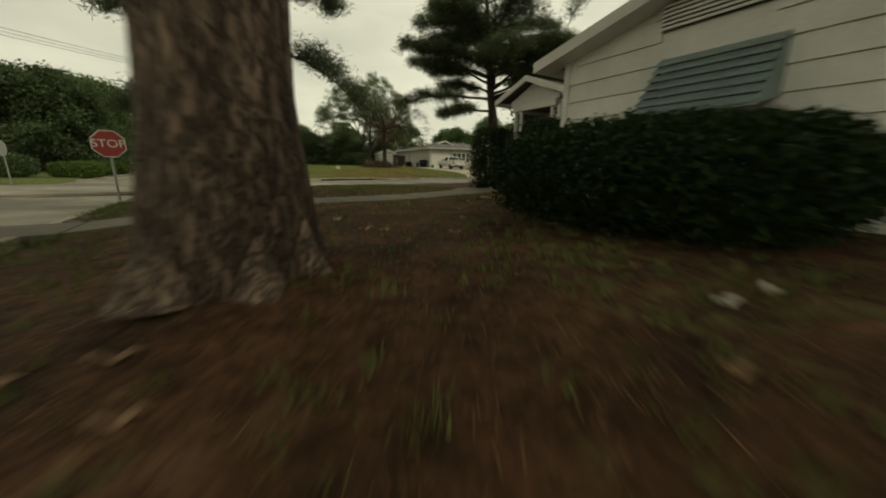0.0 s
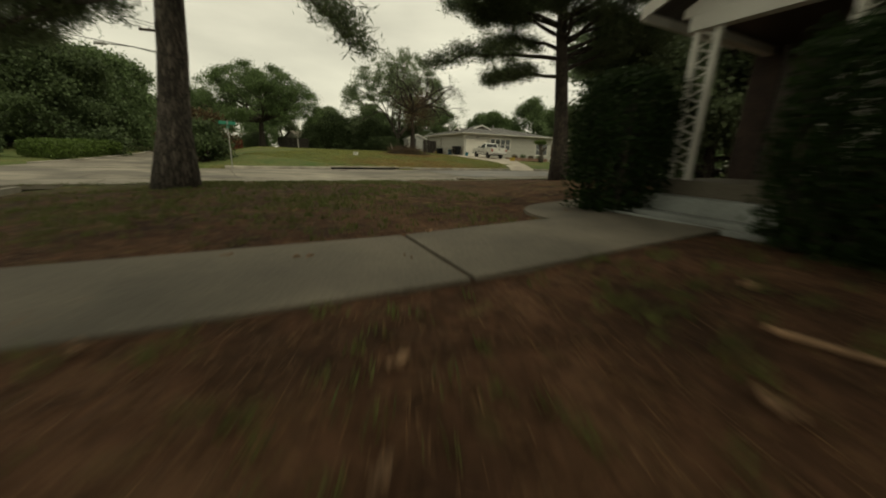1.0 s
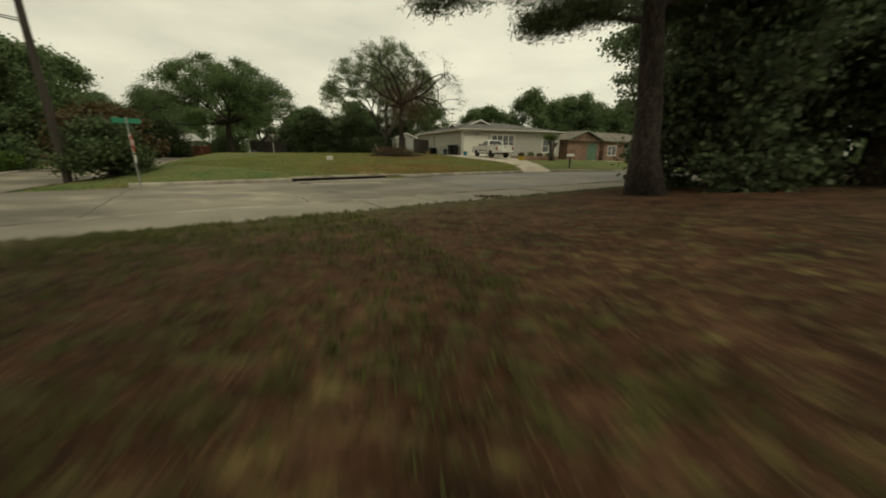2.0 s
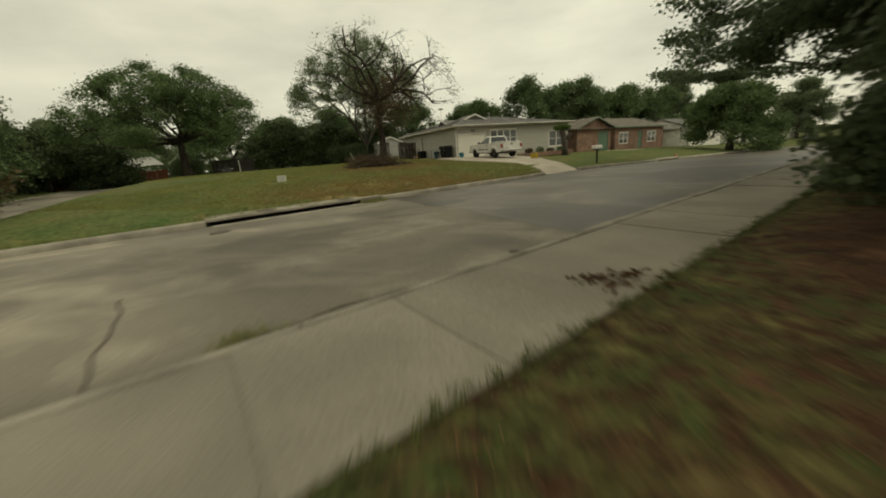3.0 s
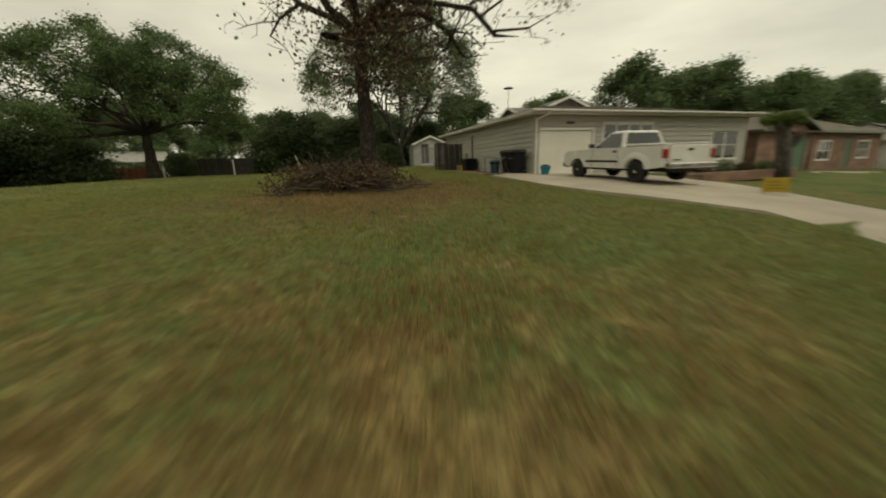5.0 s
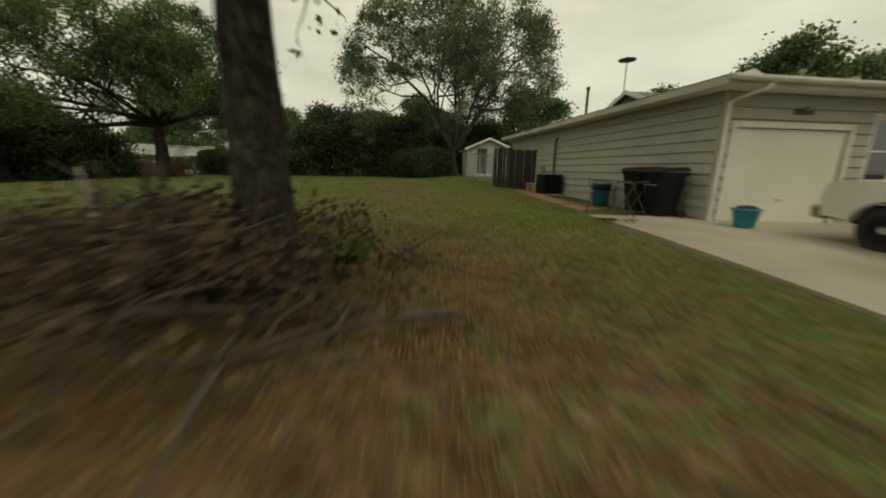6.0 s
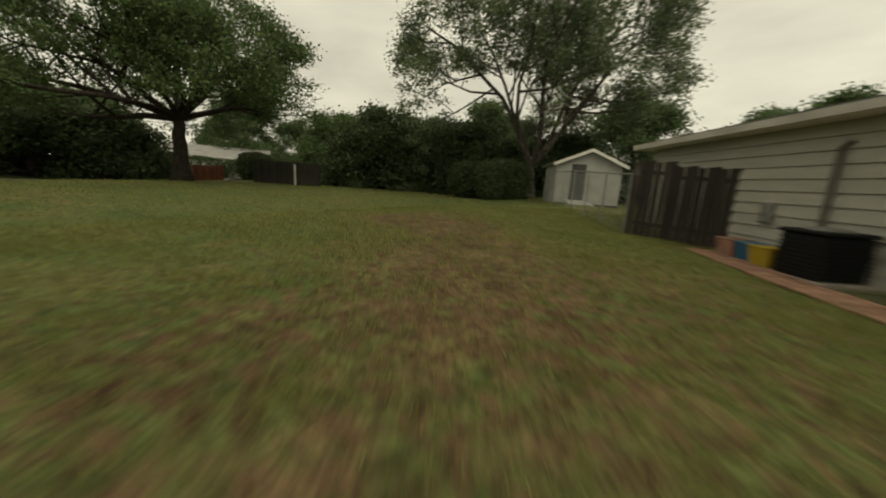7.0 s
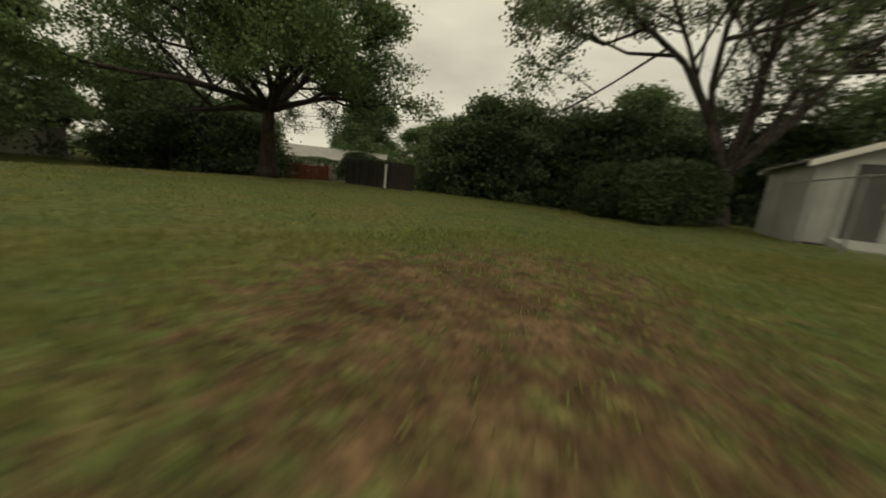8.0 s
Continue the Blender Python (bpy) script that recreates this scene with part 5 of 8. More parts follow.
def grey_house():
    base = 1.0
    H = thing("grey_house", pose(-2.29 - 0.862 * 0.35, 49.03 - 0.508 * 0.35, base, 0, 0, 30.5), "single-storey grey lap-sided house with a low hipped roof", "house")
    L, D, top = 13.7, 12.6, 2.78
    gar = (0.35, 3.18, -0.05, 2.1)
    w1 = (3.85, 6.9, 0.98, 2.40)
    w2 = (11.15, 13.15, 0.55, 2.05)
    front = [gar, w1, w2]
    wall(H, "front_wall", 0, 0, L, 0, -0.4, top, SIDING_GREY, front)
    wall(H, "right_wall", L, 0, L, D, -0.9, top, SIDING_GREY)
    wall(H, "back_wall", L, D, 0, D, -0.4, top, SIDING_GREY)
    wall(H, "side_wall", 0, D, 0, 0.0, -0.2, top, SIDING_GREY)
    boards(H, pose(0, 0, 0), L, -0.05, top, 0.232, SIDING_GREY, [(a - 0.1, b + 0.1, c - 0.1, d + 0.1) for a, b, c, d in front])
    boards(H, pose(0, D, 0, 0, 0, -90), D, 0.0, top, 0.232, SIDING_GREY)
    for args in ((-0.035, -0.05, -0.1, 0.07, 0.03, top), (L - 0.07, -0.05, -0.3, L + 0.035, 0.03, top), (-0.05, D - 0.07, 0, 0.03, D + 0.03, top)):
        part("corner_trim", Shape().box(*args, 0.005), SIDING_GREY, H)
    part("foundation", Shape().box(-0.01, -0.01, -0.9, L + 0.01, D, -0.06), KERB, H)
    # garage door in five sections
    door = new("garage_door", Shape().box(gar[0] - 0.1, -0.05, -0.05, gar[0], 0.06, gar[3] + 0.12, 0.006).box(gar[1], -0.05, -0.05, gar[1] + 0.1, 0.06, gar[3] + 0.12, 0.006)
               .box(gar[0], -0.05, gar[3], gar[1], 0.06, gar[3] + 0.12, 0.006).mesh("garage_door", TRIM))
    door.parent = H
    part("door_panel", Shape().box(gar[0] + 0.01, 0.02, -0.04, gar[1] - 0.01, 0.06, gar[3] - 0.005, 0.006), DOOR_WHITE, door)
    part("door_handle", Shape().tube([(1.72, 0.02, 0.62), (1.72, -0.02, 0.62), (1.86, -0.02, 0.62), (1.86, 0.02, 0.62)], 0.012, 6), METAL, door)
    window(H, pose(w1[0], 0.02, w1[2]), w1[1] - w1[0], w1[3] - w1[2], 4, 1)
    window(H, pose(w2[0], 0.02, w2[2]), w2[1] - w2[0], w2[3] - w2[2], 2, 1)
    # roof
    o, e = 0.48, top + 0.02
    rise, r0 = 1.45, 0.5
    y0, y1, x0, x1 = -o, D + o, -o, L + o
    rx0, rx1, ry = x0 + 5.2, x1 - 5.2, (y0 + y1) / 2
    zr = e + rise
    A, B, C, Dd = (x0, y0, e + 0.13), (x1, y0, e + 0.13), (x1, y1, e + 0.13), (x0, y1, e + 0.13)
    R0, R1 = (rx0, ry, zr), (rx1, ry, zr)
    roof = new("roof", Shape().add([A, B, C, Dd, R0, R1], [(0, 1, 5, 4), (1, 2, 5), (2, 3, 4, 5), (3, 0, 4)]).mesh("roof", SHINGLE))
    roof.parent = H
    for pl in ((A, B, R1, R0), (C, Dd, R0, R1), (B, C, R1, R1), (Dd, A, R0, R0)):
        roof_slope(roof, *pl, SHINGLE, 0.42)
    part("soffit", Shape().box(x0, y0, e - 0.02, x1, y1, e), TRIM, roof)
    fas = Shape().box(x0 - 0.03, y0 - 0.03, e - 0.02, x1 + 0.03, y0, e + 0.12).box(x0 - 0.03, y1, e - 0.03, x1 + 0.03, y1 + 0.03, e + 0.15)
    fas.box(x0 - 0.03, y0, e - 0.02, x0, y1, e + 0.12).box(x1, y0, e - 0.03, x1 + 0.03, y1, e + 0.15)
    part("fascia", fas, FASCIA, roof)
    gut = Shape().tube([(x0, y0 - 0.09, e + 0.09), (x1, y0 - 0.09, e + 0.09)], 0.06, 8)
    part("gutter", gut, FASCIA, roof)
    # two small vent gables on the roof
    for cx, cy, gz, ang in ((4.6, 4.0, 0.94, 0), (1.75, 5.4, 0.52, -90)):
        gab = new("vent_gable", Shape().prism([(-1.35, 0.0), (1.35, 0.0), (0, 0.5)], 0.0, 0.05).mesh("vent_gable", SIDING_GREY))
        gab.parent = roof
        gab.matrix_local = pose(cx, cy, e + gz, 0, 0, ang)
        for sg in (-1, 1):
            part("gable_roof", Shape().add([(sg * 1.6, -0.25, -0.06), (0, -0.25, 0.58), (0, 2.3, 0.58), (sg * 1.6, 2.3, -0.06), (sg * 1.6, -0.25, -0.12), (0, -0.25, 0.5), (0, 2.3, 0.5), (sg * 1.6, 2.3, -0.12)],
                                           [(0, 1, 2, 3), (7, 6, 5, 4), (0, 4, 5, 1), (1, 5, 6, 2), (2, 6, 7, 3), (3, 7, 4, 0)]), SHINGLE, gab)
            part("rake_board", Shape().add([(sg * 1.62, -0.28, -0.14), (0, -0.28, 0.48), (0, -0.28, 0.62), (sg * 1.62, -0.28, -0.02), (sg * 1.62, -0.25, -0.14), (0, -0.25, 0.48), (0, -0.25, 0.62), (sg * 1.62, -0.25, -0.02)],
                                           [(0, 1, 2, 3), (7, 6, 5, 4), (0, 4, 5, 1), (1, 5, 6, 2), (2, 6, 7, 3), (3, 7, 4, 0)]), TRIM, gab)
        part("vent", Shape().prism([(-0.9, 0.03), (0.9, 0.03), (0, 0.38)], -0.02, 0.0), SHINGLE_BROWN, gab, "dark louvred vent")
    # vents, pipe and the tall mast
    for vx, vy, vh, vr in ((6.2, 3.6, 0.55, 0.06), (7.6, 3.2, 0.3, 0.09)):
        part("vent_pipe", Shape().turned([(vr, 0.0), (vr, vh), (vr * 1.7, vh), (vr * 1.7, vh + 0.09), (0.01, vh + 0.13)], 10, (vx, vy, e + 0.9)), METAL, roof)
    part("flue", Shape().turned([(0.05, 0.0), (0.05, 1.15), (0.075, 1.16), (0.075, 1.24), (0.02, 1.27)], 10, (1.04, 7.1, e + 0.32)), IRON, roof)
    mast = part("mast", Shape().tube([(1.96, 6.23, e + 0.7), (1.96, 6.23, e + 2.35)], 0.02, 6), METAL, roof)
    part("mast_disc", Shape().turned([(0.02, -0.02), (0.30, 0.0), (0.31, 0.03), (0.14, 0.07), (0.03, 0.12)], 16, (1.96, 6.23, e + 2.32)), IRON, mast, "flat round metal disc")
    # downspout, wall pipe, lamp
    part("downspout", Shape().tube([(0.40, y0 - 0.08, e + 0.03), (0.34, y0 - 0.04, e - 0.06), (0.04, -0.09, e - 0.24), (0.04, -0.09, 0.12), (-0.06, -0.2, 0.03)], 0.045, 8), TRIM, H)
    part("wall_pipe", Shape().tube([(-0.11, 7.13, 0.6), (-0.11, 7.13, 2.34), (-0.06, 7.03, 2.44)], 0.04, 8), IRON, H)
    part("lamp", Shape().turned([(0.05, 0), (0.07, 0.05), (0.03, 0.09)], 10, (1.9, -0.1, 2.45)), METAL, H)
    part("meter_box", Shape().box(-0.14, 8.1, 1.0, -0.035, 8.35, 1.4, 0.02), METAL, H)
    part("plaque", Shape().box(1.65, -0.05, 2.38, 2.1, -0.032, 2.5), IRON, H, "plain dark plate above the garage door")
    return H


grey_house()


# ---- the white house ----
def at_front(s, w, z=0.0):
    """Frame on the white house's front: x along the front to the south, y into the house."""
    x, y = facade(s, w)
    return pose(x, y, z, 0, 0, math.degrees(math.atan2(-CUY, -CUX)))


def awning(root, m, w, drop, out):
    aw = new("awning", Shape().prism([(0, 0), (0.02, 0), (0.02, 0.02)], 0, 0.02).mesh("awning", AWNING))
    aw.parent = root
    aw.matrix_local = m
    n = 7
    for i in range(n):
        f0, f1 = i / n, (i + 0.9) / n
        y0, z0, y1, z1 = -out * f0, -drop * f0, -out * f1, -drop * f1
        y1, z1 = y1 - 0.045, z1 + 0.028
        part("slat", Shape().add([(0, y0, z0), (w, y0, z0), (w, y1, z1), (0, y1, z1), (0, y0, z0 - 0.012), (w, y0, z0 - 0.012), (w, y1, z1 - 0.03), (0, y1, z1 - 0.03)],
                                 [(0, 1, 2, 3), (7, 6, 5, 4), (0, 4, 5, 1), (1, 5, 6, 2), (2, 6, 7, 3), (3, 7, 4, 0)]), AWNING, aw)
    for x in (0, w - 0.02):
        part("side_panel", Shape().add([(x, 0, 0), (x + 0.02, 0, 0), (x + 0.02, 0, -drop * 0.85), (x, 0, -drop * 0.85), (x, -out, -drop), (x + 0.02, -out, -drop)],
                                       [(0, 4, 3), (1, 2, 5), (0, 1, 5, 4), (2, 3, 4, 5), (0, 3, 2, 1)]), AWNING, aw)
    part("front_bar", Shape().tube([(0, -out - 0.01, -drop - 0.01), (w, -out - 0.01, -drop - 0.01)], 0.018, 6), AWNING, aw)
    return aw


def white_house():
    g = 0.45
    m0 = at_front(0, 0, 0)
    H = thing("white_house", m0, "single-storey white-sided house with gabled wings and brick base", "house")
    # front wing: x 0..8 along the wall, gable over it
    slope, ap = 0.225, 4.0
    zt = 3.02
    W = 8.0
    gz = lambda x: zt + slope * (x if x < ap else W - x)
    vs = [(0, 0, g - 0.3), (W, 0, g - 0.3), (W, 0, zt), (ap, 0, gz(ap)), (0, 0, zt)]
    s = Shape().add(vs + [(x, 0.14, z) for x, y, z in vs], [(0, 1, 2, 3, 4), (9, 8, 7, 6, 5), (0, 5, 6, 1), (1, 6, 7, 2), (2, 7, 8, 3), (3, 8, 9, 4), (4, 9, 5, 0)])
    part("gable_wall", s, SIDING_WHITE, H)

    def lim(z):
        if z < zt:
            return 0.0, W
        d = (z - zt) / slope
        return d, W - d
    boards(H, pose(0, 0, 0), W, g + 0.1, gz(ap) - 0.05, 0.295, SIDING_WHITE, [(1.75, 2.9, 1.55, 2.62), (1.6, 2.85, 3.03, 3.36)], 0.03, lim)
    wall(H, "north_wall", 0, 3.4, 0, 0.14, g - 0.3, zt, SIDING_WHITE)
    wall(H, "south_wall", W, 0.14, W, 9, g - 0.3, zt, SIDING_WHITE)
    part("corner_trim", Shape().box(-0.05, -0.06, g, 0.06, 0.02, zt), TRIM, H)
    window(H, pose(1.75, 0.03, 1.55), 1.15, 1.07, 1, 1)
    awning(H, pose(1.66, -0.06, 2.66), 1.36, 0.8, 0.56)
    # Black panel behind the louvres paints in the unlit loft.
    vent = new("gable_vent", Shape().box(1.6, -0.05, 3.03, 2.85, -0.03, 3.36).mesh("gable_vent", DARK))
    vent.parent = H
    for k in range(6):
        part("louvre", Shape().box(1.6, -0.085, 3.04 + 0.055 * k, 2.85, -0.055, 3.07 + 0.055 * k), SIDING_WHITE, vent)
    # roof of the wing
    for side in (0, 1):
        xe, sg = (-0.45, 1) if side == 0 else (W + 0.45, -1)
        ze = zt - 0.45 * slope
        a, b = (xe, -0.4, ze + 0.12), (xe, 9.0, ze + 0.12)
        c, d = (ap, 9.0, gz(ap) + 0.14), (ap, -0.4, gz(ap) + 0.14)
        roof_slope(H, a, b, c, d, SHINGLE, 0.4)
        part("rake_board", Shape().add([(xe, -0.44, ze - 0.06), (ap, -0.44, gz(ap) - 0.02), (ap, -0.44, gz(ap) + 0.14), (xe, -0.44, ze + 0.12), (xe, -0.40, ze - 0.06), (ap, -0.40, gz(ap) - 0.02), (ap, -0.40, gz(ap) + 0.14), (xe, -0.40, ze + 0.12)],
                                       [(0, 1, 2, 3), (7, 6, 5, 4), (0, 4, 5, 1), (1, 5, 6, 2), (2, 6, 7, 3), (3, 7, 4, 0)]), TRIM, H)
        part("soffit", Shape().add([(xe, -0.4, ze - 0.04), (ap, -0.4, gz(ap) - 0.01), (ap, 0, gz(ap) - 0.01), (xe, 0, ze - 0.04), (xe, -0.4, ze), (ap, -0.4, gz(ap) + 0.03), (ap, 0, gz(ap) + 0.03), (xe, 0, ze)],
                                   [(0, 1, 2, 3), (7, 6, 5, 4), (0, 4, 5, 1), (1, 5, 6, 2), (2, 6, 7, 3), (3, 7, 4, 0)]), TRIM, H)
        part("eave_fascia", Shape().box(min(xe, xe + 0.03 * sg), -0.4, ze - 0.05, max(xe, xe + 0.03 * sg), 9.0, ze + 0.1), TRIM, H)
    # second gable, set back, with a brick base: x -2.55 .. 0
    yb, x0, ap2 = 3.3, -2.5, 2.6
    gz2 = lambda x: 3.30 + 0.19 * (x - x0)
    vs = [(x0, yb, 1.32), (0, yb, 1.32), (0, yb, gz2(0)), (x0, yb, gz2(x0))]
    hole = (-2.05, -0.95, 1.45, 2.35)
    wall(H, "second_wall", x0, yb, 0, yb, g - 0.3, 3.3, SIDING_WHITE, [(hole[0] - x0, hole[1] - x0, hole[2], hole[3])])
    s = Shape().add([(x0, yb, 3.3), (0, yb, 3.3), (0, yb, gz2(0)), (x0, yb + 0.14, 3.3), (0, yb + 0.14, 3.3), (0, yb + 0.14, gz2(0))], [(0, 1, 2), (5, 4, 3), (0, 3, 4, 1), (1, 4, 5, 2), (2, 5, 3, 0)])
    part("second_gable", s, SIDING_WHITE, H)
    boards(H, pose(x0, yb, 0), -x0, 2.5, 3.75, 0.295, SIDING_WHITE, (), 0.03, lambda z: (max(0.0, (z - 3.3) / 0.19), -x0))
    window(H, pose(hole[0], yb + 0.03, hole[2]), hole[1] - hole[0], hole[3] - hole[2], 1, 1)
    awning(H, pose(hole[0] - 0.15, yb - 0.04, 2.6), 1.4, 0.3, 0.5)
    part("brick_cap", Shape().box(x0, yb - 0.16, 1.32, 0, yb + 0.0, 1.4, 0.01), KERB, H)
    back = part("brick_base", Shape().box(x0, yb - 0.085, g - 0.2, 0, yb - 0.01, 1.32), MORTAR, H)
    bm_ = Shape().box(0.004, -0.03, 0.004, 0.196, 0.0, 0.061, 0.004).mesh("brick", BRICK)
    for r in range(12):
        for k in range(13):
            xx = x0 + 0.2 * k - (0.1 if r % 2 else 0)
            if xx < x0 - 0.01 or xx + 0.2 > 0.01:
                continue
            ob = new("brick", bm_)
            ob.parent = back
            ob.matrix_local = pose(xx, yb - 0.085, g + 0.02 + r * 0.07)
    # main body behind, with the entrance wall under the porch
    yw = 4.0
    # The entry wall is darkened: the porch's shade is put into its colour.
    ENTRY_SHADE = material("entry_shade_brown", (0.050, 0.034, 0.027), 0.9, 5.0, 0.4, 0.3, fine=30)
    wall(H, "entry_wall", -3.9, yw, x0, yw, g - 0.3, 3.3, ENTRY_SHADE, [(-3.55 + 3.9, -2.65 + 3.9, 1.02, 3.05)])
    wall(H, "entry_return", x0, yw, x0, yb + 0.14, g - 0.3, 3.3, ENTRY_SHADE)
    wall(H, "north_end", -3.9, 10.0, -3.9, yw + 0.14, g - 0.3, 3.3, SIDING_WHITE)
    # Door and ceiling are coloured dark too, to hold the shade under the porch.
    PORCH_SHADE = material("porch_shade_brown", (0.05, 0.034, 0.024), 0.5, 2.0, 0.25, 0.05, streak=(6, 6, 0.8))
    door = part("front_door", Shape().box(-3.53, yw + 0.03, 1.02, -2.67, yw + 0.075, 3.03, 0.006), PORCH_SHADE, H, "front door coloured dark for the porch shade")
    for px in (-3.42, -3.05):
        for pz, ph in ((1.15, 0.6), (1.9, 0.95)):
            part("door_panel", Shape().box(px, yw + 0.012, pz, px + 0.3, yw + 0.03, pz + ph, 0.01), PORCH_SHADE, door)
    part("knob", Shape().turned([(0.02, 0), (0.03, 0.03), (0.01, 0.05)], 10, (-2.76, yw - 0.0, 2.0)), METAL, door)
    roof_slope(H, (-4.2, yw - 0.3, 3.2), (x0 + 0.0, yw - 0.3, 3.2), (x0, 8.5, 4.5), (-4.2, 8.5, 4.5), SHINGLE, 0.4)
    part("main_fascia", Shape().box(-4.2, yw - 0.34, 3.05, x0, yw - 0.3, 3.24), TRIM, H)
    part("main_soffit", Shape().box(-4.2, yw - 0.3, 3.06, x0, yw, 3.1), TRIM, H)
    a, b = (x0 - 0.35, yb - 0.35, 3.36), (x0 - 0.35, 8.5, 3.36)
    c, d = (0, 8.5, gz2(0) + 0.2), (0, yb - 0.35, gz2(0) + 0.2)
    roof_slope(H, a, b, c, d, SHINGLE, 0.4)
    part("rake_board", Shape().add([(a[0], yb - 0.39, 3.2), (0, yb - 0.39, gz2(0) + 0.03), (0, yb - 0.39, gz2(0) + 0.2), (a[0], yb - 0.39, 3.37), (a[0], yb - 0.35, 3.2), (0, yb - 0.35, gz2(0) + 0.03), (0, yb - 0.35, gz2(0) + 0.2), (a[0], yb - 0.35, 3.37)],
                                   [(0, 1, 2, 3), (7, 6, 5, 4), (0, 4, 5, 1), (1, 5, 6, 2), (2, 6, 7, 3), (3, 7, 4, 0)]), TRIM, H)
    # porch: slab, steps, paired posts with scrolls, gable roof
    por = new("porch", Shape().box(-4.0, 2.1, g - 0.2, -2.2, yw, 1.02, 0.012).mesh("porch_floor", WALKWAY))
    por.parent = H
    por.matrix_local = pose(0.12, 0, 0)
    STEP = material("blue_grey_step_paint", (0.25, 0.265, 0.25), 0.7, 2.0, 0.3, 0.12, fine=30)
    for i in range(2):
        part("step", Shape().box(-3.95, 1.5 + 0.3 * i, g - 0.2, -2.45, 1.8 + 0.3 * i, 0.64 + 0.19 * i, 0.012), STEP, por)
    part("edging", Shape().box(-4.1, 1.28, g - 0.1, -2.3, 1.38, 0.6, 0.012), STEP, por)
    for xa in (-3.82, -2.42):
        post = new("post", Shape().box(xa - 0.035, 2.13, 1.02, xa + 0.035, 2.2, 2.82, 0.005).box(xa + 0.20, 2.13, 1.02, xa + 0.27, 2.2, 2.82, 0.005).mesh("post", TRIM))
        post.parent = por
        sc = Shape()
        for k in range(9):
            z = 1.15 + 0.19 * k
            pts = [(xa + 0.035 + 0.165 * (0.5 + 0.45 * math.sin(t * 0.9)), 2.165, z + 0.18 * t / 7) for t in range(8)]
            sc.tube(pts, 0.011, 5)
        part("scroll", sc, TRIM, post, "white iron scrollwork between the posts")
    beam = Shape().box(-3.9, 2.08, 2.8, -2.25, 2.22, 2.98, 0.005).box(-3.9, 2.22, 2.8, -3.78, yw, 2.98).box(-2.37, 2.22, 2.8, -2.25, yw, 2.98)
    part("beam", beam, TRIM, por)
    apx = -3.08
    part("gable_board", Shape().prism([(-4.0, 2.98), (-2.15, 2.98), (-2.15, 3.08), (apx, 3.5), (-4.0, 3.08)], 2.1, 2.16), SIDING_WHITE, por)
    # Shade under the roof is in the ceiling's colour.
    part("porch_ceiling", Shape().box(-3.78, 2.22, 2.9, -2.37, yw, 2.94), PORCH_SHADE, por, "porch ceiling coloured dark for the shade under the roof")
    for xe in (-4.35, -1.8):
        a, b, c, d = (xe, 1.8, 3.13), (xe, yw, 3.13), (apx, yw, 3.62), (apx, 1.8, 3.62)
        roof_slope(por, a, b, c, d, SHINGLE, 0.4)
        part("rake_board", Shape().add([(xe, 1.76, 3.0), (apx, 1.76, 3.49), (apx, 1.76, 3.64), (xe, 1.76, 3.15), (xe, 1.8, 3.0), (apx, 1.8, 3.49), (apx, 1.8, 3.64), (xe, 1.8, 3.15)],
                                       [(0, 1, 2, 3), (7, 6, 5, 4), (0, 4, 5, 1), (1, 5, 6, 2), (2, 6, 7, 3), (3, 7, 4, 0)]), TRIM, por)
        part("eave_fascia", Shape().box(min(xe, xe + 0.03), 1.8, 2.99, max(xe, xe + 0.03), yw, 3.13), TRIM, por)
    part("hanging_basket", Shape().turned([(0.05, 0), (0.13, 0.05), (0.16, 0.16), (0.02, 0.17)], 12, (-2.2, 2.6, 2.05)), PAVER, por, "small terracotta basket under the eave")
    return H


white_house()
# ---- garden shed, fences ----
def gable_roof(root, x0, x1, y0, y1, ze, za, mat, over=0.25, step=0.35, trim=True):
    """A roof with its ridge along y, over x0..x1."""
    ap = (x0 + x1) / 2
    k = (za - ze) / (ap - x0)
    for xe, sg in ((x0 - over, 1), (x1 + over, -1)):
        zz = ze - over * k
        roof_slope(root, (xe, y0 - over, zz + 0.06), (xe, y1 + over, zz + 0.06), (ap, y1 + over, za + 0.06), (ap, y0 - over, za + 0.06), mat, step)
        if trim:
            for yy in (y0 - over - 0.03, y1 + over):
                part("rake_board", Shape().add([(xe, yy, zz - 0.08), (ap, yy, za - 0.08), (ap, yy, za + 0.08), (xe, yy, zz + 0.08), (xe, yy + 0.03, zz - 0.08), (ap, yy + 0.03, za - 0.08), (ap, yy + 0.03, za + 0.08), (xe, yy + 0.03, zz + 0.08)],
                                               [(0, 1, 2, 3), (7, 6, 5, 4), (0, 4, 5, 1), (1, 5, 6, 2), (2, 6, 7, 3), (3, 7, 4, 0)]), TRIM, root)


SHED_GREY = material("pale_grey_shed_paint", (0.36, 0.355, 0.33), 0.7, 1.5, 0.15, 0.06, obj=0.03)
METAL_DOOR = material("dull_metal_door", (0.06, 0.057, 0.052), 0.6, 1.0, 0.3, 0.1, streak=(3, 3, 0.6))


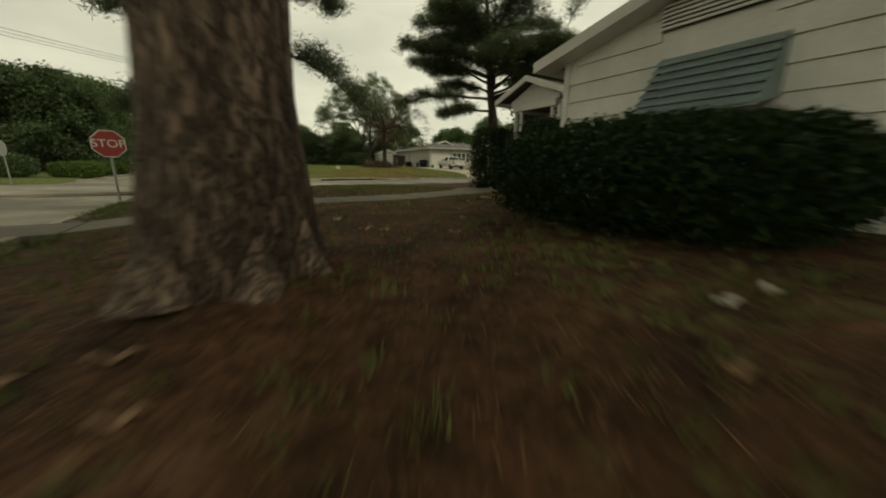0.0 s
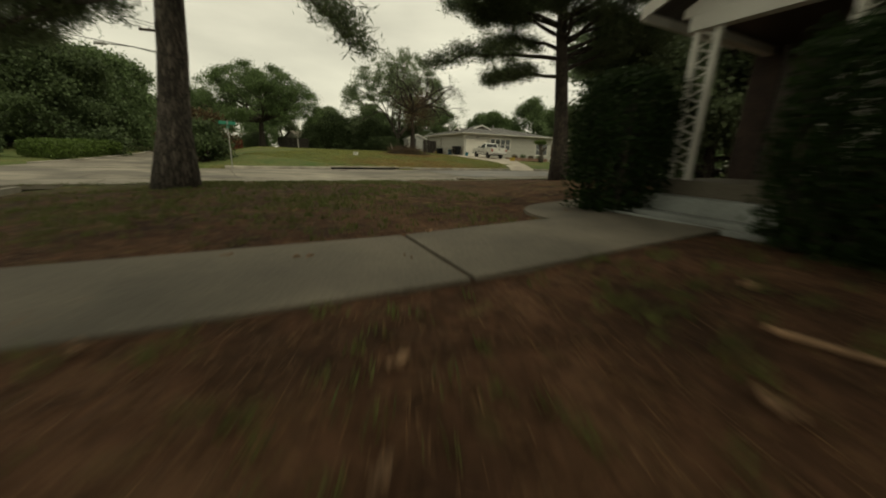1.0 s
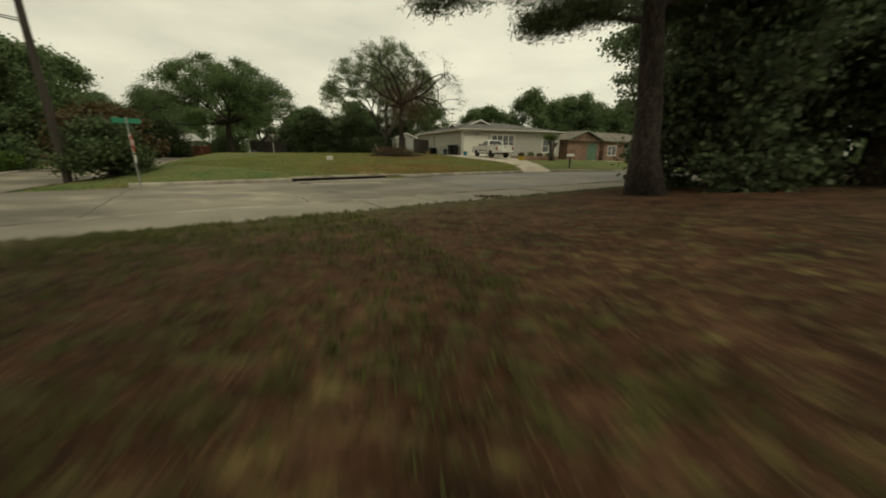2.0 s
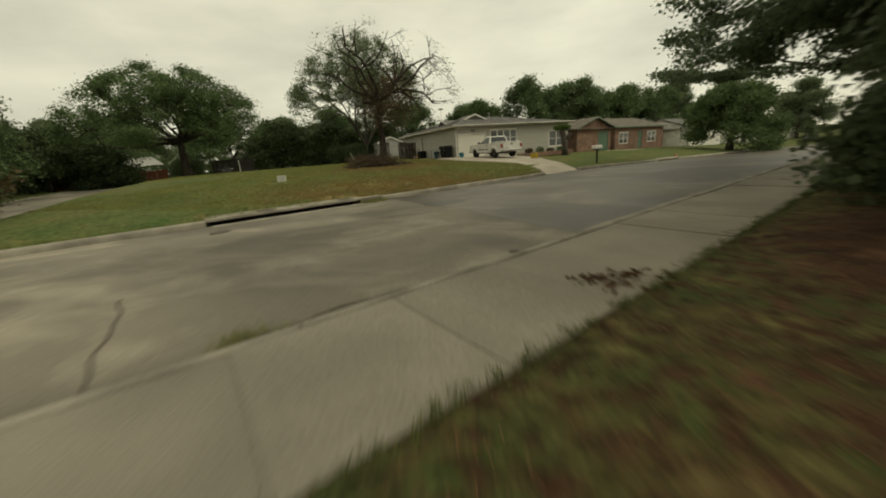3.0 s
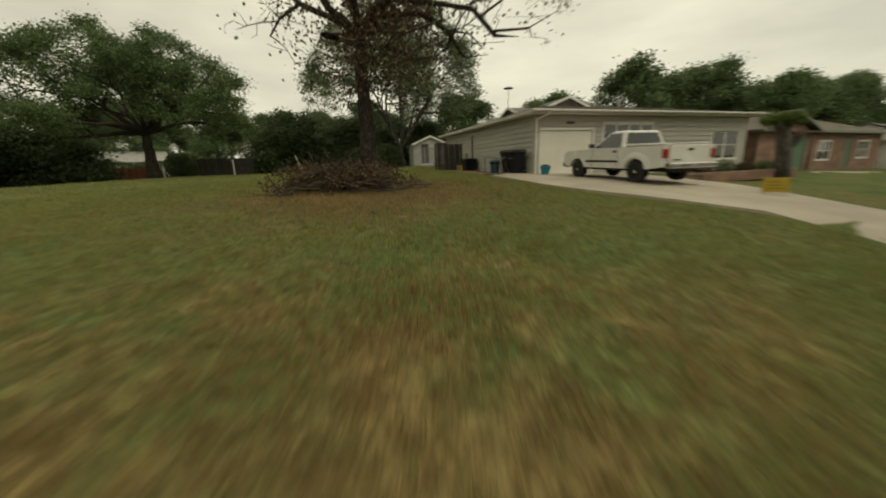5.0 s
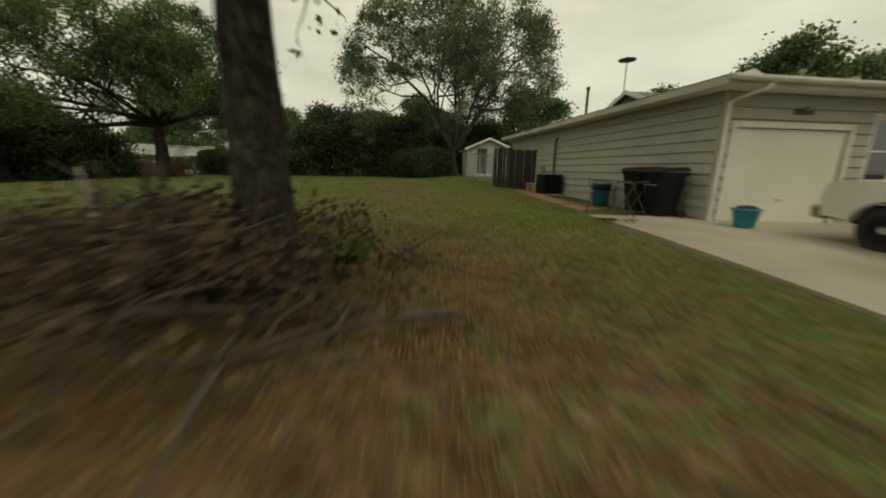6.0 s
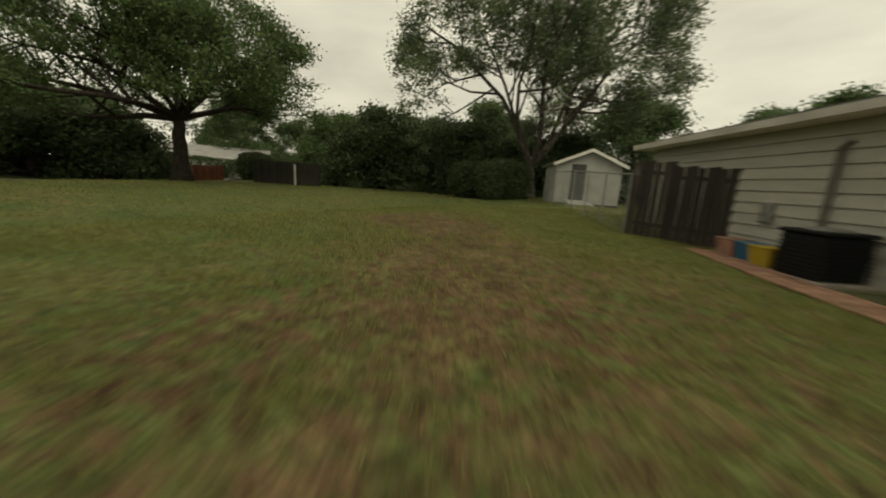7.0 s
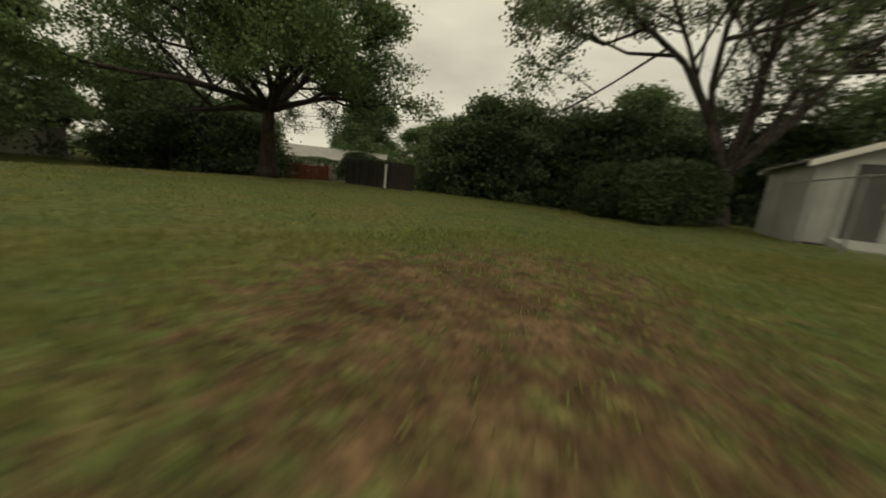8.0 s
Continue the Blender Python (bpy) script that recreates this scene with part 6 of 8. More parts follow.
def shed():
    base = land(-13.0, 66.2) + 0.02
    S = thing("garden_shed", pose(-13.58, 65.58, base, 0, 0, 26), "small pale grey gabled garden shed with a metal door", "shed")
    w, d, h = 3.3, 3.1, 2.05
    ap = 2.72
    vs = [(0, 0, -0.1), (w, 0, -0.1), (w, 0, h), (w / 2, 0, ap), (0, 0, h)]
    for nm, yy in (("front_wall", 0.0), ("back_wall", d - 0.08)):
        s = Shape().add([(x, yy, z) for x, y, z in vs] + [(x, yy + 0.08, z) for x, y, z in vs], [(0, 1, 2, 3, 4), (9, 8, 7, 6, 5), (0, 5, 6, 1), (1, 6, 7, 2), (2, 7, 8, 3), (3, 8, 9, 4), (4, 9, 5, 0)])
        part(nm, s, SHED_GREY, S)
    for nm, xx in (("side_wall", 0.0), ("side_wall", w - 0.08)):
        part(nm, Shape().box(xx, 0.08, -0.1, xx + 0.08, d - 0.08, h), SHED_GREY, S)
    for k in range(13):
        part("batten", Shape().box(0.03 + k * 0.25, -0.012, 0.0, 0.055 + k * 0.25, 0.0, h + min(k * 0.25, w - k * 0.25) * 0.32), SHED_GREY, S)
    gable_roof(S, 0, w, 0, d, h + 0.02, ap + 0.05, SHINGLE, 0.22)
    dr = part("door", Shape().box(0.75, -0.03, 0.18, 1.5, -0.014, 2.05, 0.004), METAL_DOOR, S, "dark dull metal door")
    fr = Shape().box(0.65, -0.045, 0.15, 0.75, -0.005, 2.15).box(1.5, -0.045, 0.15, 1.6, -0.005, 2.15).box(0.75, -0.045, 2.05, 1.5, -0.005, 2.15)
    part("door_frame", fr, SHED_GREY, S)
    part("door_handle", Shape().box(1.40, -0.06, 1.0, 1.44, -0.03, 1.15, 0.005), METAL, dr)
    part("ramp", Shape().add([(0.6, -0.02, 0.2), (1.65, -0.02, 0.2), (1.8, -1.1, 0.02), (0.6, -1.1, 0.02), (0.6, -0.02, -0.05), (1.65, -0.02, -0.05), (1.8, -1.1, -0.05), (0.6, -1.1, -0.05)],
                             [(0, 1, 2, 3), (7, 6, 5, 4), (0, 4, 5, 1), (1, 5, 6, 2), (2, 6, 7, 3), (3, 7, 4, 0)]), SHED_GREY, S, "pale wooden ramp")
    # Thin black strip along the foot of the front wall.
    part("foot_strip", Shape().box(0.0, -0.02, -0.12, w, 0.0, 0.02), DARK, S)
    return S


shed()


def picket_fence(name, label, x0, y0, x1, y1, h, mat, wpick=0.14, gate=None, base=None):
    F = thing(name, pose(x0, y0, 0, 0, 0, math.degrees(math.atan2(y1 - y0, x1 - x0))), label, "fence")
    L = math.hypot(x1 - x0, y1 - y0)
    n = max(2, int(L / wpick))
    shapes = [Shape().box(0.004, -0.012, 0, wpick - 0.006, 0.012, h * (1 + 0.012 * (k - 1)), 0.003).mesh("picket", mat) for k in range(3)]
    for i in range(n):
        f = (i + 0.5) / n
        x, y = x0 + (x1 - x0) * f, y0 + (y1 - y0) * f
        ob = new("picket", shapes[(i * 7) % 3])
        ob.parent = F
        ob.matrix_local = pose(i * L / n, 0.012 * ((i * 5) % 3 - 1) * 0.3, land(x, y) + 0.02, 0, 0.4 * math.sin(i * 1.9))
    for k in range(int(L / 2.3) + 2):
        s = min(L, k * L / max(1, int(L / 2.3) + 1))
        f = s / L
        x, y = x0 + (x1 - x0) * f, y0 + (y1 - y0) * f
        part("post", Shape().box(s - 0.045, 0.012, land(x, y) - 0.1, s + 0.045, 0.1, land(x, y) + h - 0.05, 0.008), mat, F)
    for zz in (0.3, h - 0.3):
        part("rail", Shape().add([(0, 0.012, land(x0, y0) + zz), (L, 0.012, land(x1, y1) + zz), (L, 0.012, land(x1, y1) + zz + 0.09), (0, 0.012, land(x0, y0) + zz + 0.09), (0, 0.05, land(x0, y0) + zz), (L, 0.05, land(x1, y1) + zz), (L, 0.05, land(x1, y1) + zz + 0.09), (0, 0.05, land(x0, y0) + zz + 0.09)],
                                 [(0, 1, 2, 3), (7, 6, 5, 4), (0, 4, 5, 1), (1, 5, 6, 2), (2, 6, 7, 3), (3, 7, 4, 0)]), mat, F)
    return F


picket_fence("wooden_fence", "weathered dark board fence beside the house", -9.30, 57.05, -8.42, 56.95, 1.9, WOOD_OLD)
picket_fence("wooden_gate", "dark weathered board gate against the house wall", -8.40, 56.95, -7.02, 56.68, 1.82, WOOD_OLD)
RED_WOOD = material("red_stained_fence", (0.22, 0.07, 0.04), 0.85, 2.0, 0.3, 0.2, obj=0.2, streak=(6, 6, 0.8))
picket_fence("red_fence", "rust-red stained board fence across the side street", -52.0, 52.5, -43.5, 63.5, 1.6, RED_WOOD, 0.2)
DARK_WOOD = material("dark_fence_wood", (0.035, 0.03, 0.025), 0.9, 2.0, 0.4, 0.2, obj=0.3, streak=(6, 6, 0.8))
picket_fence("dark_fence", "dark board fence at the back of the lawn", -35.6, 62.0, -31.6, 64.9, 1.7, DARK_WOOD, 0.22)
solid("white_post", Shape().box(-0.06, -0.06, -0.1, 0.06, 0.06, 1.5, 0.01).box(-0.075, -0.075, 1.5, 0.075, 0.075, 1.56, 0.01), TRIM, "white painted post at the end of the dark fence", "post", m=pose(-32.9, 63.6, land(-32.9, 63.6)))


def chain_fence():
    x0, y0, x1, y1 = -9.38, 57.1, -14.2, 66.4
    L = math.hypot(x1 - x0, y1 - y0)
    F = thing("chain_link_fence", pose(0, 0, 0), "low galvanised chain-link fence running to the shed", "fence")
    P = lambda s, z: (x0 + (x1 - x0) * s / L, y0 + (y1 - y0) * s / L, land(x0 + (x1 - x0) * s / L, y0 + (y1 - y0) * s / L) + z)
    n = 6
    for i in range(n + 1):
        s = L * i / n
        part("post", Shape().tube([P(s, -0.05), P(s, 1.62)], 0.026, 8), METAL, F)
    part("top_rail", Shape().tube([P(L * i / n, 1.58) for i in range(n + 1)], 0.019, 8), METAL, F)
    net = Shape()
    step = 0.11
    k = int(L / step)
    for i in range(-18, k):
        for sg in (0, 1):
            a, b = i * step, i * step + 1.5
            za, zb = (0.05, 1.55) if sg == 0 else (1.55, 0.05)
            if a < 0:
                za, a = za + (zb - za) * (0 - a) / 1.5, 0
            if b > L:
                zb, b = za + (zb - za) * (L - a) / (b - a), L
            p, q = P(a, za), P(b, zb)
            net.add([(p[0] - 0.0012, p[1], p[2]), (p[0] + 0.0012, p[1] + 0.001, p[2]), (q[0] + 0.0012, q[1] + 0.001, q[2]), (q[0] - 0.0012, q[1], q[2])], [(0, 1, 2, 3)])
    tagged(part("wire_mesh", net, METAL, F), kind="stuff")
    return F


chain_fence()

# ---- things along the side wall ----
BIN_BLACK = material("black_bin_plastic", (0.009, 0.010, 0.011), 0.6, 3.0, 0.3, 0.03, spec=0.2)
BIN_BLUE = material("blue_bin_plastic", (0.025, 0.12, 0.22), 0.45, 3.0, 0.2, 0.03)
TEAL = material("teal_bucket_plastic", (0.02, 0.23, 0.33), 0.4, 3.0, 0.15, 0.02)
RUBBER = plain("black_rubber", (0.015, 0.015, 0.015), 0.8)


def wheelie_bin(x, y, ang, mat, label, h=1.05):
    B = thing("wheelie_bin", pose(x, y, land(x, y) + 0.03, 0, 0, ang), label, "bin", "bins by the wall")
    s = Shape()
    rings = []
    for z, a, b in ((0.06, 0.22, 0.24), (0.5, 0.26, 0.29), (h - 0.12, 0.30, 0.335), (h - 0.1, 0.325, 0.36), (h - 0.04, 0.325, 0.36)):
        c = 0.05
        rings.append([(-a + c, -b, z), (a - c, -b, z), (a, -b + c, z), (a, b - c, z), (a - c, b, z), (-a + c, b, z), (-a, b - c, z), (-a, -b + c, z)])
    vs = [p for r in rings for p in r]
    fs = [(i * 8 + k, i * 8 + (k + 1) % 8, (i + 1) * 8 + (k + 1) % 8, (i + 1) * 8 + k) for i in range(len(rings) - 1) for k in range(8)]
    fs += [tuple(range(7, -1, -1)), tuple((len(rings) - 1) * 8 + k for k in range(8))]
    part("body", s.add(vs, fs), mat, B)
    lid = part("lid", Shape().add([(-0.34, -0.4, h - 0.04), (0.34, -0.4, h - 0.04), (0.34, 0.36, h - 0.02), (-0.34, 0.36, h - 0.02), (-0.27, -0.3, h + 0.05), (0.27, -0.3, h + 0.05), (0.29, 0.3, h + 0.07), (-0.29, 0.3, h + 0.07)],
                                  [(3, 2, 1, 0), (4, 5, 6, 7), (0, 1, 5, 4), (1, 2, 6, 5), (2, 3, 7, 6), (3, 0, 4, 7)]), mat, B)
    part("handle", Shape().tube([(-0.26, 0.4, h - 0.06), (0.26, 0.4, h - 0.06)], 0.018, 6), mat, lid)
    part("bar", Shape().tube([(-0.2, -0.345, h - 0.32), (0.2, -0.345, h - 0.32)], 0.014, 6), METAL, B, "thin metal lifting bar")
    for sg in (-1, 1):
        part("wheel", Shape().tube([(sg * 0.24, 0.3, 0.1), (sg * 0.31, 0.3, 0.1)], 0.1, 14), RUBBER, B)
    return B


def by_wall(b, out):
    """World place beside the grey house's long wall: b back along it, out from it."""
    return -2.59 - 0.508 * b - 0.862 * out, 48.85 + 0.862 * b - 0.508 * out


for b, mat, label in ((0.62, BIN_BLACK, "black wheeled bin standing against the house wall"), (1.33, BIN_BLACK, "black wheeled bin with a dented lid by the wall")):
    x, y = by_wall(b, 0.55)
    wheelie_bin(x, y, 30.5 - 90 + 6 * math.sin(b * 5), mat, label)
x, y = by_wall(3.1, 0.46)
TUB_LID = material("pale_blue_plastic", (0.12, 0.24, 0.27), 0.5, 3.0, 0.15, 0.03)
rb = thing("recycling_tub", pose(x, y, land(x, y) + 0.02), "round blue plastic tub with a pale lid", "bin")
part("body", Shape().turned([(0.24, 0.0), (0.27, 0.02), (0.31, 0.62), (0.33, 0.66), (0.33, 0.7)], 20), BIN_BLUE, rb, soft=True)
part("band", Shape().turned([(0.318, 0.50), (0.335, 0.51), (0.342, 0.66), (0.325, 0.67)], 20), BIN_BLACK, rb, "dark band under the lid", soft=True)
part("lid", Shape().turned([(0.34, 0.68), (0.35, 0.72), (0.28, 0.78), (0.05, 0.8)], 20), TUB_LID, rb, "pale blue lid", soft=True)

rb.scale = (0.82, 0.82, 0.88)


def ac_unit():
    x, y = by_wall(6.6, 0.52)
    U = thing("air_conditioner", pose(x, y, land(x, y), 0, 0, 30.5), "dark square outdoor air conditioning unit on a pad", "air conditioner")
    part("pad", Shape().box(-0.5, -0.5, -0.05, 0.5, 0.5, 0.06, 0.01), KERB, U)
    part("casing", Shape().box(-0.36, -0.36, 0.06, 0.36, 0.36, 0.74, 0.03), BIN_BLACK, U)
    for k in range(9):
        z = 0.12 + 0.065 * k
        fins = Shape().box(-0.375, -0.34, z, -0.36, 0.34, z + 0.03).box(-0.34, -0.375, z, 0.34, -0.36, z + 0.03)
        part("fin", fins, BIN_BLACK, U)
    part("top_cap", Shape().box(-0.4, -0.4, 0.74, 0.4, 0.4, 0.8, 0.02), BIN_BLACK, U)
    part("fan_guard", Shape().turned([(0.28, 0.8), (0.28, 0.83), (0.2, 0.845), (0.05, 0.85)], 20), METAL, U)
    return U


ac_unit()
x, y = -2.1, 48.2
bk = thing("planter_bucket", pose(x, y, land(x, y) + 0.074), "turquoise plastic bucket of soil before the garage", "bucket")
part("pail", Shape().turned([(0.15, 0.0), (0.16, 0.01), (0.22, 0.32), (0.245, 0.33), (0.245, 0.36), (0.2, 0.36)], 20), TEAL, bk, soft=True)
SOIL = material("dark_soil", (0.04, 0.028, 0.02), 0.95, 8, 0.4, 0.5)
part("soil", Shape().turned([(0.2, 0.34), (0.15, 0.40), (0.06, 0.42)], 14), SOIL, bk, "mound of dark soil")


def folding_stand(x, y, ang):
    S = thing("folding_stand", pose(x, y, land(x, y) + 0.02, 0, 0, ang), "thin dark metal folding stand beside the bins", "stand", "stands by the wall")
    for sx in (-0.25, 0.25):
        part("leg", Shape().tube([(sx, -0.25, 0), (sx, 0.2, 0.8)], 0.012, 6), IRON, S)
        part("leg", Shape().tube([(sx, 0.25, 0), (sx, -0.2, 0.8)], 0.012, 6), IRON, S)
    for yy in (-0.2, 0.2):
        part("rail", Shape().tube([(-0.25, yy, 0.8), (0.25, yy, 0.8)], 0.012, 6), IRON, S)
    return S


folding_stand(-4.62, 49.0, 20)
folding_stand(-4.0, 48.75, 55)
for (b, out), col, nm, lab in (((8.3, 0.5), PAVER, "toy_wagon", "faded red plastic toy wagon by the fence"), ((7.75, 0.55), BIN_BLUE, "toy_crate", "small blue plastic crate beside the unit"), ((7.35, 0.62), None, "toy_bucket", "small yellow plastic tub beside the unit")):
    x, y = by_wall(b, out)
    if col is None:
        col = material("yellow_plastic", (0.40, 0.29, 0.03), 0.5, 3.0, 0.15, 0.02)
        YELLOW = col
    t = thing(nm, pose(x, y, land(x, y) + 0.015, 0, 0, 35), lab, "toy")
    part("body", Shape().add([(-0.17, -0.17, 0), (0.17, -0.17, 0), (0.17, 0.17, 0), (-0.17, 0.17, 0), (-0.22, -0.22, 0.36), (0.22, -0.22, 0.36), (0.22, 0.22, 0.36), (-0.22, 0.22, 0.36)],
                              [(3, 2, 1, 0), (4, 5, 6, 7), (0, 1, 5, 4), (1, 2, 6, 5), (2, 3, 7, 6), (3, 0, 4, 7)]), col, t)
    part("rim", Shape().box(-0.235, -0.235, 0.34, 0.235, 0.235, 0.38, 0.01), col, t)

# ---- the pickup ----
PAINT = material("white_car_paint", (0.66, 0.65, 0.60), 0.25, 2.0, 0.04, 0.0, spec=0.6)
CHROME = plain("chrome", (0.6, 0.6, 0.58), 0.18, 1.0)
ALLOY = plain("pale_alloy_wheel", (0.46, 0.46, 0.44), 0.35, 0.4)
RED_LENS = plain("red_lamp_lens", (0.28, 0.02, 0.015), 0.2)
CLEAR_LENS = plain("clear_lamp_lens", (0.5, 0.5, 0.48), 0.15)
CAR_GLASS = glass_material("tinted_car_glass", (0.02, 0.024, 0.024))


def wheel(root, x, y, r=0.37, wd=0.24):
    W = new("wheel", Shape().turned([(r * 0.62, -wd / 2), (r * 0.93, -wd / 2), (r, -wd / 2 + 0.04), (r, wd / 2 - 0.04), (r * 0.93, wd / 2), (r * 0.62, wd / 2), (r * 0.62, -wd / 2)], 28).mesh("tyre", RUBBER))
    W.parent = root
    W.matrix_local = pose(x, y, r, 90 if y > 0 else -90)
    part("rim", Shape().turned([(r * 0.63, -wd / 2 + 0.02), (r * 0.6, -wd / 2 + 0.03), (r * 0.56, -wd * 0.25), (r * 0.2, -wd * 0.3), (0.03, -wd * 0.36)], 28), ALLOY, W)
    for k in range(5):
        a = 72 * k
        s = Shape().box(0.06, -0.045, -wd / 2 + 0.005, r * 0.6, 0.045, -wd / 2 + 0.06, 0.01, pose(0, 0, 0, 0, 0, a))
        part("spoke", s, ALLOY, W)
    part("hub_cap", Shape().turned([(0.07, -wd / 2 + 0.03), (0.06, -wd / 2 - 0.005), (0.02, -wd / 2 - 0.012)], 14), CHROME, W)
    return W


def arch(cx, r, n=10, z0=0.42):
    """Points of a wheel opening from back to front."""
    a0 = math.asin(min(1, max(-1, (z0 - 0.37) / r)))
    return [(cx - r * math.cos(a0 + (math.pi - 2 * a0) * k / n), 0.37 + r * math.sin(a0 + (math.pi - 2 * a0) * k / n)) for k in range(n + 1)]


def pickup():
    x, y = 0.55, 46.0
    T = thing("pickup_truck", pose(x, y, land(x, y) + 0.07, 0, -1.5, 118), "white regular-cab pickup truck parked on the driveway", "truck")
    f, r = 1.51, -1.51
    low = 0.46
    side = [(-2.55, 0.62), (-2.55, 0.55), (r - 0.46, low)] + arch(r, 0.45, z0=low)[0:] + [(r + 0.46, low), (f - 0.46, low)] + arch(f, 0.45, z0=low) + [(f + 0.46, low), (2.34, 0.5), (2.42, 0.75), (2.38, 1.02), (2.2, 1.10), (0.75, 1.17), (-0.82, 1.19), (-0.84, 1.20), (-2.56, 1.22)]
    for sg, nm in ((1, "left"), (-1, "right")):
        y0, y1 = (0.82, 0.97) if sg > 0 else (-0.97, -0.82)
        part("side_panel", Shape().prism(side, y0, y1), PAINT, T)
        for cx in (f, r):
            pts = [(px, sg * 0.975, pz) for px, pz in arch(cx, 0.465, 12, low)]
            part("fender_lip", Shape().tube(pts, 0.03, 6), PAINT, T)
        # bulged rear fender of the step-side bed
        vs, fs = [], []
        prof = arch(r, 0.46, 12, low)
        outer = [(r + (px - r) * 1.5, 0.37 + (pz - 0.37) * 1.42) for px, pz in prof]
        for (a, b), (c, d) in zip(prof, outer):
            vs += [(a, sg * 1.02, b), ((a + c) / 2, sg * 1.03, (b + d) / 2), (c, sg * 0.965, d)]
        for k in range(len(prof) - 1):
            fs += [(k * 3, k * 3 + 1, k * 3 + 4, k * 3 + 3), (k * 3 + 1, k * 3 + 2, k * 3 + 5, k * 3 + 4)]
        part("rear_fender", Shape().add(vs, fs), PAINT, T, soft=True)
        part("moulding", Shape().box(-0.72, sg * 0.97 - 0.012, 0.66, 1.0, sg * 0.97 + 0.012, 0.74, 0.006), RUBBER, T, "black side moulding strip")
        dr = part("door_seam", Shape().box(-0.70, sg * 0.971 - 0.004, 0.5, -0.69, sg * 0.971 + 0.004, 1.17).box(0.62, sg * 0.971 - 0.004, 0.5, 0.63, sg * 0.971 + 0.004, 1.15), DARK, T)
        part("door_handle", Shape().box(-0.62, sg * 0.985 - 0.015, 1.02, -0.46, sg * 0.985 + 0.015, 1.09, 0.01), RUBBER, T)
        mir = part("mirror", Shape().box(0.5, min(sg * 0.96, sg * 1.2), 1.2, 0.6, max(sg * 0.96, sg * 1.2), 1.36, 0.03), RUBBER, T)
        part("headlamp", Shape().box(2.28, min(sg * 0.6, sg * 0.94), 0.82, 2.415, max(sg * 0.6, sg * 0.94), 1.0, 0.02), CLEAR_LENS, T)
        part("tail_lamp", Shape().box(-2.60, min(sg * 0.80, sg * 0.985), 0.82, -2.5, max(sg * 0.80, sg * 0.985), 1.1, 0.02), RED_LENS, T)
        part("sill", Shape().box(-0.95, min(sg * 0.78, sg * 0.93), 0.38, 1.02, max(sg * 0.78, sg * 0.93), 0.48, 0.02), RUBBER, T)
    hood = Shape().add([(2.33, -0.82, 1.03), (2.33, 0.82, 1.03), (0.7, 0.82, 1.16), (0.7, -0.82, 1.16), (2.2, -0.5, 1.12), (2.2, 0.5, 1.12), (0.75, 0.55, 1.23), (0.75, -0.55, 1.23)],
                       [(4, 5, 6, 7), (0, 1, 5, 4), (1, 2, 6, 5), (2, 3, 7, 6), (3, 0, 4, 7)])
    part("hood", hood, PAINT, T)
    part("grille", Shape().box(2.3, -0.6, 0.68, 2.42, 0.6, 1.02, 0.02), DARK, T)
    part("grille_bar", Shape().box(2.40, -0.62, 0.82, 2.44, 0.62, 0.9, 0.01), CHROME, T)
    part("front_bumper", Shape().box(2.3, -0.96, 0.42, 2.55, 0.96, 0.66, 0.05), CHROME, T)
    part("rear_bumper", Shape().box(-2.82, -0.92, 0.5, -2.58, 0.92, 0.68, 0.04), CHROME, T)
    part("tailgate", Shape().box(-2.6, -0.79, 0.66, -2.52, 0.79, 1.22, 0.015), PAINT, T)
    part("tailgate_latch", Shape().box(-2.62, -0.1, 1.04, -2.6, 0.1, 1.12, 0.008), RUBBER, T)
    part("badge", Shape().box(-2.615, 0.35, 0.74, -2.602, 0.65, 0.78), IRON, T)
    part("bed_floor", Shape().box(-2.52, -0.82, 0.72, -0.86, 0.82, 0.78), RUBBER, T)
    part("bed_front", Shape().box(-0.92, -0.82, 0.78, -0.86, 0.82, 1.2), PAINT, T)
    part("underbody", Shape().box(-2.4, -0.55, 0.36, 2.2, 0.55, 0.62), RUBBER, T)
    part("cab_floor", Shape().box(-0.84, -0.82, 0.5, 0.75, 0.82, 1.14), PAINT, T)
    for yy in (-0.85, 0.85):
        part("bed_rail", Shape().tube([(-0.95, yy, 1.27), (-2.45, yy, 1.27)], 0.025, 8), TRIM, T)
    part("rack_bar", Shape().tube([(-1.05, -0.85, 1.27), (-1.05, 0.85, 1.27)], 0.03, 8), TRIM, T)
    # cab
    b0, b1, t0, t1, zb, zt = 0.74, -0.86, -0.02, -0.68, 1.15, 1.76
    wb, wt = 0.93, 0.74
    vs = [(b0, -wb, zb), (b0, wb, zb), (b1, wb, zb), (b1, -wb, zb), (t0, -wt, zt - 0.03), (t0, wt, zt - 0.03), (t1, wt, zt - 0.02), (t1, -wt, zt - 0.02), (t0 - 0.12, -wt * 0.85, zt + 0.02), (t0 - 0.12, wt * 0.85, zt + 0.02), (t1 + 0.1, wt * 0.85, zt + 0.03), (t1 + 0.1, -wt * 0.85, zt + 0.03)]
    cab = part("cab", Shape().add(vs, [(0, 1, 5, 4), (1, 2, 6, 5), (2, 3, 7, 6), (3, 0, 4, 7), (4, 5, 9, 8), (5, 6, 10, 9), (6, 7, 11, 10), (7, 4, 8, 11), (8, 9, 10, 11)]), PAINT, T)

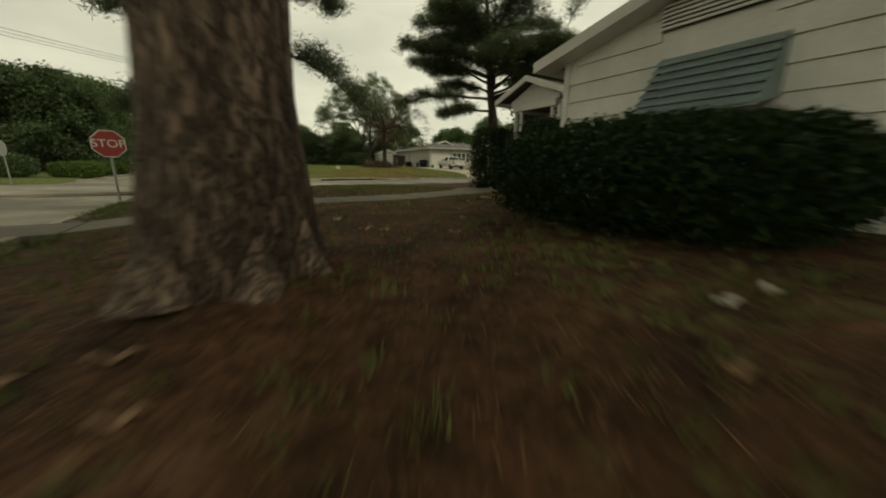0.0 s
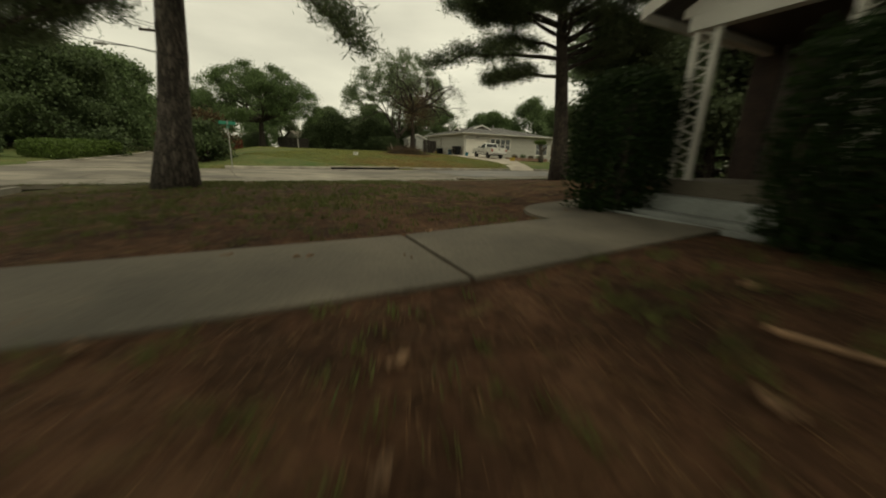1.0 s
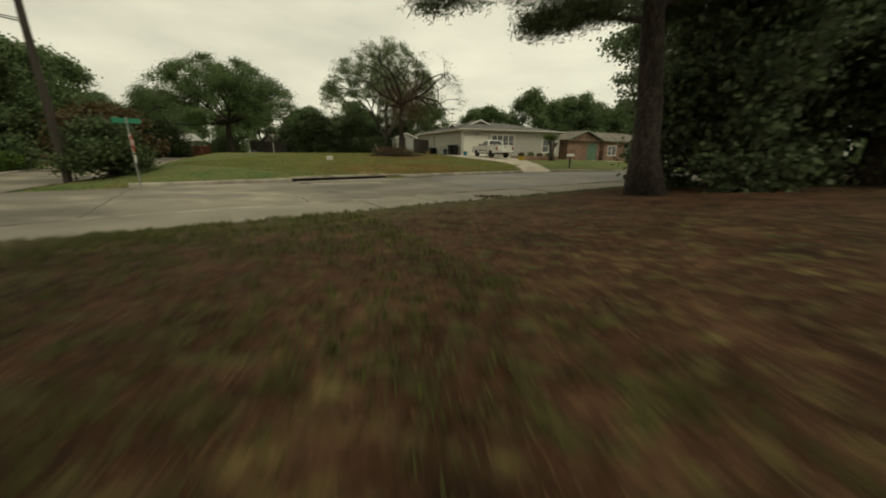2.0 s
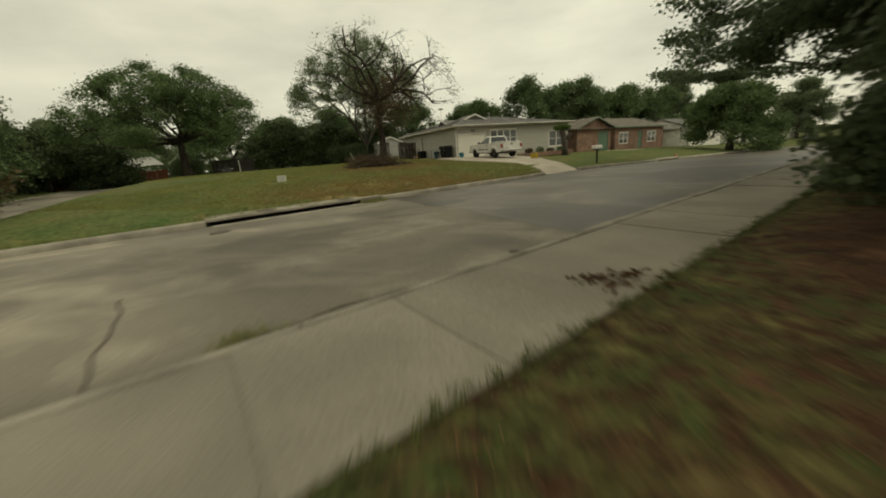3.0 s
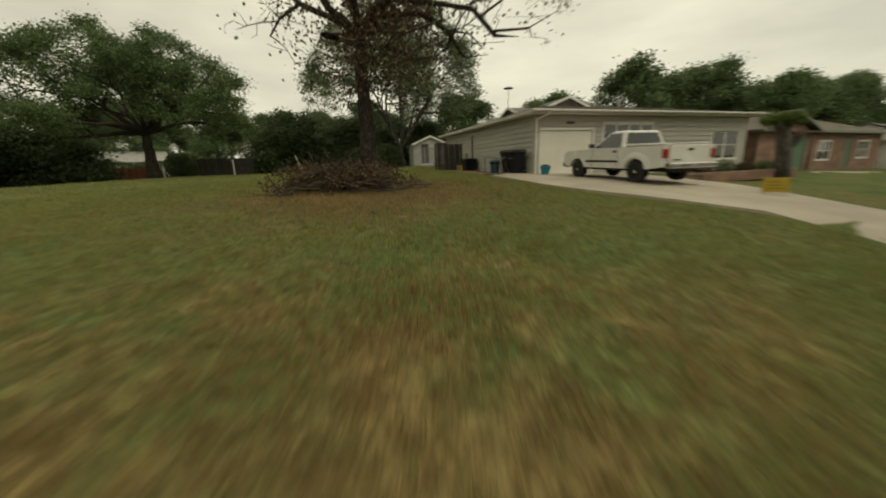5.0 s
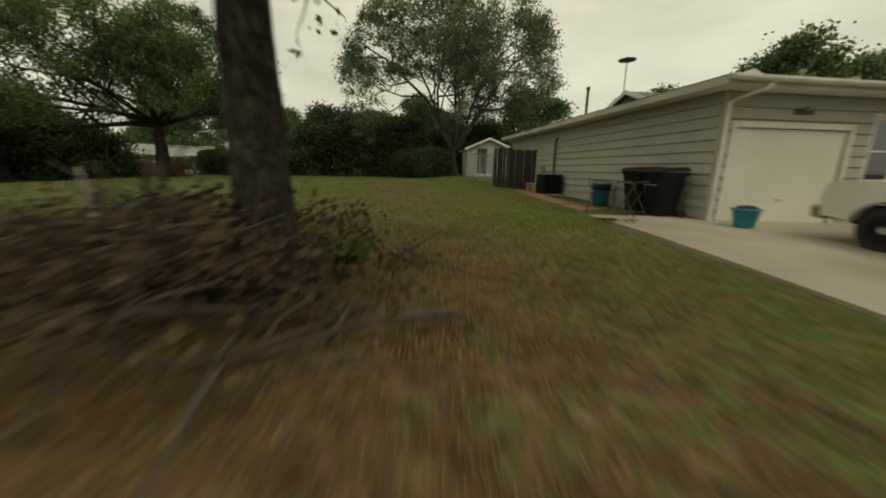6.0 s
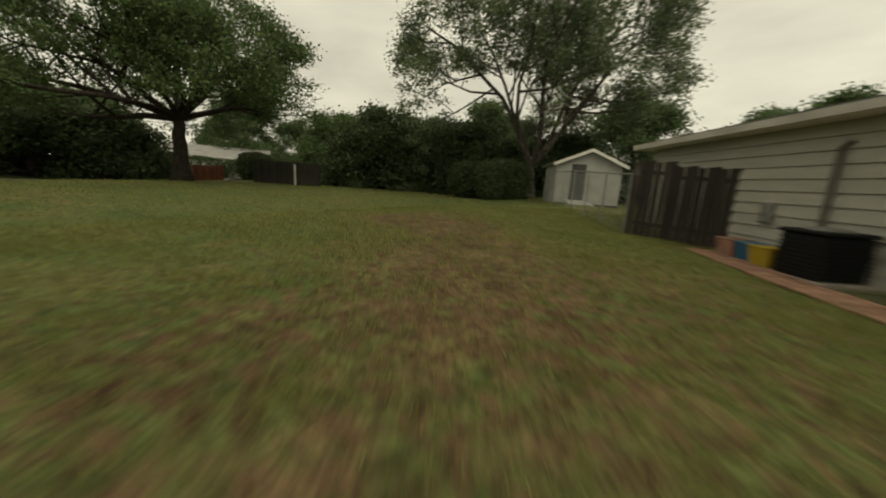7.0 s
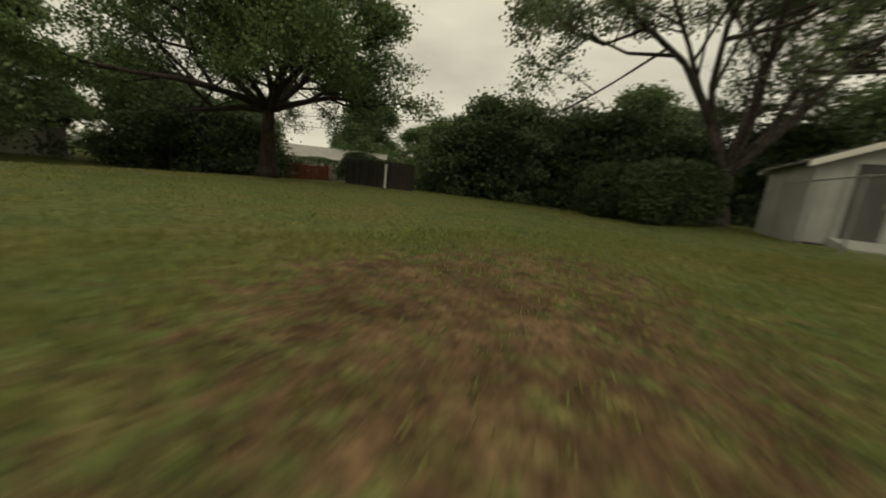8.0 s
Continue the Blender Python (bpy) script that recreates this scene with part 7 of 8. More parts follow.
    def pane(a, b, c, d, inset, name):
        pts = [Vector(vs[i]) for i in (a, b, c, d)]
        mid = sum(pts, Vector()) / 4
        nr = (pts[1] - pts[0]).cross(pts[3] - pts[0]).normalized()
        if nr.dot(mid - Vector((0, 0, 1.4))) < 0:
            nr = -nr
        q = [p.lerp(mid, inset) + nr * 0.006 for p in pts]
        part(name, Shape().add(q + [p - nr * 0.004 for p in q], [(0, 1, 2, 3), (7, 6, 5, 4), (0, 4, 5, 1), (1, 5, 6, 2), (2, 6, 7, 3), (3, 7, 4, 0)]), CAR_GLASS, cab)
    pane(0, 1, 5, 4, 0.10, "windscreen")
    pane(2, 3, 7, 6, 0.14, "rear_window")
    pane(1, 2, 6, 5, 0.15, "side_window")
    pane(3, 0, 4, 7, 0.15, "side_window")
    for cx in (f, r):
        for sg in (1, -1):
            wheel(T, cx, sg * 0.83)
    T.scale = (0.97, 0.97, 0.92)
    return T


pickup()


def parked_car(name, x, y, ang, mat, label, van=False):
    """A plain saloon or van, far off."""
    C = thing(name, pose(x, y, land(x, y) + 0.02, 0, 0, ang), label, "car")
    h = 1.95 if van else 1.42
    b0, b1 = (1.5, -2.3) if van else (0.9, -1.6)
    low = 0.3
    side = [(-2.3, 0.6), (-2.25, low)] + arch(-1.35, 0.38, 6, low) + arch(1.35, 0.38, 6, low) + [(2.25, low), (2.32, 0.65), (2.1, 0.82), (b0, 0.92), (b1, 0.95), (-2.3, 0.92)]
    part("body", Shape().prism(side, -0.86, 0.86), mat, C)
    cab = part("cabin", Shape().add([(b0, -0.84, 0.9), (b0, 0.84, 0.9), (b1, 0.84, 0.93), (b1, -0.84, 0.93), (b0 - 0.6, -0.66, h), (b0 - 0.6, 0.66, h), (b1 + (0.1 if van else 0.45), 0.66, h), (b1 + (0.1 if van else 0.45), -0.66, h)],
                                    [(0, 1, 5, 4), (1, 2, 6, 5), (2, 3, 7, 6), (3, 0, 4, 7), (4, 5, 6, 7)]), mat, C)
    e = b1 + (0.15 if van else 0.5)
    for sg in (-1, 1):
        part("side_window", Shape().add([(b0 - 0.15, sg * 0.822, 1.0), (b1 + 0.15, sg * 0.822, 1.0), (e, sg * 0.70, h - 0.09), (b0 - 0.58, sg * 0.70, h - 0.09), (b0 - 0.15, sg * 0.83, 1.0), (b1 + 0.15, sg * 0.83, 1.0), (e, sg * 0.708, h - 0.09), (b0 - 0.58, sg * 0.708, h - 0.09)],
                                        [(0, 1, 2, 3), (7, 6, 5, 4), (0, 4, 5, 1), (1, 5, 6, 2), (2, 6, 7, 3), (3, 7, 4, 0)]), CAR_GLASS, cab)
    for cx in (-1.35, 1.35):
        for sg in (1, -1):
            wheel(C, cx, sg * 0.76, 0.31, 0.2)
    return C


parked_car("parked_van", 47.5, 79.5, 44, PAINT, "white van parked on a far driveway", True)
DARK_PAINT = material("dark_car_paint", (0.02, 0.022, 0.026), 0.25, 2.0, 0.05, 0.0, spec=0.6)
parked_car("parked_car", 58, 82.5, 44, DARK_PAINT, "dark saloon car parked by the far kerb")
parked_car("parked_car", -63, 62, 20, PAINT, "white saloon car parked beyond the trees")
# ---- neighbouring houses ----
def far_house(name, label, x, y, ang, L, D, h, wall_mat, roof_mat, rise, openings, ridge="x", over=0.4, door_mat=None, trim=None):
    """A neighbour: walls with real openings, sashes and a shingled roof; openings on the front: (kind, x0, x1, z0, z1)."""
    z = land(x, y)
    trim = trim or TRIM
    H = thing(name, pose(x, y, z, 0, 0, ang), label, "house")
    wall(H, "front_wall", 0, 0, L, 0, -0.8, h, wall_mat, [o[1:] for o in openings])
    wall(H, "right_wall", L, 0, L, D, -1.2, h, wall_mat)
    wall(H, "back_wall", L, D, 0, D, -0.8, h, wall_mat)
    wall(H, "left_wall", 0, D, 0, 0.0, -0.8, h, wall_mat)
    for kind, a, b, c, d in openings:
        if kind == "window":
            window(H, pose(a, 0.02, c), b - a, d - c, 2, 1)
        else:
            dr = part("door", Shape().box(a, 0.03, c, b, 0.08, d, 0.006), door_mat or DOOR_WHITE, H)
            for k in range(3):
                part("door_rib", Shape().box(a + 0.05, 0.015, c + (d - c) * (k + 0.5) / 3.2, b - 0.05, 0.03, c + (d - c) * (k + 0.5) / 3.2 + 0.03), door_mat or DOOR_WHITE, dr)
            part("door_frame", Shape().box(a - 0.09, -0.03, c, a, 0.04, d + 0.09).box(b, -0.03, c, b + 0.09, 0.04, d + 0.09).box(a, -0.03, d, b, 0.04, d + 0.09), trim, H)
    o = over
    roof = new("roof", Shape().box(-o, -o, h, L + o, D + o, h + 0.06).mesh("roof", roof_mat))
    roof.parent = H
    if ridge == "x":
        k = h + 0.1
        roof_slope(roof, (-o, -o, k), (L + o, -o, k), (L + o, D / 2, k + rise), (-o, D / 2, k + rise), roof_mat, 0.45)
        roof_slope(roof, (L + o, D + o, k), (-o, D + o, k), (-o, D / 2, k + rise), (L + o, D / 2, k + rise), roof_mat, 0.45)
        for xx in (0.0, L - 0.12):
            part("gable", Shape().add([(xx, 0, h), (xx, D, h), (xx, D / 2, h + rise), (xx + 0.12, 0, h), (xx + 0.12, D, h), (xx + 0.12, D / 2, h + rise)], [(0, 1, 2), (5, 4, 3), (0, 3, 4, 1), (1, 4, 5, 2), (2, 5, 3, 0)]), wall_mat, H)
        part("fascia", Shape().box(-o, -o - 0.03, h - 0.02, L + o, -o, h + 0.14), trim, roof)
    else:
        k = h + 0.1
        for xe, xm in ((-o, L / 2), (L + o, L / 2)):
            roof_slope(roof, (xe, -o, k), (xe, D + o, k), (xm, D + o, k + rise), (xm, -o, k + rise), roof_mat, 0.45)
            part("rake_board", Shape().add([(xe, -o - 0.03, k - 0.12), (xm, -o - 0.03, k + rise - 0.1), (xm, -o - 0.03, k + rise + 0.05), (xe, -o - 0.03, k + 0.05), (xe, -o, k - 0.12), (xm, -o, k + rise - 0.1), (xm, -o, k + rise + 0.05), (xe, -o, k + 0.05)],
                                           [(0, 1, 2, 3), (7, 6, 5, 4), (0, 4, 5, 1), (1, 5, 6, 2), (2, 6, 7, 3), (3, 7, 4, 0)]), trim, roof)
        part("gable", Shape().prism([(0, h), (L, h), (L / 2, h + rise)], 0.0, 0.12), wall_mat, H)
    return H


GREEN_DOOR = material("green_door_paint", (0.10, 0.17, 0.115), 0.6, 1.5, 0.1, 0.03)
GREEN_TRIM = material("grey_green_trim_paint", (0.17, 0.20, 0.155), 0.6, 1.5, 0.12, 0.03)
ROOF_RED = material("reddish_shingles", (0.20, 0.10, 0.075), 0.9, 1.5, 0.3, 0.3, obj=0.1)


def brick_wall_material():
    m = bpy.data.materials.new("far_brickwork")
    m.use_nodes = True
    n, l = m.node_tree.nodes, m.node_tree.links
    b = n["Principled BSDF"]
    b.inputs["Roughness"].default_value = 0.9
    tex = n.new("ShaderNodeTexCoord")
    br = n.new("ShaderNodeTexBrick")
    br.inputs["Scale"].default_value = 1.0
    br.inputs["Brick Width"].default_value, br.inputs["Row Height"].default_value, br.inputs["Mortar Size"].default_value = 0.2, 0.07, 0.008
    br.inputs["Color1"].default_value, br.inputs["Color2"].default_value, br.inputs["Mortar"].default_value = (0.25, 0.125, 0.078, 1), (0.17, 0.085, 0.058, 1), (0.27, 0.22, 0.175, 1)
    mp = n.new("ShaderNodeMapping")
    mp.inputs["Rotation"].default_value = (radians(90), 0, 0)
    l.new(tex.outputs["Object"], mp.inputs[0])
    l.new(mp.outputs[0], br.inputs["Vector"])
    nz = n.new("ShaderNodeTexNoise")
    nz.inputs["Scale"].default_value, nz.inputs["Detail"].default_value = 1.6, 6
    l.new(tex.outputs["Object"], nz.inputs["Vector"])
    rp = n.new("ShaderNodeMapRange")
    rp.inputs[1].default_value, rp.inputs[2].default_value, rp.inputs[3].default_value, rp.inputs[4].default_value = 0.3, 0.7, 0.6, 1.35
    l.new(nz.outputs[0], rp.inputs[0])
    mx = n.new("ShaderNodeMixRGB")
    mx.blend_type, mx.inputs[0].default_value = "MULTIPLY", 1.0
    l.new(br.outputs[0], mx.inputs[1])
    l.new(rp.outputs[0], mx.inputs[2])
    l.new(mx.outputs[0], b.inputs["Base Color"])
    bp = n.new("ShaderNodeBump")
    bp.inputs["Strength"].default_value = 0.4
    l.new(br.outputs["Fac"], bp.inputs["Height"])
    bp.invert = True
    l.new(bp.outputs[0], b.inputs["Normal"])
    return m


FAR_BRICK = brick_wall_material()
far_house("brick_house", "low red brick house with a brown roof and green shutters", 17.0, 62.8, 38, 12.5, 9, 2.6, FAR_BRICK, SHINGLE_BROWN, 1.5,
          [("window", 1.0, 3.0, 0.7, 2.0), ("door", 5.6, 6.5, 0.0, 2.05), ("window", 8.0, 10.2, 0.7, 2.0)], door_mat=GREEN_DOOR, trim=GREEN_TRIM)
far_house("brick_garage", "red brick garage wing with a green door", 10.6, 57.2, 38, 6.8, 8, 2.35, FAR_BRICK, SHINGLE_BROWN, 1.2, [("door", 4.2, 6.1, -0.2, 2.0)], ridge="y", door_mat=GREEN_DOOR, trim=GREEN_TRIM)
far_house("white_cottage", "white-sided cottage with a grey roof down the street", 30.5, 70.5, 40, 13, 8, 2.5, SIDING_WHITE, SHINGLE, 1.6, [("door", 2.2, 3.2, 0.0, 2.1), ("window", 5.0, 6.8, 0.7, 2.0), ("window", 9.0, 10.6, 0.7, 2.0)])
# The first door is a black panel that stands for the carport's shade.
far_house("red_roofed_house", "white house with a reddish roof and a black panel for the carport's shade", 47.5, 84.5, 42, 15, 8, 2.5, SIDING_WHITE, ROOF_RED, 1.7, [("door", 1.2, 4.2, 0.0, 2.2), ("window", 6.5, 8.3, 0.7, 2.0), ("window", 10.5, 12.5, 0.7, 2.0)], door_mat=DARK)
far_house("grey_cottage", "pale grey cottage far down the street", 66, 98, 42, 15, 8, 2.5, SIDING_GREY, SHINGLE, 1.7, [("window", 2.0, 4.0, 0.7, 2.0), ("door", 6.0, 7.0, 0.0, 2.1), ("window", 9.5, 11.5, 0.7, 2.0)])
far_house("white_bungalow", "white bungalow with a pale roof across the side street", -61, 62, 58, 14, 8, 2.4, SIDING_WHITE, SHED_GREY, 1.5, [("window", 2.0, 4.0, 0.7, 2.0), ("door", 6.0, 7.0, 0.0, 2.1), ("window", 9.5, 11.5, 0.7, 2.0)])
far_house("low_garage", "low pale garage with two white doors across the street", -47.5, 38.2, 100, 8.5, 6, 2.75, SIDING_GREY, SHINGLE, 0.5, [("door", 1.0, 3.6, 0.0, 2.15), ("door", 4.8, 7.4, 0.0, 2.15)])
far_house("beige_house", "beige house half hidden behind the magnolia", -44.0, 24.0, 62, 9, 7, 2.5, SIDING_GREY, SHINGLE_BROWN, 1.4, [("window", 1.2, 2.6, 0.7, 1.9), ("door", 3.6, 4.5, 0.0, 2.05), ("window", 6.0, 7.6, 0.7, 1.9)])
far_house("tan_house", "tan house glimpsed between the trees", -44, 84, 55, 12, 7, 2.5, SIDING_GREY, SHINGLE_BROWN, 1.5, [("window", 1.5, 3.5, 0.7, 2.0), ("door", 5, 6, 0.0, 2.05), ("window", 8, 10, 0.7, 2.0)])

far_house("white_outbuilding", "small white outbuilding behind the shed", -7.6, 92.0, 12, 3.6, 4, 2.5, SIDING_WHITE, SHINGLE, 1.0, [("door", 0.6, 1.5, 0.0, 2.0), ("window", 2.1, 3.0, 0.9, 1.9)], ridge="y")

# ---- garden in front of the grey house ----
bed = thing("brick_planter", pose(3.4, 46.6, land(3.4, 46.6) - 0.05, 0, 0, 30.5), "low red brick planter bed with small shrubs", "planter")
for nm, args in (("front_wall", (0, 0, 0, 5.2, 0.2, 0.36)), ("back_wall", (0, 1.2, 0, 5.2, 1.4, 0.36)), ("end_wall", (0, 0.2, 0, 0.2, 1.2, 0.36)), ("end_wall", (5.0, 0.2, 0, 5.2, 1.2, 0.36))):
    part(nm, Shape().box(*args, 0.01), FAR_BRICK, bed)
part("soil", Shape().box(0.2, 0.2, 0, 5.0, 1.2, 0.3), SOIL, bed)
for i in range(4):
    x, y = 3.4 + 0.862 * (0.8 + 1.2 * i) - 0.508 * 0.7, 46.6 + 0.508 * (0.8 + 1.2 * i) + 0.862 * 0.7
    hedge("bed_shrub", "small low shrub in the brick planter", pose(x, y, land(x, y) + 0.22), 0.6, 0.6, 0.4 + 0.1 * (i % 2), 700, 0.07, leaf=LEAF_OAK if i % 2 else LEAF_RED, seed=80 + i, rounded=0.9, category="shrub")
top = thing("pollarded_tree", pose(7.0, 48.7, land(7.0, 48.7)), "thick pollarded trunk with a small round green head", "tree")
part("trunk", Shape().tube([(0, 0, -0.1), (0.03, 0.02, 0.8), (-0.06, 0.0, 1.5), (-0.25, 0.0, 2.15)], [0.34, 0.26, 0.25, 0.22], 10).tube([(0.03, 0, 1.2), (0.4, 0.05, 1.65), (0.5, 0.0, 1.85)], [0.17, 0.15, 0.12], 8), BARK_GREY, top, soft=True)
rng = np.random.default_rng(5)
q, f = leaves([(-0.25 + 0.4 * math.cos(k), 0.35 * math.sin(k), 2.35) for k in range(7)], 0.17, 3000, 0.09, rng, 0.6)
part("crown", raw_mesh("crown", q, f, LEAF_LIGHT), None, top)
x, y = 7.1, 41.1
mb = thing("mailbox", pose(x, y, land(x, y), 0, 0, 128), "white mailbox on a weathered wooden post", "mailbox")
part("post", Shape().box(-0.05, -0.05, -0.1, 0.05, 0.05, 0.92, 0.008), WOOD_OLD, mb)
part("arm", Shape().box(-0.3, -0.05, 0.88, 0.3, 0.05, 0.95, 0.008), WOOD_OLD, mb)
ms = Shape()
prof = [(-0.1, 0.0), (0.1, 0.0)] + [(0.1 * math.cos(t * math.pi / 8), 0.13 + 0.1 * math.sin(t * math.pi / 8)) for t in range(9)]
vs = [(-0.32, a, 0.95 + b) for a, b in prof] + [(0.32, a, 0.95 + b) for a, b in prof]
k = len(prof)
ms.add(vs, [tuple(range(k)), tuple(range(2 * k - 1, k - 1, -1))] + [(i, k + i, k + (i + 1) % k, (i + 1) % k) for i in range(k)])
box = part("box", ms, TRIM, mb)
part("flag", Shape().box(0.1, 0.105, 1.05, 0.13, 0.115, 1.25).box(0.1, 0.105, 1.2, 0.22, 0.115, 1.27), RED_LENS, box)
bd = thing("yellow_board", pose(3.15, 42.3, land(3.15, 42.3) + 0.07, 0, 0, -10), "faded yellow board standing at the driveway's edge", "sign")
part("board", Shape().box(-0.26, -0.015, 0.06, 0.26, 0.015, 0.42, 0.006), YELLOW, bd)
for sx in (-0.18, 0.18):
    part("stake", Shape().tube([(sx, 0.02, -0.03), (sx, 0.02, 0.4)], 0.01, 5), METAL, bd)
FADED_INK = plain("faded_brown_ink", (0.25, 0.17, 0.03), 0.8)
for k in range(3):
    part("text_bar", Shape().box(-0.18, -0.02, 0.14 + 0.08 * k, 0.18 - 0.05 * k, -0.0155, 0.17 + 0.08 * k), FADED_INK, bd)
ys = thing("yard_sign", pose(-10.3, 31.95, land(-10.3, 31.95), 0, 0, 20), "small white yard sign on wire legs in the lawn", "sign")
part("panel", Shape().box(-0.19, -0.006, 0.18, 0.19, 0.006, 0.44, 0.003), TRIM, ys)
INK = plain("faded_grey_ink", (0.30, 0.30, 0.29))
for k in range(3):
    part("text_bar", Shape().box(-0.15, -0.0105, 0.22 + 0.07 * k, 0.15 - 0.05 * (k % 2), -0.0065, 0.25 + 0.07 * k), INK, ys)
for sx in (-0.15, 0.15):
    part("wire_leg", Shape().tube([(sx, 0, -0.05), (sx, 0, 0.2)], 0.005, 5), METAL, ys)
x, y = world_of(43.9, FAR + 0.5)
solid("red_block", Shape().box(-0.2, -0.1, -0.02, 0.2, 0.1, 0.2, 0.02), PAVER, "single red block at the end of the kerb", "block", m=pose(x, y, land(x, y), 0, 0, 40))
pad("neighbour_drive", "pale concrete driveway of the brick house", [world_of(39.6, FAR + 0.05), world_of(43.4, FAR + 0.05), (19.5, 60.8), (16.0, 59.8), (14.2, 58.3)], 0.03, DRIVE)

# ---- brush pile under the half-dead tree ----
rng = np.random.default_rng(12)
bx, by = -8.2, 41.75
DRYWOOD = material("grey_dry_branch", (0.078, 0.060, 0.045), 0.9, 6, 0.4, 0.4, island=0.3)
SNAG = material("bleached_wood", (0.30, 0.26, 0.21), 0.85, 4, 0.25, 0.2)
pile = thing("brush_pile", pose(bx, by, land(bx, by)), "heaped pile of dry cut branches round the trunk", "brush pile")
for i in range(300):
    a, rr = rng.uniform(0, 6.28), abs(rng.normal(0, 1.0))
    cx, cy = rr * math.cos(a) - 0.3, rr * math.sin(a) * 0.8
    d = Vector((rng.normal(0, 1), rng.normal(0, 1), rng.normal(0.14, 0.38))).normalized()
    ln = rng.uniform(0.5, 1.9)
    z = max(0.03, (0.85 - 0.34 * rr) * rng.random())
    p0 = Vector((cx, cy, z)) - d * ln * 0.5
    pts = [p0 + d * ln * t + Vector(rng.normal(0, 0.05, 3)) for t in (0, 0.33, 0.66, 1.0)]
    pts = [Vector((p.x, p.y, max(p.z, 0.02))) for p in pts]
    r = rng.uniform(0.008, 0.028)
    part("branch", Shape().tube(pts, [r, r * 0.9, r * 0.7, r * 0.4], 5), DRYWOOD, pile)
part("log", Shape().tube([(-0.9, -1.0, 0.12), (-0.1, -0.5, 0.42), (0.2, -0.2, 0.5)], [0.09, 0.1, 0.08], 9), DRYWOOD, pile, "pale split log")
part("snag", Shape().tube([(-1.55, 0.1, 0.05), (-1.72, 0.15, 0.6), (-1.95, 0.2, 1.1)], [0.06, 0.05, 0.02], 9), SNAG, pile, "bleached broken branch sticking up")
q, f = leaves([(rng.normal(-0.3, 0.9), rng.normal(0, 0.8), rng.uniform(0.05, 0.7)) for _ in range(110)], 0.2, 9000, 0.07, rng, 0.6)
part("dry_leaves", raw_mesh("dry_leaves", q, f, LEAF_DEAD), None, pile)

# ---- street furniture ----
GREEN_SIGN = plain("green_sign_face", (0.02, 0.20, 0.12), 0.4)
RED_SIGN = plain("red_sign_face", (0.33, 0.025, 0.02), 0.4)


def octagon(r, z, y0, y1):
    return Shape().prism([(r * math.cos(math.pi / 8 + k * math.pi / 4), z + r * math.sin(math.pi / 8 + k * math.pi / 4)) for k in range(8)], y0, y1)


def lettering(text, size, mat, parent, m):
    cu = bpy.data.curves.new("lettering", "FONT")
    cu.body, cu.size, cu.extrude, cu.align_x, cu.align_y = text, size, 0.002, "CENTER", "CENTER"
    tmp = bpy.data.objects.new("lettering", cu)
    scene.collection.objects.link(tmp)
    me = bpy.data.meshes.new_from_object(tmp.evaluated_get(bpy.context.evaluated_depsgraph_get()))
    bpy.data.objects.remove(tmp)
    me.materials.clear()
    me.materials.append(mat)
    ob = new("lettering", me)
    ob.parent = parent
    ob.matrix_local = m
    return ob


def stop_sign(x, y, ang, label, h=2.0, street_blade=False, back=False):
    S = thing("stop_sign", pose(x, y, land(x, y), 0, 0, ang), label, "sign")
    part("post", Shape().tube([(0, 0.03, -0.1), (0, 0.03, h + (0.95 if street_blade else 0.3))], 0.03, 8), METAL, S)
    pl = part("plate", octagon(0.38, h, -0.004, 0.004), METAL if back else TRIM, S)
    if not back:
        part("face", octagon(0.355, h, -0.007, -0.0045), RED_SIGN, pl)
        lettering("STOP", 0.29, TRIM, pl, pose(0, -0.0085, h, 90))
    if street_blade:
        part("small_plate", Shape().box(-0.15, -0.006, h - 0.72, 0.15, 0.006, h - 0.44, 0.004), TRIM, S)
        for k, (a, z) in enumerate(((0, h + 0.62), (90, h + 0.82))):
            bl = part("name_blade", Shape().box(-0.42, -0.006, -0.09, 0.42, 0.006, 0.09, 0.004), GREEN_SIGN, S)
            bl.matrix_local = pose(0, 0.03, z, 0, 0, a + 10)
            part("text_bar", Shape().box(-0.30, -0.009, -0.03, 0.30, -0.0065, 0.035), TRIM, bl)
    return S


stop_sign(-8.12, 6.9, 40, "red octagonal stop sign on a steel post", 1.58)
stop_sign(-14.0, 22.3, 128, "stop sign with green street name blades above", 1.55, True)
stop_sign(-19.7, 13.3, -10, "grey back of a stop sign across the side street", 1.7, back=True)


def utility_pole(x, y, h, ang, lamp=True):
    P = thing("utility_pole", pose(x, y, land(x, y), 0, 0, ang), "brown wooden utility pole with a lamp arm", "utility pole")
    part("pole", Shape().tube([(0, 0, -0.2), (0, 0, h * 0.5), (0, 0, h)], [0.15, 0.13, 0.11], 12), WOOD_OLD, P)
    part("crossarm", Shape().box(-0.9, -0.05, h - 0.5, 0.9, 0.05, h - 0.38, 0.01), WOOD_OLD, P)
    for xx in (-0.8, -0.4, 0.4, 0.8):
        part("insulator", Shape().turned([(0.03, 0), (0.045, 0.04), (0.03, 0.1)], 8, (xx, 0, h - 0.38)), METAL, P)
    if lamp:
        arm = part("lamp_arm", Shape().tube([(0, 0, h - 1.6), (-1.3, 0, h - 1.35), (-2.6, 0, h - 1.3)], 0.03, 7), METAL, P)
        part("lamp_head", Shape().box(-3.1, -0.12, h - 1.38, -2.55, 0.12, h - 1.24, 0.04), METAL, arm)
    return P


utility_pole(-18.0, 22.9, 7.6, 20)
utility_pole(-26.5, -6.0, 8.0, 30, False)


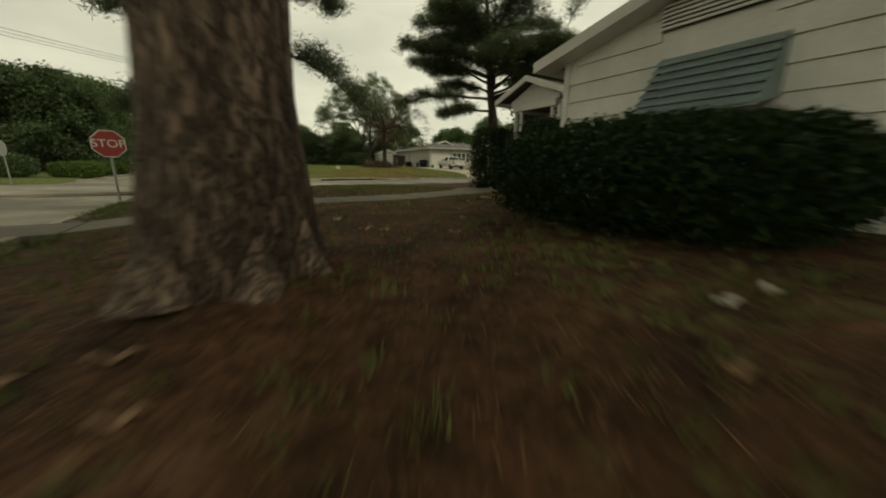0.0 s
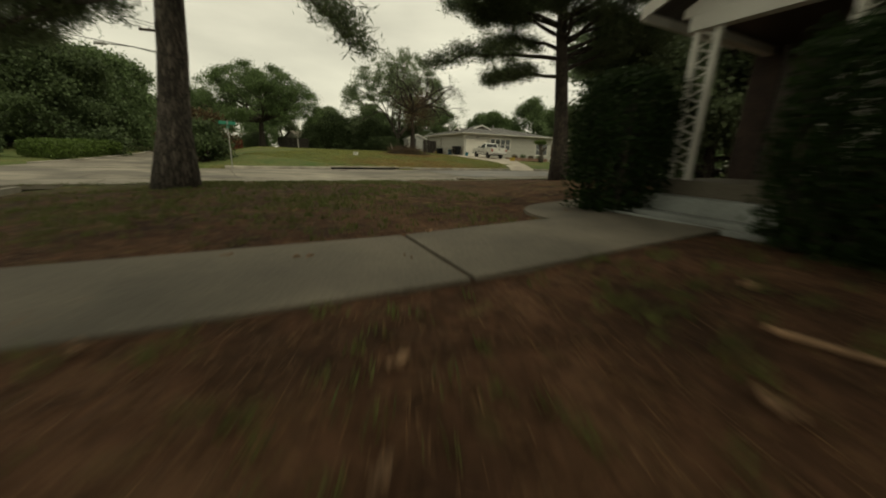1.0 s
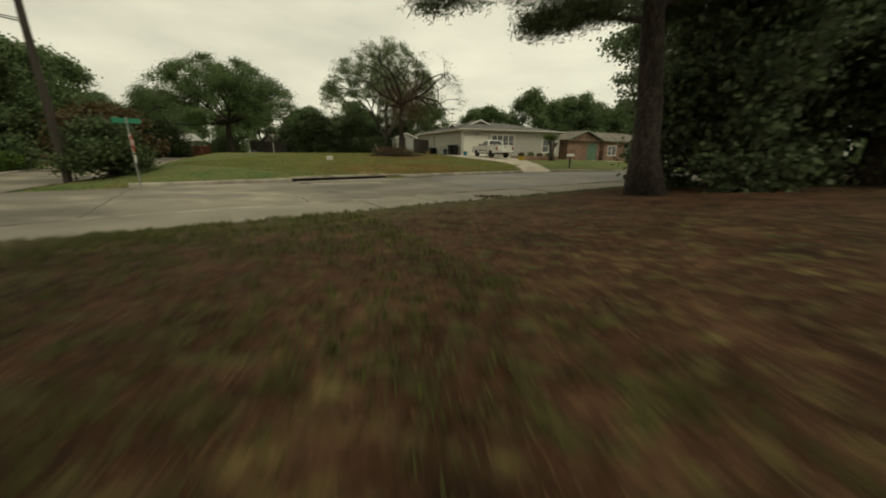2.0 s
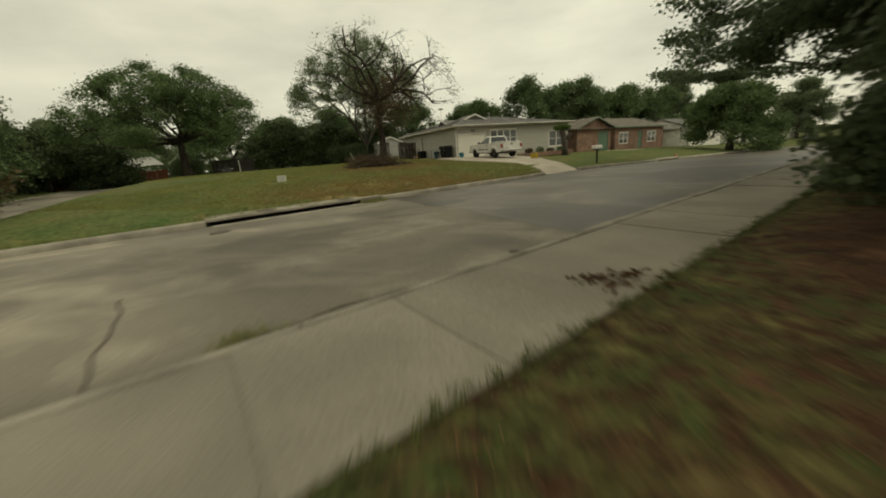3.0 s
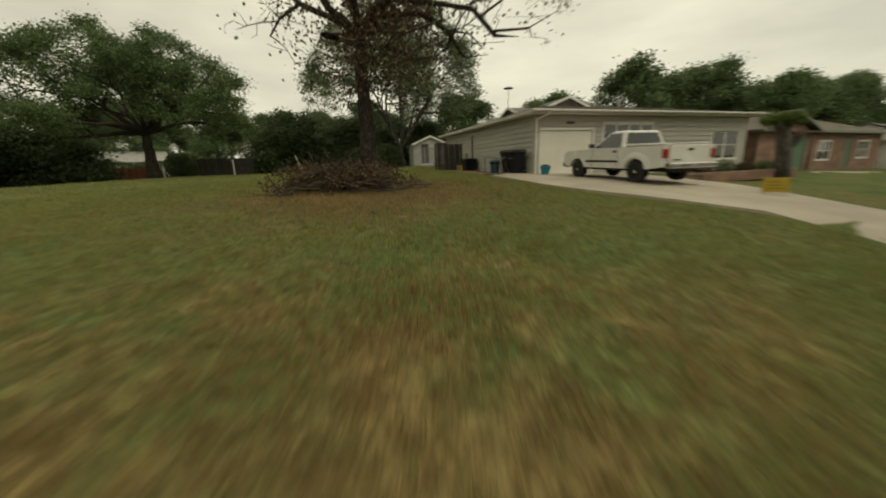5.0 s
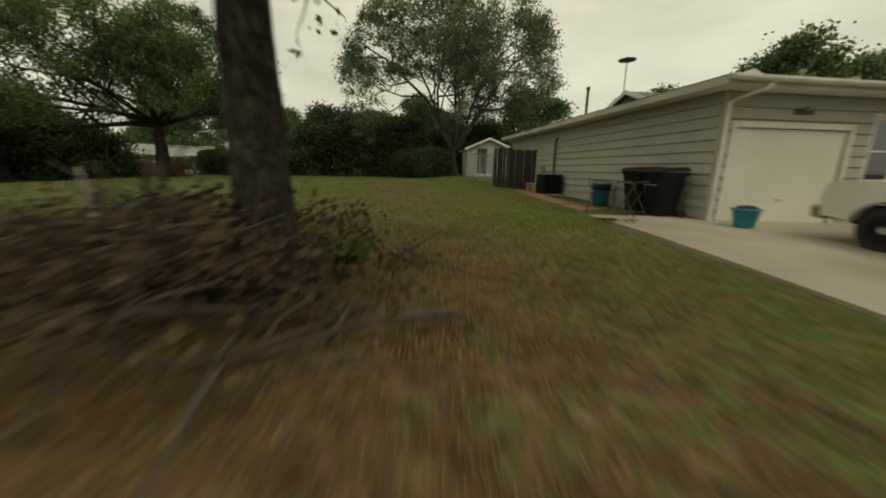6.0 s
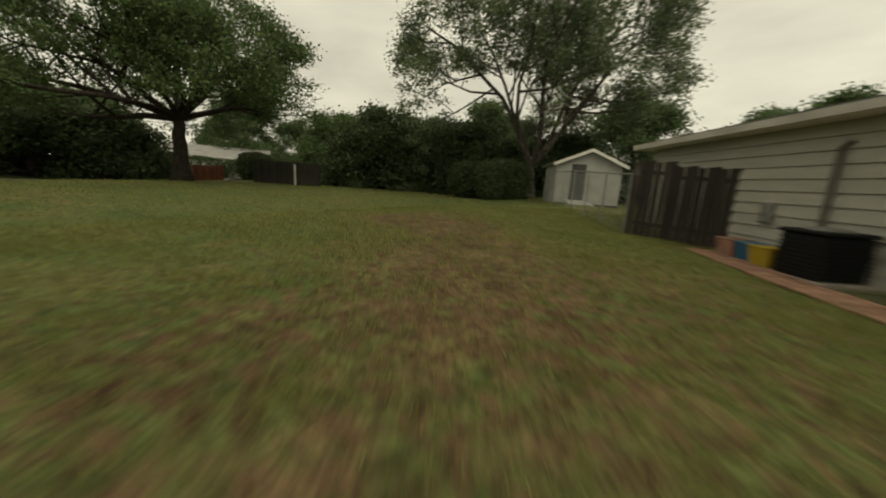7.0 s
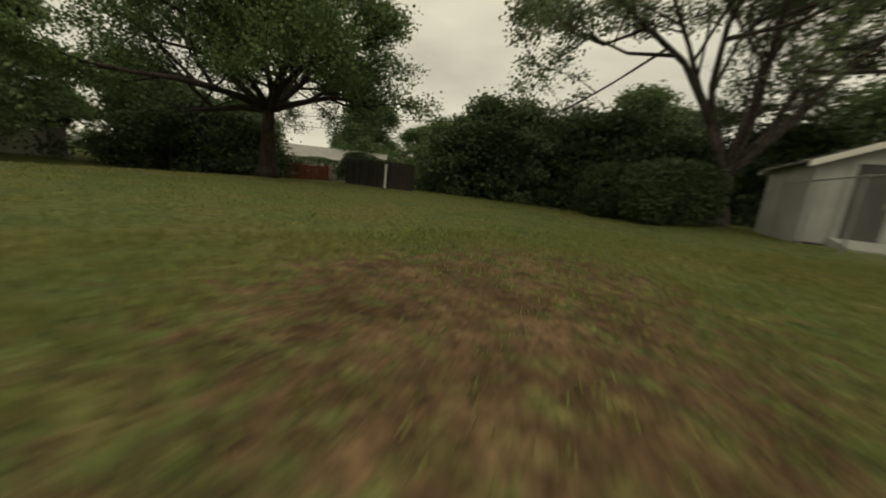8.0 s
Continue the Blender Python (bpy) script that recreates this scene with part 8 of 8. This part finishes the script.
def cable(name, p, q, sag, r=0.012):
    p, q = Vector(p), Vector(q)
    pts = [p.lerp(q, t / 14) - Vector((0, 0, sag * 4 * (t / 14) * (1 - t / 14))) for t in range(15)]
    return solid(name, Shape().tube(pts, r, 5), RUBBER, "thin black overhead wire between poles", "wire", "overhead wires")


zz = land(-18.0, 22.9) + 7.3
z2 = land(-26.5, -6.0) + 7.6
for k in (-0.8, 0.0, 0.8):
    cable("overhead_wire", (-18.0 + k, 22.9 + k * 0.3, zz), (-26.5 + k, -6.0 + k * 0.3, z2), 0.5)
cable("overhead_wire", (-18.0, 22.9, zz - 1.2), (-26.5, -6.0, z2 - 1.4), 0.6, 0.018)
cable("overhead_wire", (-70, 60, 8.6), (20, 96, 8.8), 1.2, 0.025)
cable("overhead_wire", (-70, 60, 7.4), (20, 96, 7.5), 1.2, 0.025)

# ---- litter ----
PAPER = material("pale_litter", (0.36, 0.33, 0.27), 0.8, 8, 0.2, 0.1)
BARKCHIP = material("fallen_bark", (0.26, 0.16, 0.095), 0.9, 10, 0.35, 0.4, obj=0.3)
rng = np.random.default_rng(9)


def scrap(name, label, x, y, lx, ly, mat, ang, cat):
    s = Shape()
    vs = []
    n = 7
    for i in range(n + 1):
        for j in (0, 1):
            vs.append(((i / n - 0.5) * lx, (j - 0.5) * ly * (0.55 + 0.45 * math.sin(math.pi * i / n)), 0.012 + 0.02 * math.sin(i * 1.3 + j)))
    vs += [(a, b, c - 0.012) for a, b, c in vs]
    k = 2 * (n + 1)
    fs = [(2 * i, 2 * i + 1, 2 * i + 3, 2 * i + 2) for i in range(n)] + [(k + 2 * i + 2, k + 2 * i + 3, k + 2 * i + 1, k + 2 * i) for i in range(n)]
    fs += [(2 * i, 2 * i + 2, k + 2 * i + 2, k + 2 * i) for i in range(n)] + [(2 * i + 1, k + 2 * i + 1, k + 2 * i + 3, 2 * i + 3) for i in range(n)]
    return solid(name, s.add(vs, fs), mat, label, cat, m=pose(x, y, land(x, y) + 0.015, 0, 0, ang))


for x, y, l, a in ((2.54, -1.0, 0.16, 20), (2.86, -0.84, 0.13, 80), (1.4, 2.18, 0.13, 110), (-0.35, 2.23, 0.15, 70), (-4.22, 31.32, 0.2, 70), (-4.2, 31.7, 0.17, 60), (-6.5, 32.5, 0.12, 10)):
    scrap("paper_scrap", "scrap of pale crumpled paper lying on the grass", x, y, l, 0.045, PAPER, a, "litter")
for x, y, l, w, a in ((0.25, 1.48, 0.22, 0.035, 60), (0.49, 1.37, 0.17, 0.07, 70), (-0.1, -1.27, 0.2, 0.05, 20), (0.21, -1.58, 0.16, 0.05, 30), (-0.5, -1.42, 0.2, 0.06, 60), (-7.7, 43.5, 0.32, 0.05, 60), (-6.72, 44.0, 0.22, 0.04, 95), (-7.33, 44.35, 0.16, 0.05, 100)):
    scrap("bark_piece", "curled piece of fallen brown bark", x, y, l, w, BARKCHIP, a, "litter")
sx, sy = 2.04, 4.73
solid("fallen_stick", Shape().tube([(-0.3, 0, 0.02), (0.0, 0.02, 0.025), (0.32, -0.01, 0.02)], [0.016, 0.014, 0.008], 6), BARKCHIP, "straight pale fallen stick on the soil", "litter", m=pose(sx, sy, land(sx, sy) + 0.01, 0, 0, -50))
for i in range(36):
    t = rng.random()
    x, y = (rng.uniform(-2.4, 2.6), rng.uniform(-1.8, 8.6)) if i < 26 else (rng.uniform(-6.5, -3.0), rng.uniform(34, 42))
    scrap("bark_piece", "curled piece of fallen brown bark", x, y, rng.uniform(0.06, 0.16), rng.uniform(0.02, 0.05), BARKCHIP, rng.uniform(0, 180), "litter")
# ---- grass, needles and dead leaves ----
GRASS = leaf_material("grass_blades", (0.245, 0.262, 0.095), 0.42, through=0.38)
STRAW = leaf_material("straw_blades", (0.30, 0.215, 0.10), 0.45)
LITTER = leaf_material("fallen_needles", (0.16, 0.092, 0.05), 0.55)


def tufts(name, label, mat, spots, per, height, spread, seed, width=0.006, lie=0.0):
    """Blades in tufts at the given places."""
    rng = np.random.default_rng(seed)
    n = len(spots) * per
    base = np.repeat(np.array(spots), per, axis=0)
    off = rng.normal(0, spread, (n, 2))
    b = base.copy()
    b[:, :2] += off
    a = rng.uniform(0, 6.283, n)
    h = height * rng.uniform(0.5, 1.3, n)
    lean = rng.uniform(0.1, 0.7, n) + lie
    d = np.stack([np.cos(a), np.sin(a)], 1)
    w = np.stack([-np.sin(a), np.cos(a)], 1) * width * (0.6 + rng.random((n, 1)))
    v0 = np.column_stack([b[:, :2] - w, b[:, 2]])
    v1 = np.column_stack([b[:, :2] + w, b[:, 2]])
    rise = h / np.sqrt(1 + lean ** 2)
    v2 = np.column_stack([b[:, :2] + d * (rise * lean)[:, None], b[:, 2] + rise])
    q = np.stack([v0, v1, v2], 1).reshape(-1, 3)
    me = raw_mesh(name, q, np.arange(n * 3).reshape(-1, 3), mat)
    return tagged(new(name, me), label, "grass", kind="stuff")


def scatter(count, seed, keep, box):
    rng = np.random.default_rng(seed)
    out = []
    while len(out) < count:
        x, y = rng.uniform(box[0], box[1]), rng.uniform(box[2], box[3])
        k = keep(x, y)
        if k > 0 and rng.random() < k:
            out.append((x, y, land(x, y) + 0.035 * (noise.noise((x * 0.5, y * 0.5, 0)) + 0.5 * noise.noise((x * 1.7, y * 1.7, 3)))))
    return out


def on_walk(x, y):
    s = (x - 3.3) * CUX + (y - 4.35) * CUY
    w = -(x - 3.3) * 0.835 - (y - 4.35) * 0.55
    return 2.5 < s < 3.95 and -2.5 < w < 9.3 or (3.8 < s < 5.2 and -2.4 < w < -0.3) or w < -1.2


def on_drive(x, y):
    if x < -5.2 or y < 35:
        return False
    for i in range(len(LEFT) - 1):
        if LEFT[i][1] <= y <= LEFT[i + 1][1] + 0.3:
            f = (y - LEFT[i][1]) / (LEFT[i + 1][1] - LEFT[i][1])
            return x > LEFT[i][0] + (LEFT[i + 1][0] - LEFT[i][0]) * f - 0.12
    return x > -9.0 and y > 48


def clump(x, y, s=0.8):
    return 0.5 + 0.5 * noise.noise((x * s + 7, y * s, 1.5))


def yard(x, y):
    if across(x, y) > 14.95 or aside(x, y) < 0.1 or on_walk(x, y):
        return 0
    return (1.05 - bareness(x, y)) * clump(x, y) ** 1.5


def lawn(x, y):
    if across(x, y) < FAR + 0.25 or aside(x, y) < 0.3 or on_drive(x, y):
        return 0
    a, n = EX * x + EY * y, across(x, y)
    if INLET_A[0] - 0.3 < a < INLET_A[1] + 0.1 and n < FAR + 1.05:
        return 0
    return max(0.06, clump(x, y) * (1 - 0.6 * min(1, dryness(x, y))) * (1 - 0.9 * smooth((bareness(x, y) - 0.25) / 0.5)))


def dry_lawn(x, y):
    return lawn(x, y) and min(1.0, dryness(x, y)) * clump(x, y, 1.1)


# Darker copy of GRASS: the yard trees' shade is put into the blades.
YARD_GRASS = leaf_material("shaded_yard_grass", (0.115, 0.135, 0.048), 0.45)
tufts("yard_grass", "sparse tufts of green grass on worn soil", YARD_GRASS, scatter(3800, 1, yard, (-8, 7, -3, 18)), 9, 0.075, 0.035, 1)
tufts("lawn_grass", "short mown green lawn grass", GRASS, scatter(26000, 2, lawn, (-17, 2, 27, 62)), 9, 0.062, 0.07, 2, 0.007)
tufts("far_lawn_grass", "short mown green lawn grass farther off", GRASS, scatter(9000, 3, lawn, (-36, -4, 40, 74)), 8, 0.052, 0.12, 3, 0.013)
tufts("dry_grass", "straw-coloured dry lawn grass by the kerb", STRAW, scatter(9000, 4, dry_lawn, (-12, 3, 28, 46)), 8, 0.07, 0.05, 4)
tufts("fallen_needles", "brown fallen pine needles over bare soil", LITTER, scatter(11000, 5, lambda x, y: 0 if across(x, y) > 14.9 or aside(x, y) < 0.5 else 0.5 + 0.4 * (not on_walk(x, y)) * bareness(x, y), (-7, 7, -3, 21)), 7, 0.11, 0.06, 5, 0.003, 6.0)
for i, (a, n) in enumerate(((2.6, NEAR + 0.1), (9.2, NEAR + 0.12), (14.5, FAR - 0.18), (14.9, FAR - 0.15))):
    x, y = world_of(a, n)
    sp = [(x + 0.5 * math.sin(k * 2.4) * 0.6, y + 0.3 * math.cos(k * 1.7) * 0.6, 0.02) for k in range(40)]
    tufts("gutter_weeds", "green weeds growing in the gutter crack", GRASS, sp, 8, 0.12, 0.05, 30 + i)
rng = np.random.default_rng(44)


def edge_spots(count, a0, a1, n, wide, lift):
    out = []
    for _ in range(count):
        x, y = world_of(rng.uniform(a0, a1), n + rng.normal(0, wide))
        out.append((x, y, land(x, y) + lift))
    return out


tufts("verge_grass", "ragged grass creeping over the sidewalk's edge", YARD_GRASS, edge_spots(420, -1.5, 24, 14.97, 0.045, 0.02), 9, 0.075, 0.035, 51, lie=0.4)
tufts("kerb_grass", "dry grass leaning over the kerb", STRAW, edge_spots(420, 15.3, 25.2, FAR + 0.25, 0.05, 0.01), 9, 0.085, 0.04, 52, lie=0.5)
tufts("kerb_turf", "green grass along the kerb", GRASS, edge_spots(260, 3.4, 25.2, FAR + 0.30, 0.06, 0.01), 8, 0.075, 0.04, 53, lie=0.4)
RED_LEAF = leaf_material("red_brown_fallen_leaves", (0.115, 0.068, 0.042), 0.45)
for label, place, size, count in (("red-brown leaves and twigs blown onto the sidewalk", (*world_of(12.55, 15.3), 0.168), 0.26, 170), ("red-brown leaves lying on the driveway's edge", (-4.5, 47.75, land(-4.5, 47.75) + 0.09), 0.16, 120)):
    cs = [(place[0] + rng.normal(0, size), place[1] + rng.normal(0, size * 0.4), place[2]) for _ in range(24)]
    q, f = leaves(cs, 0.05, count, 0.055, rng, 0.12)
    tagged(new("fallen_leaves", raw_mesh("fallen_leaves", q, f, RED_LEAF)), label, "leaves", kind="stuff")
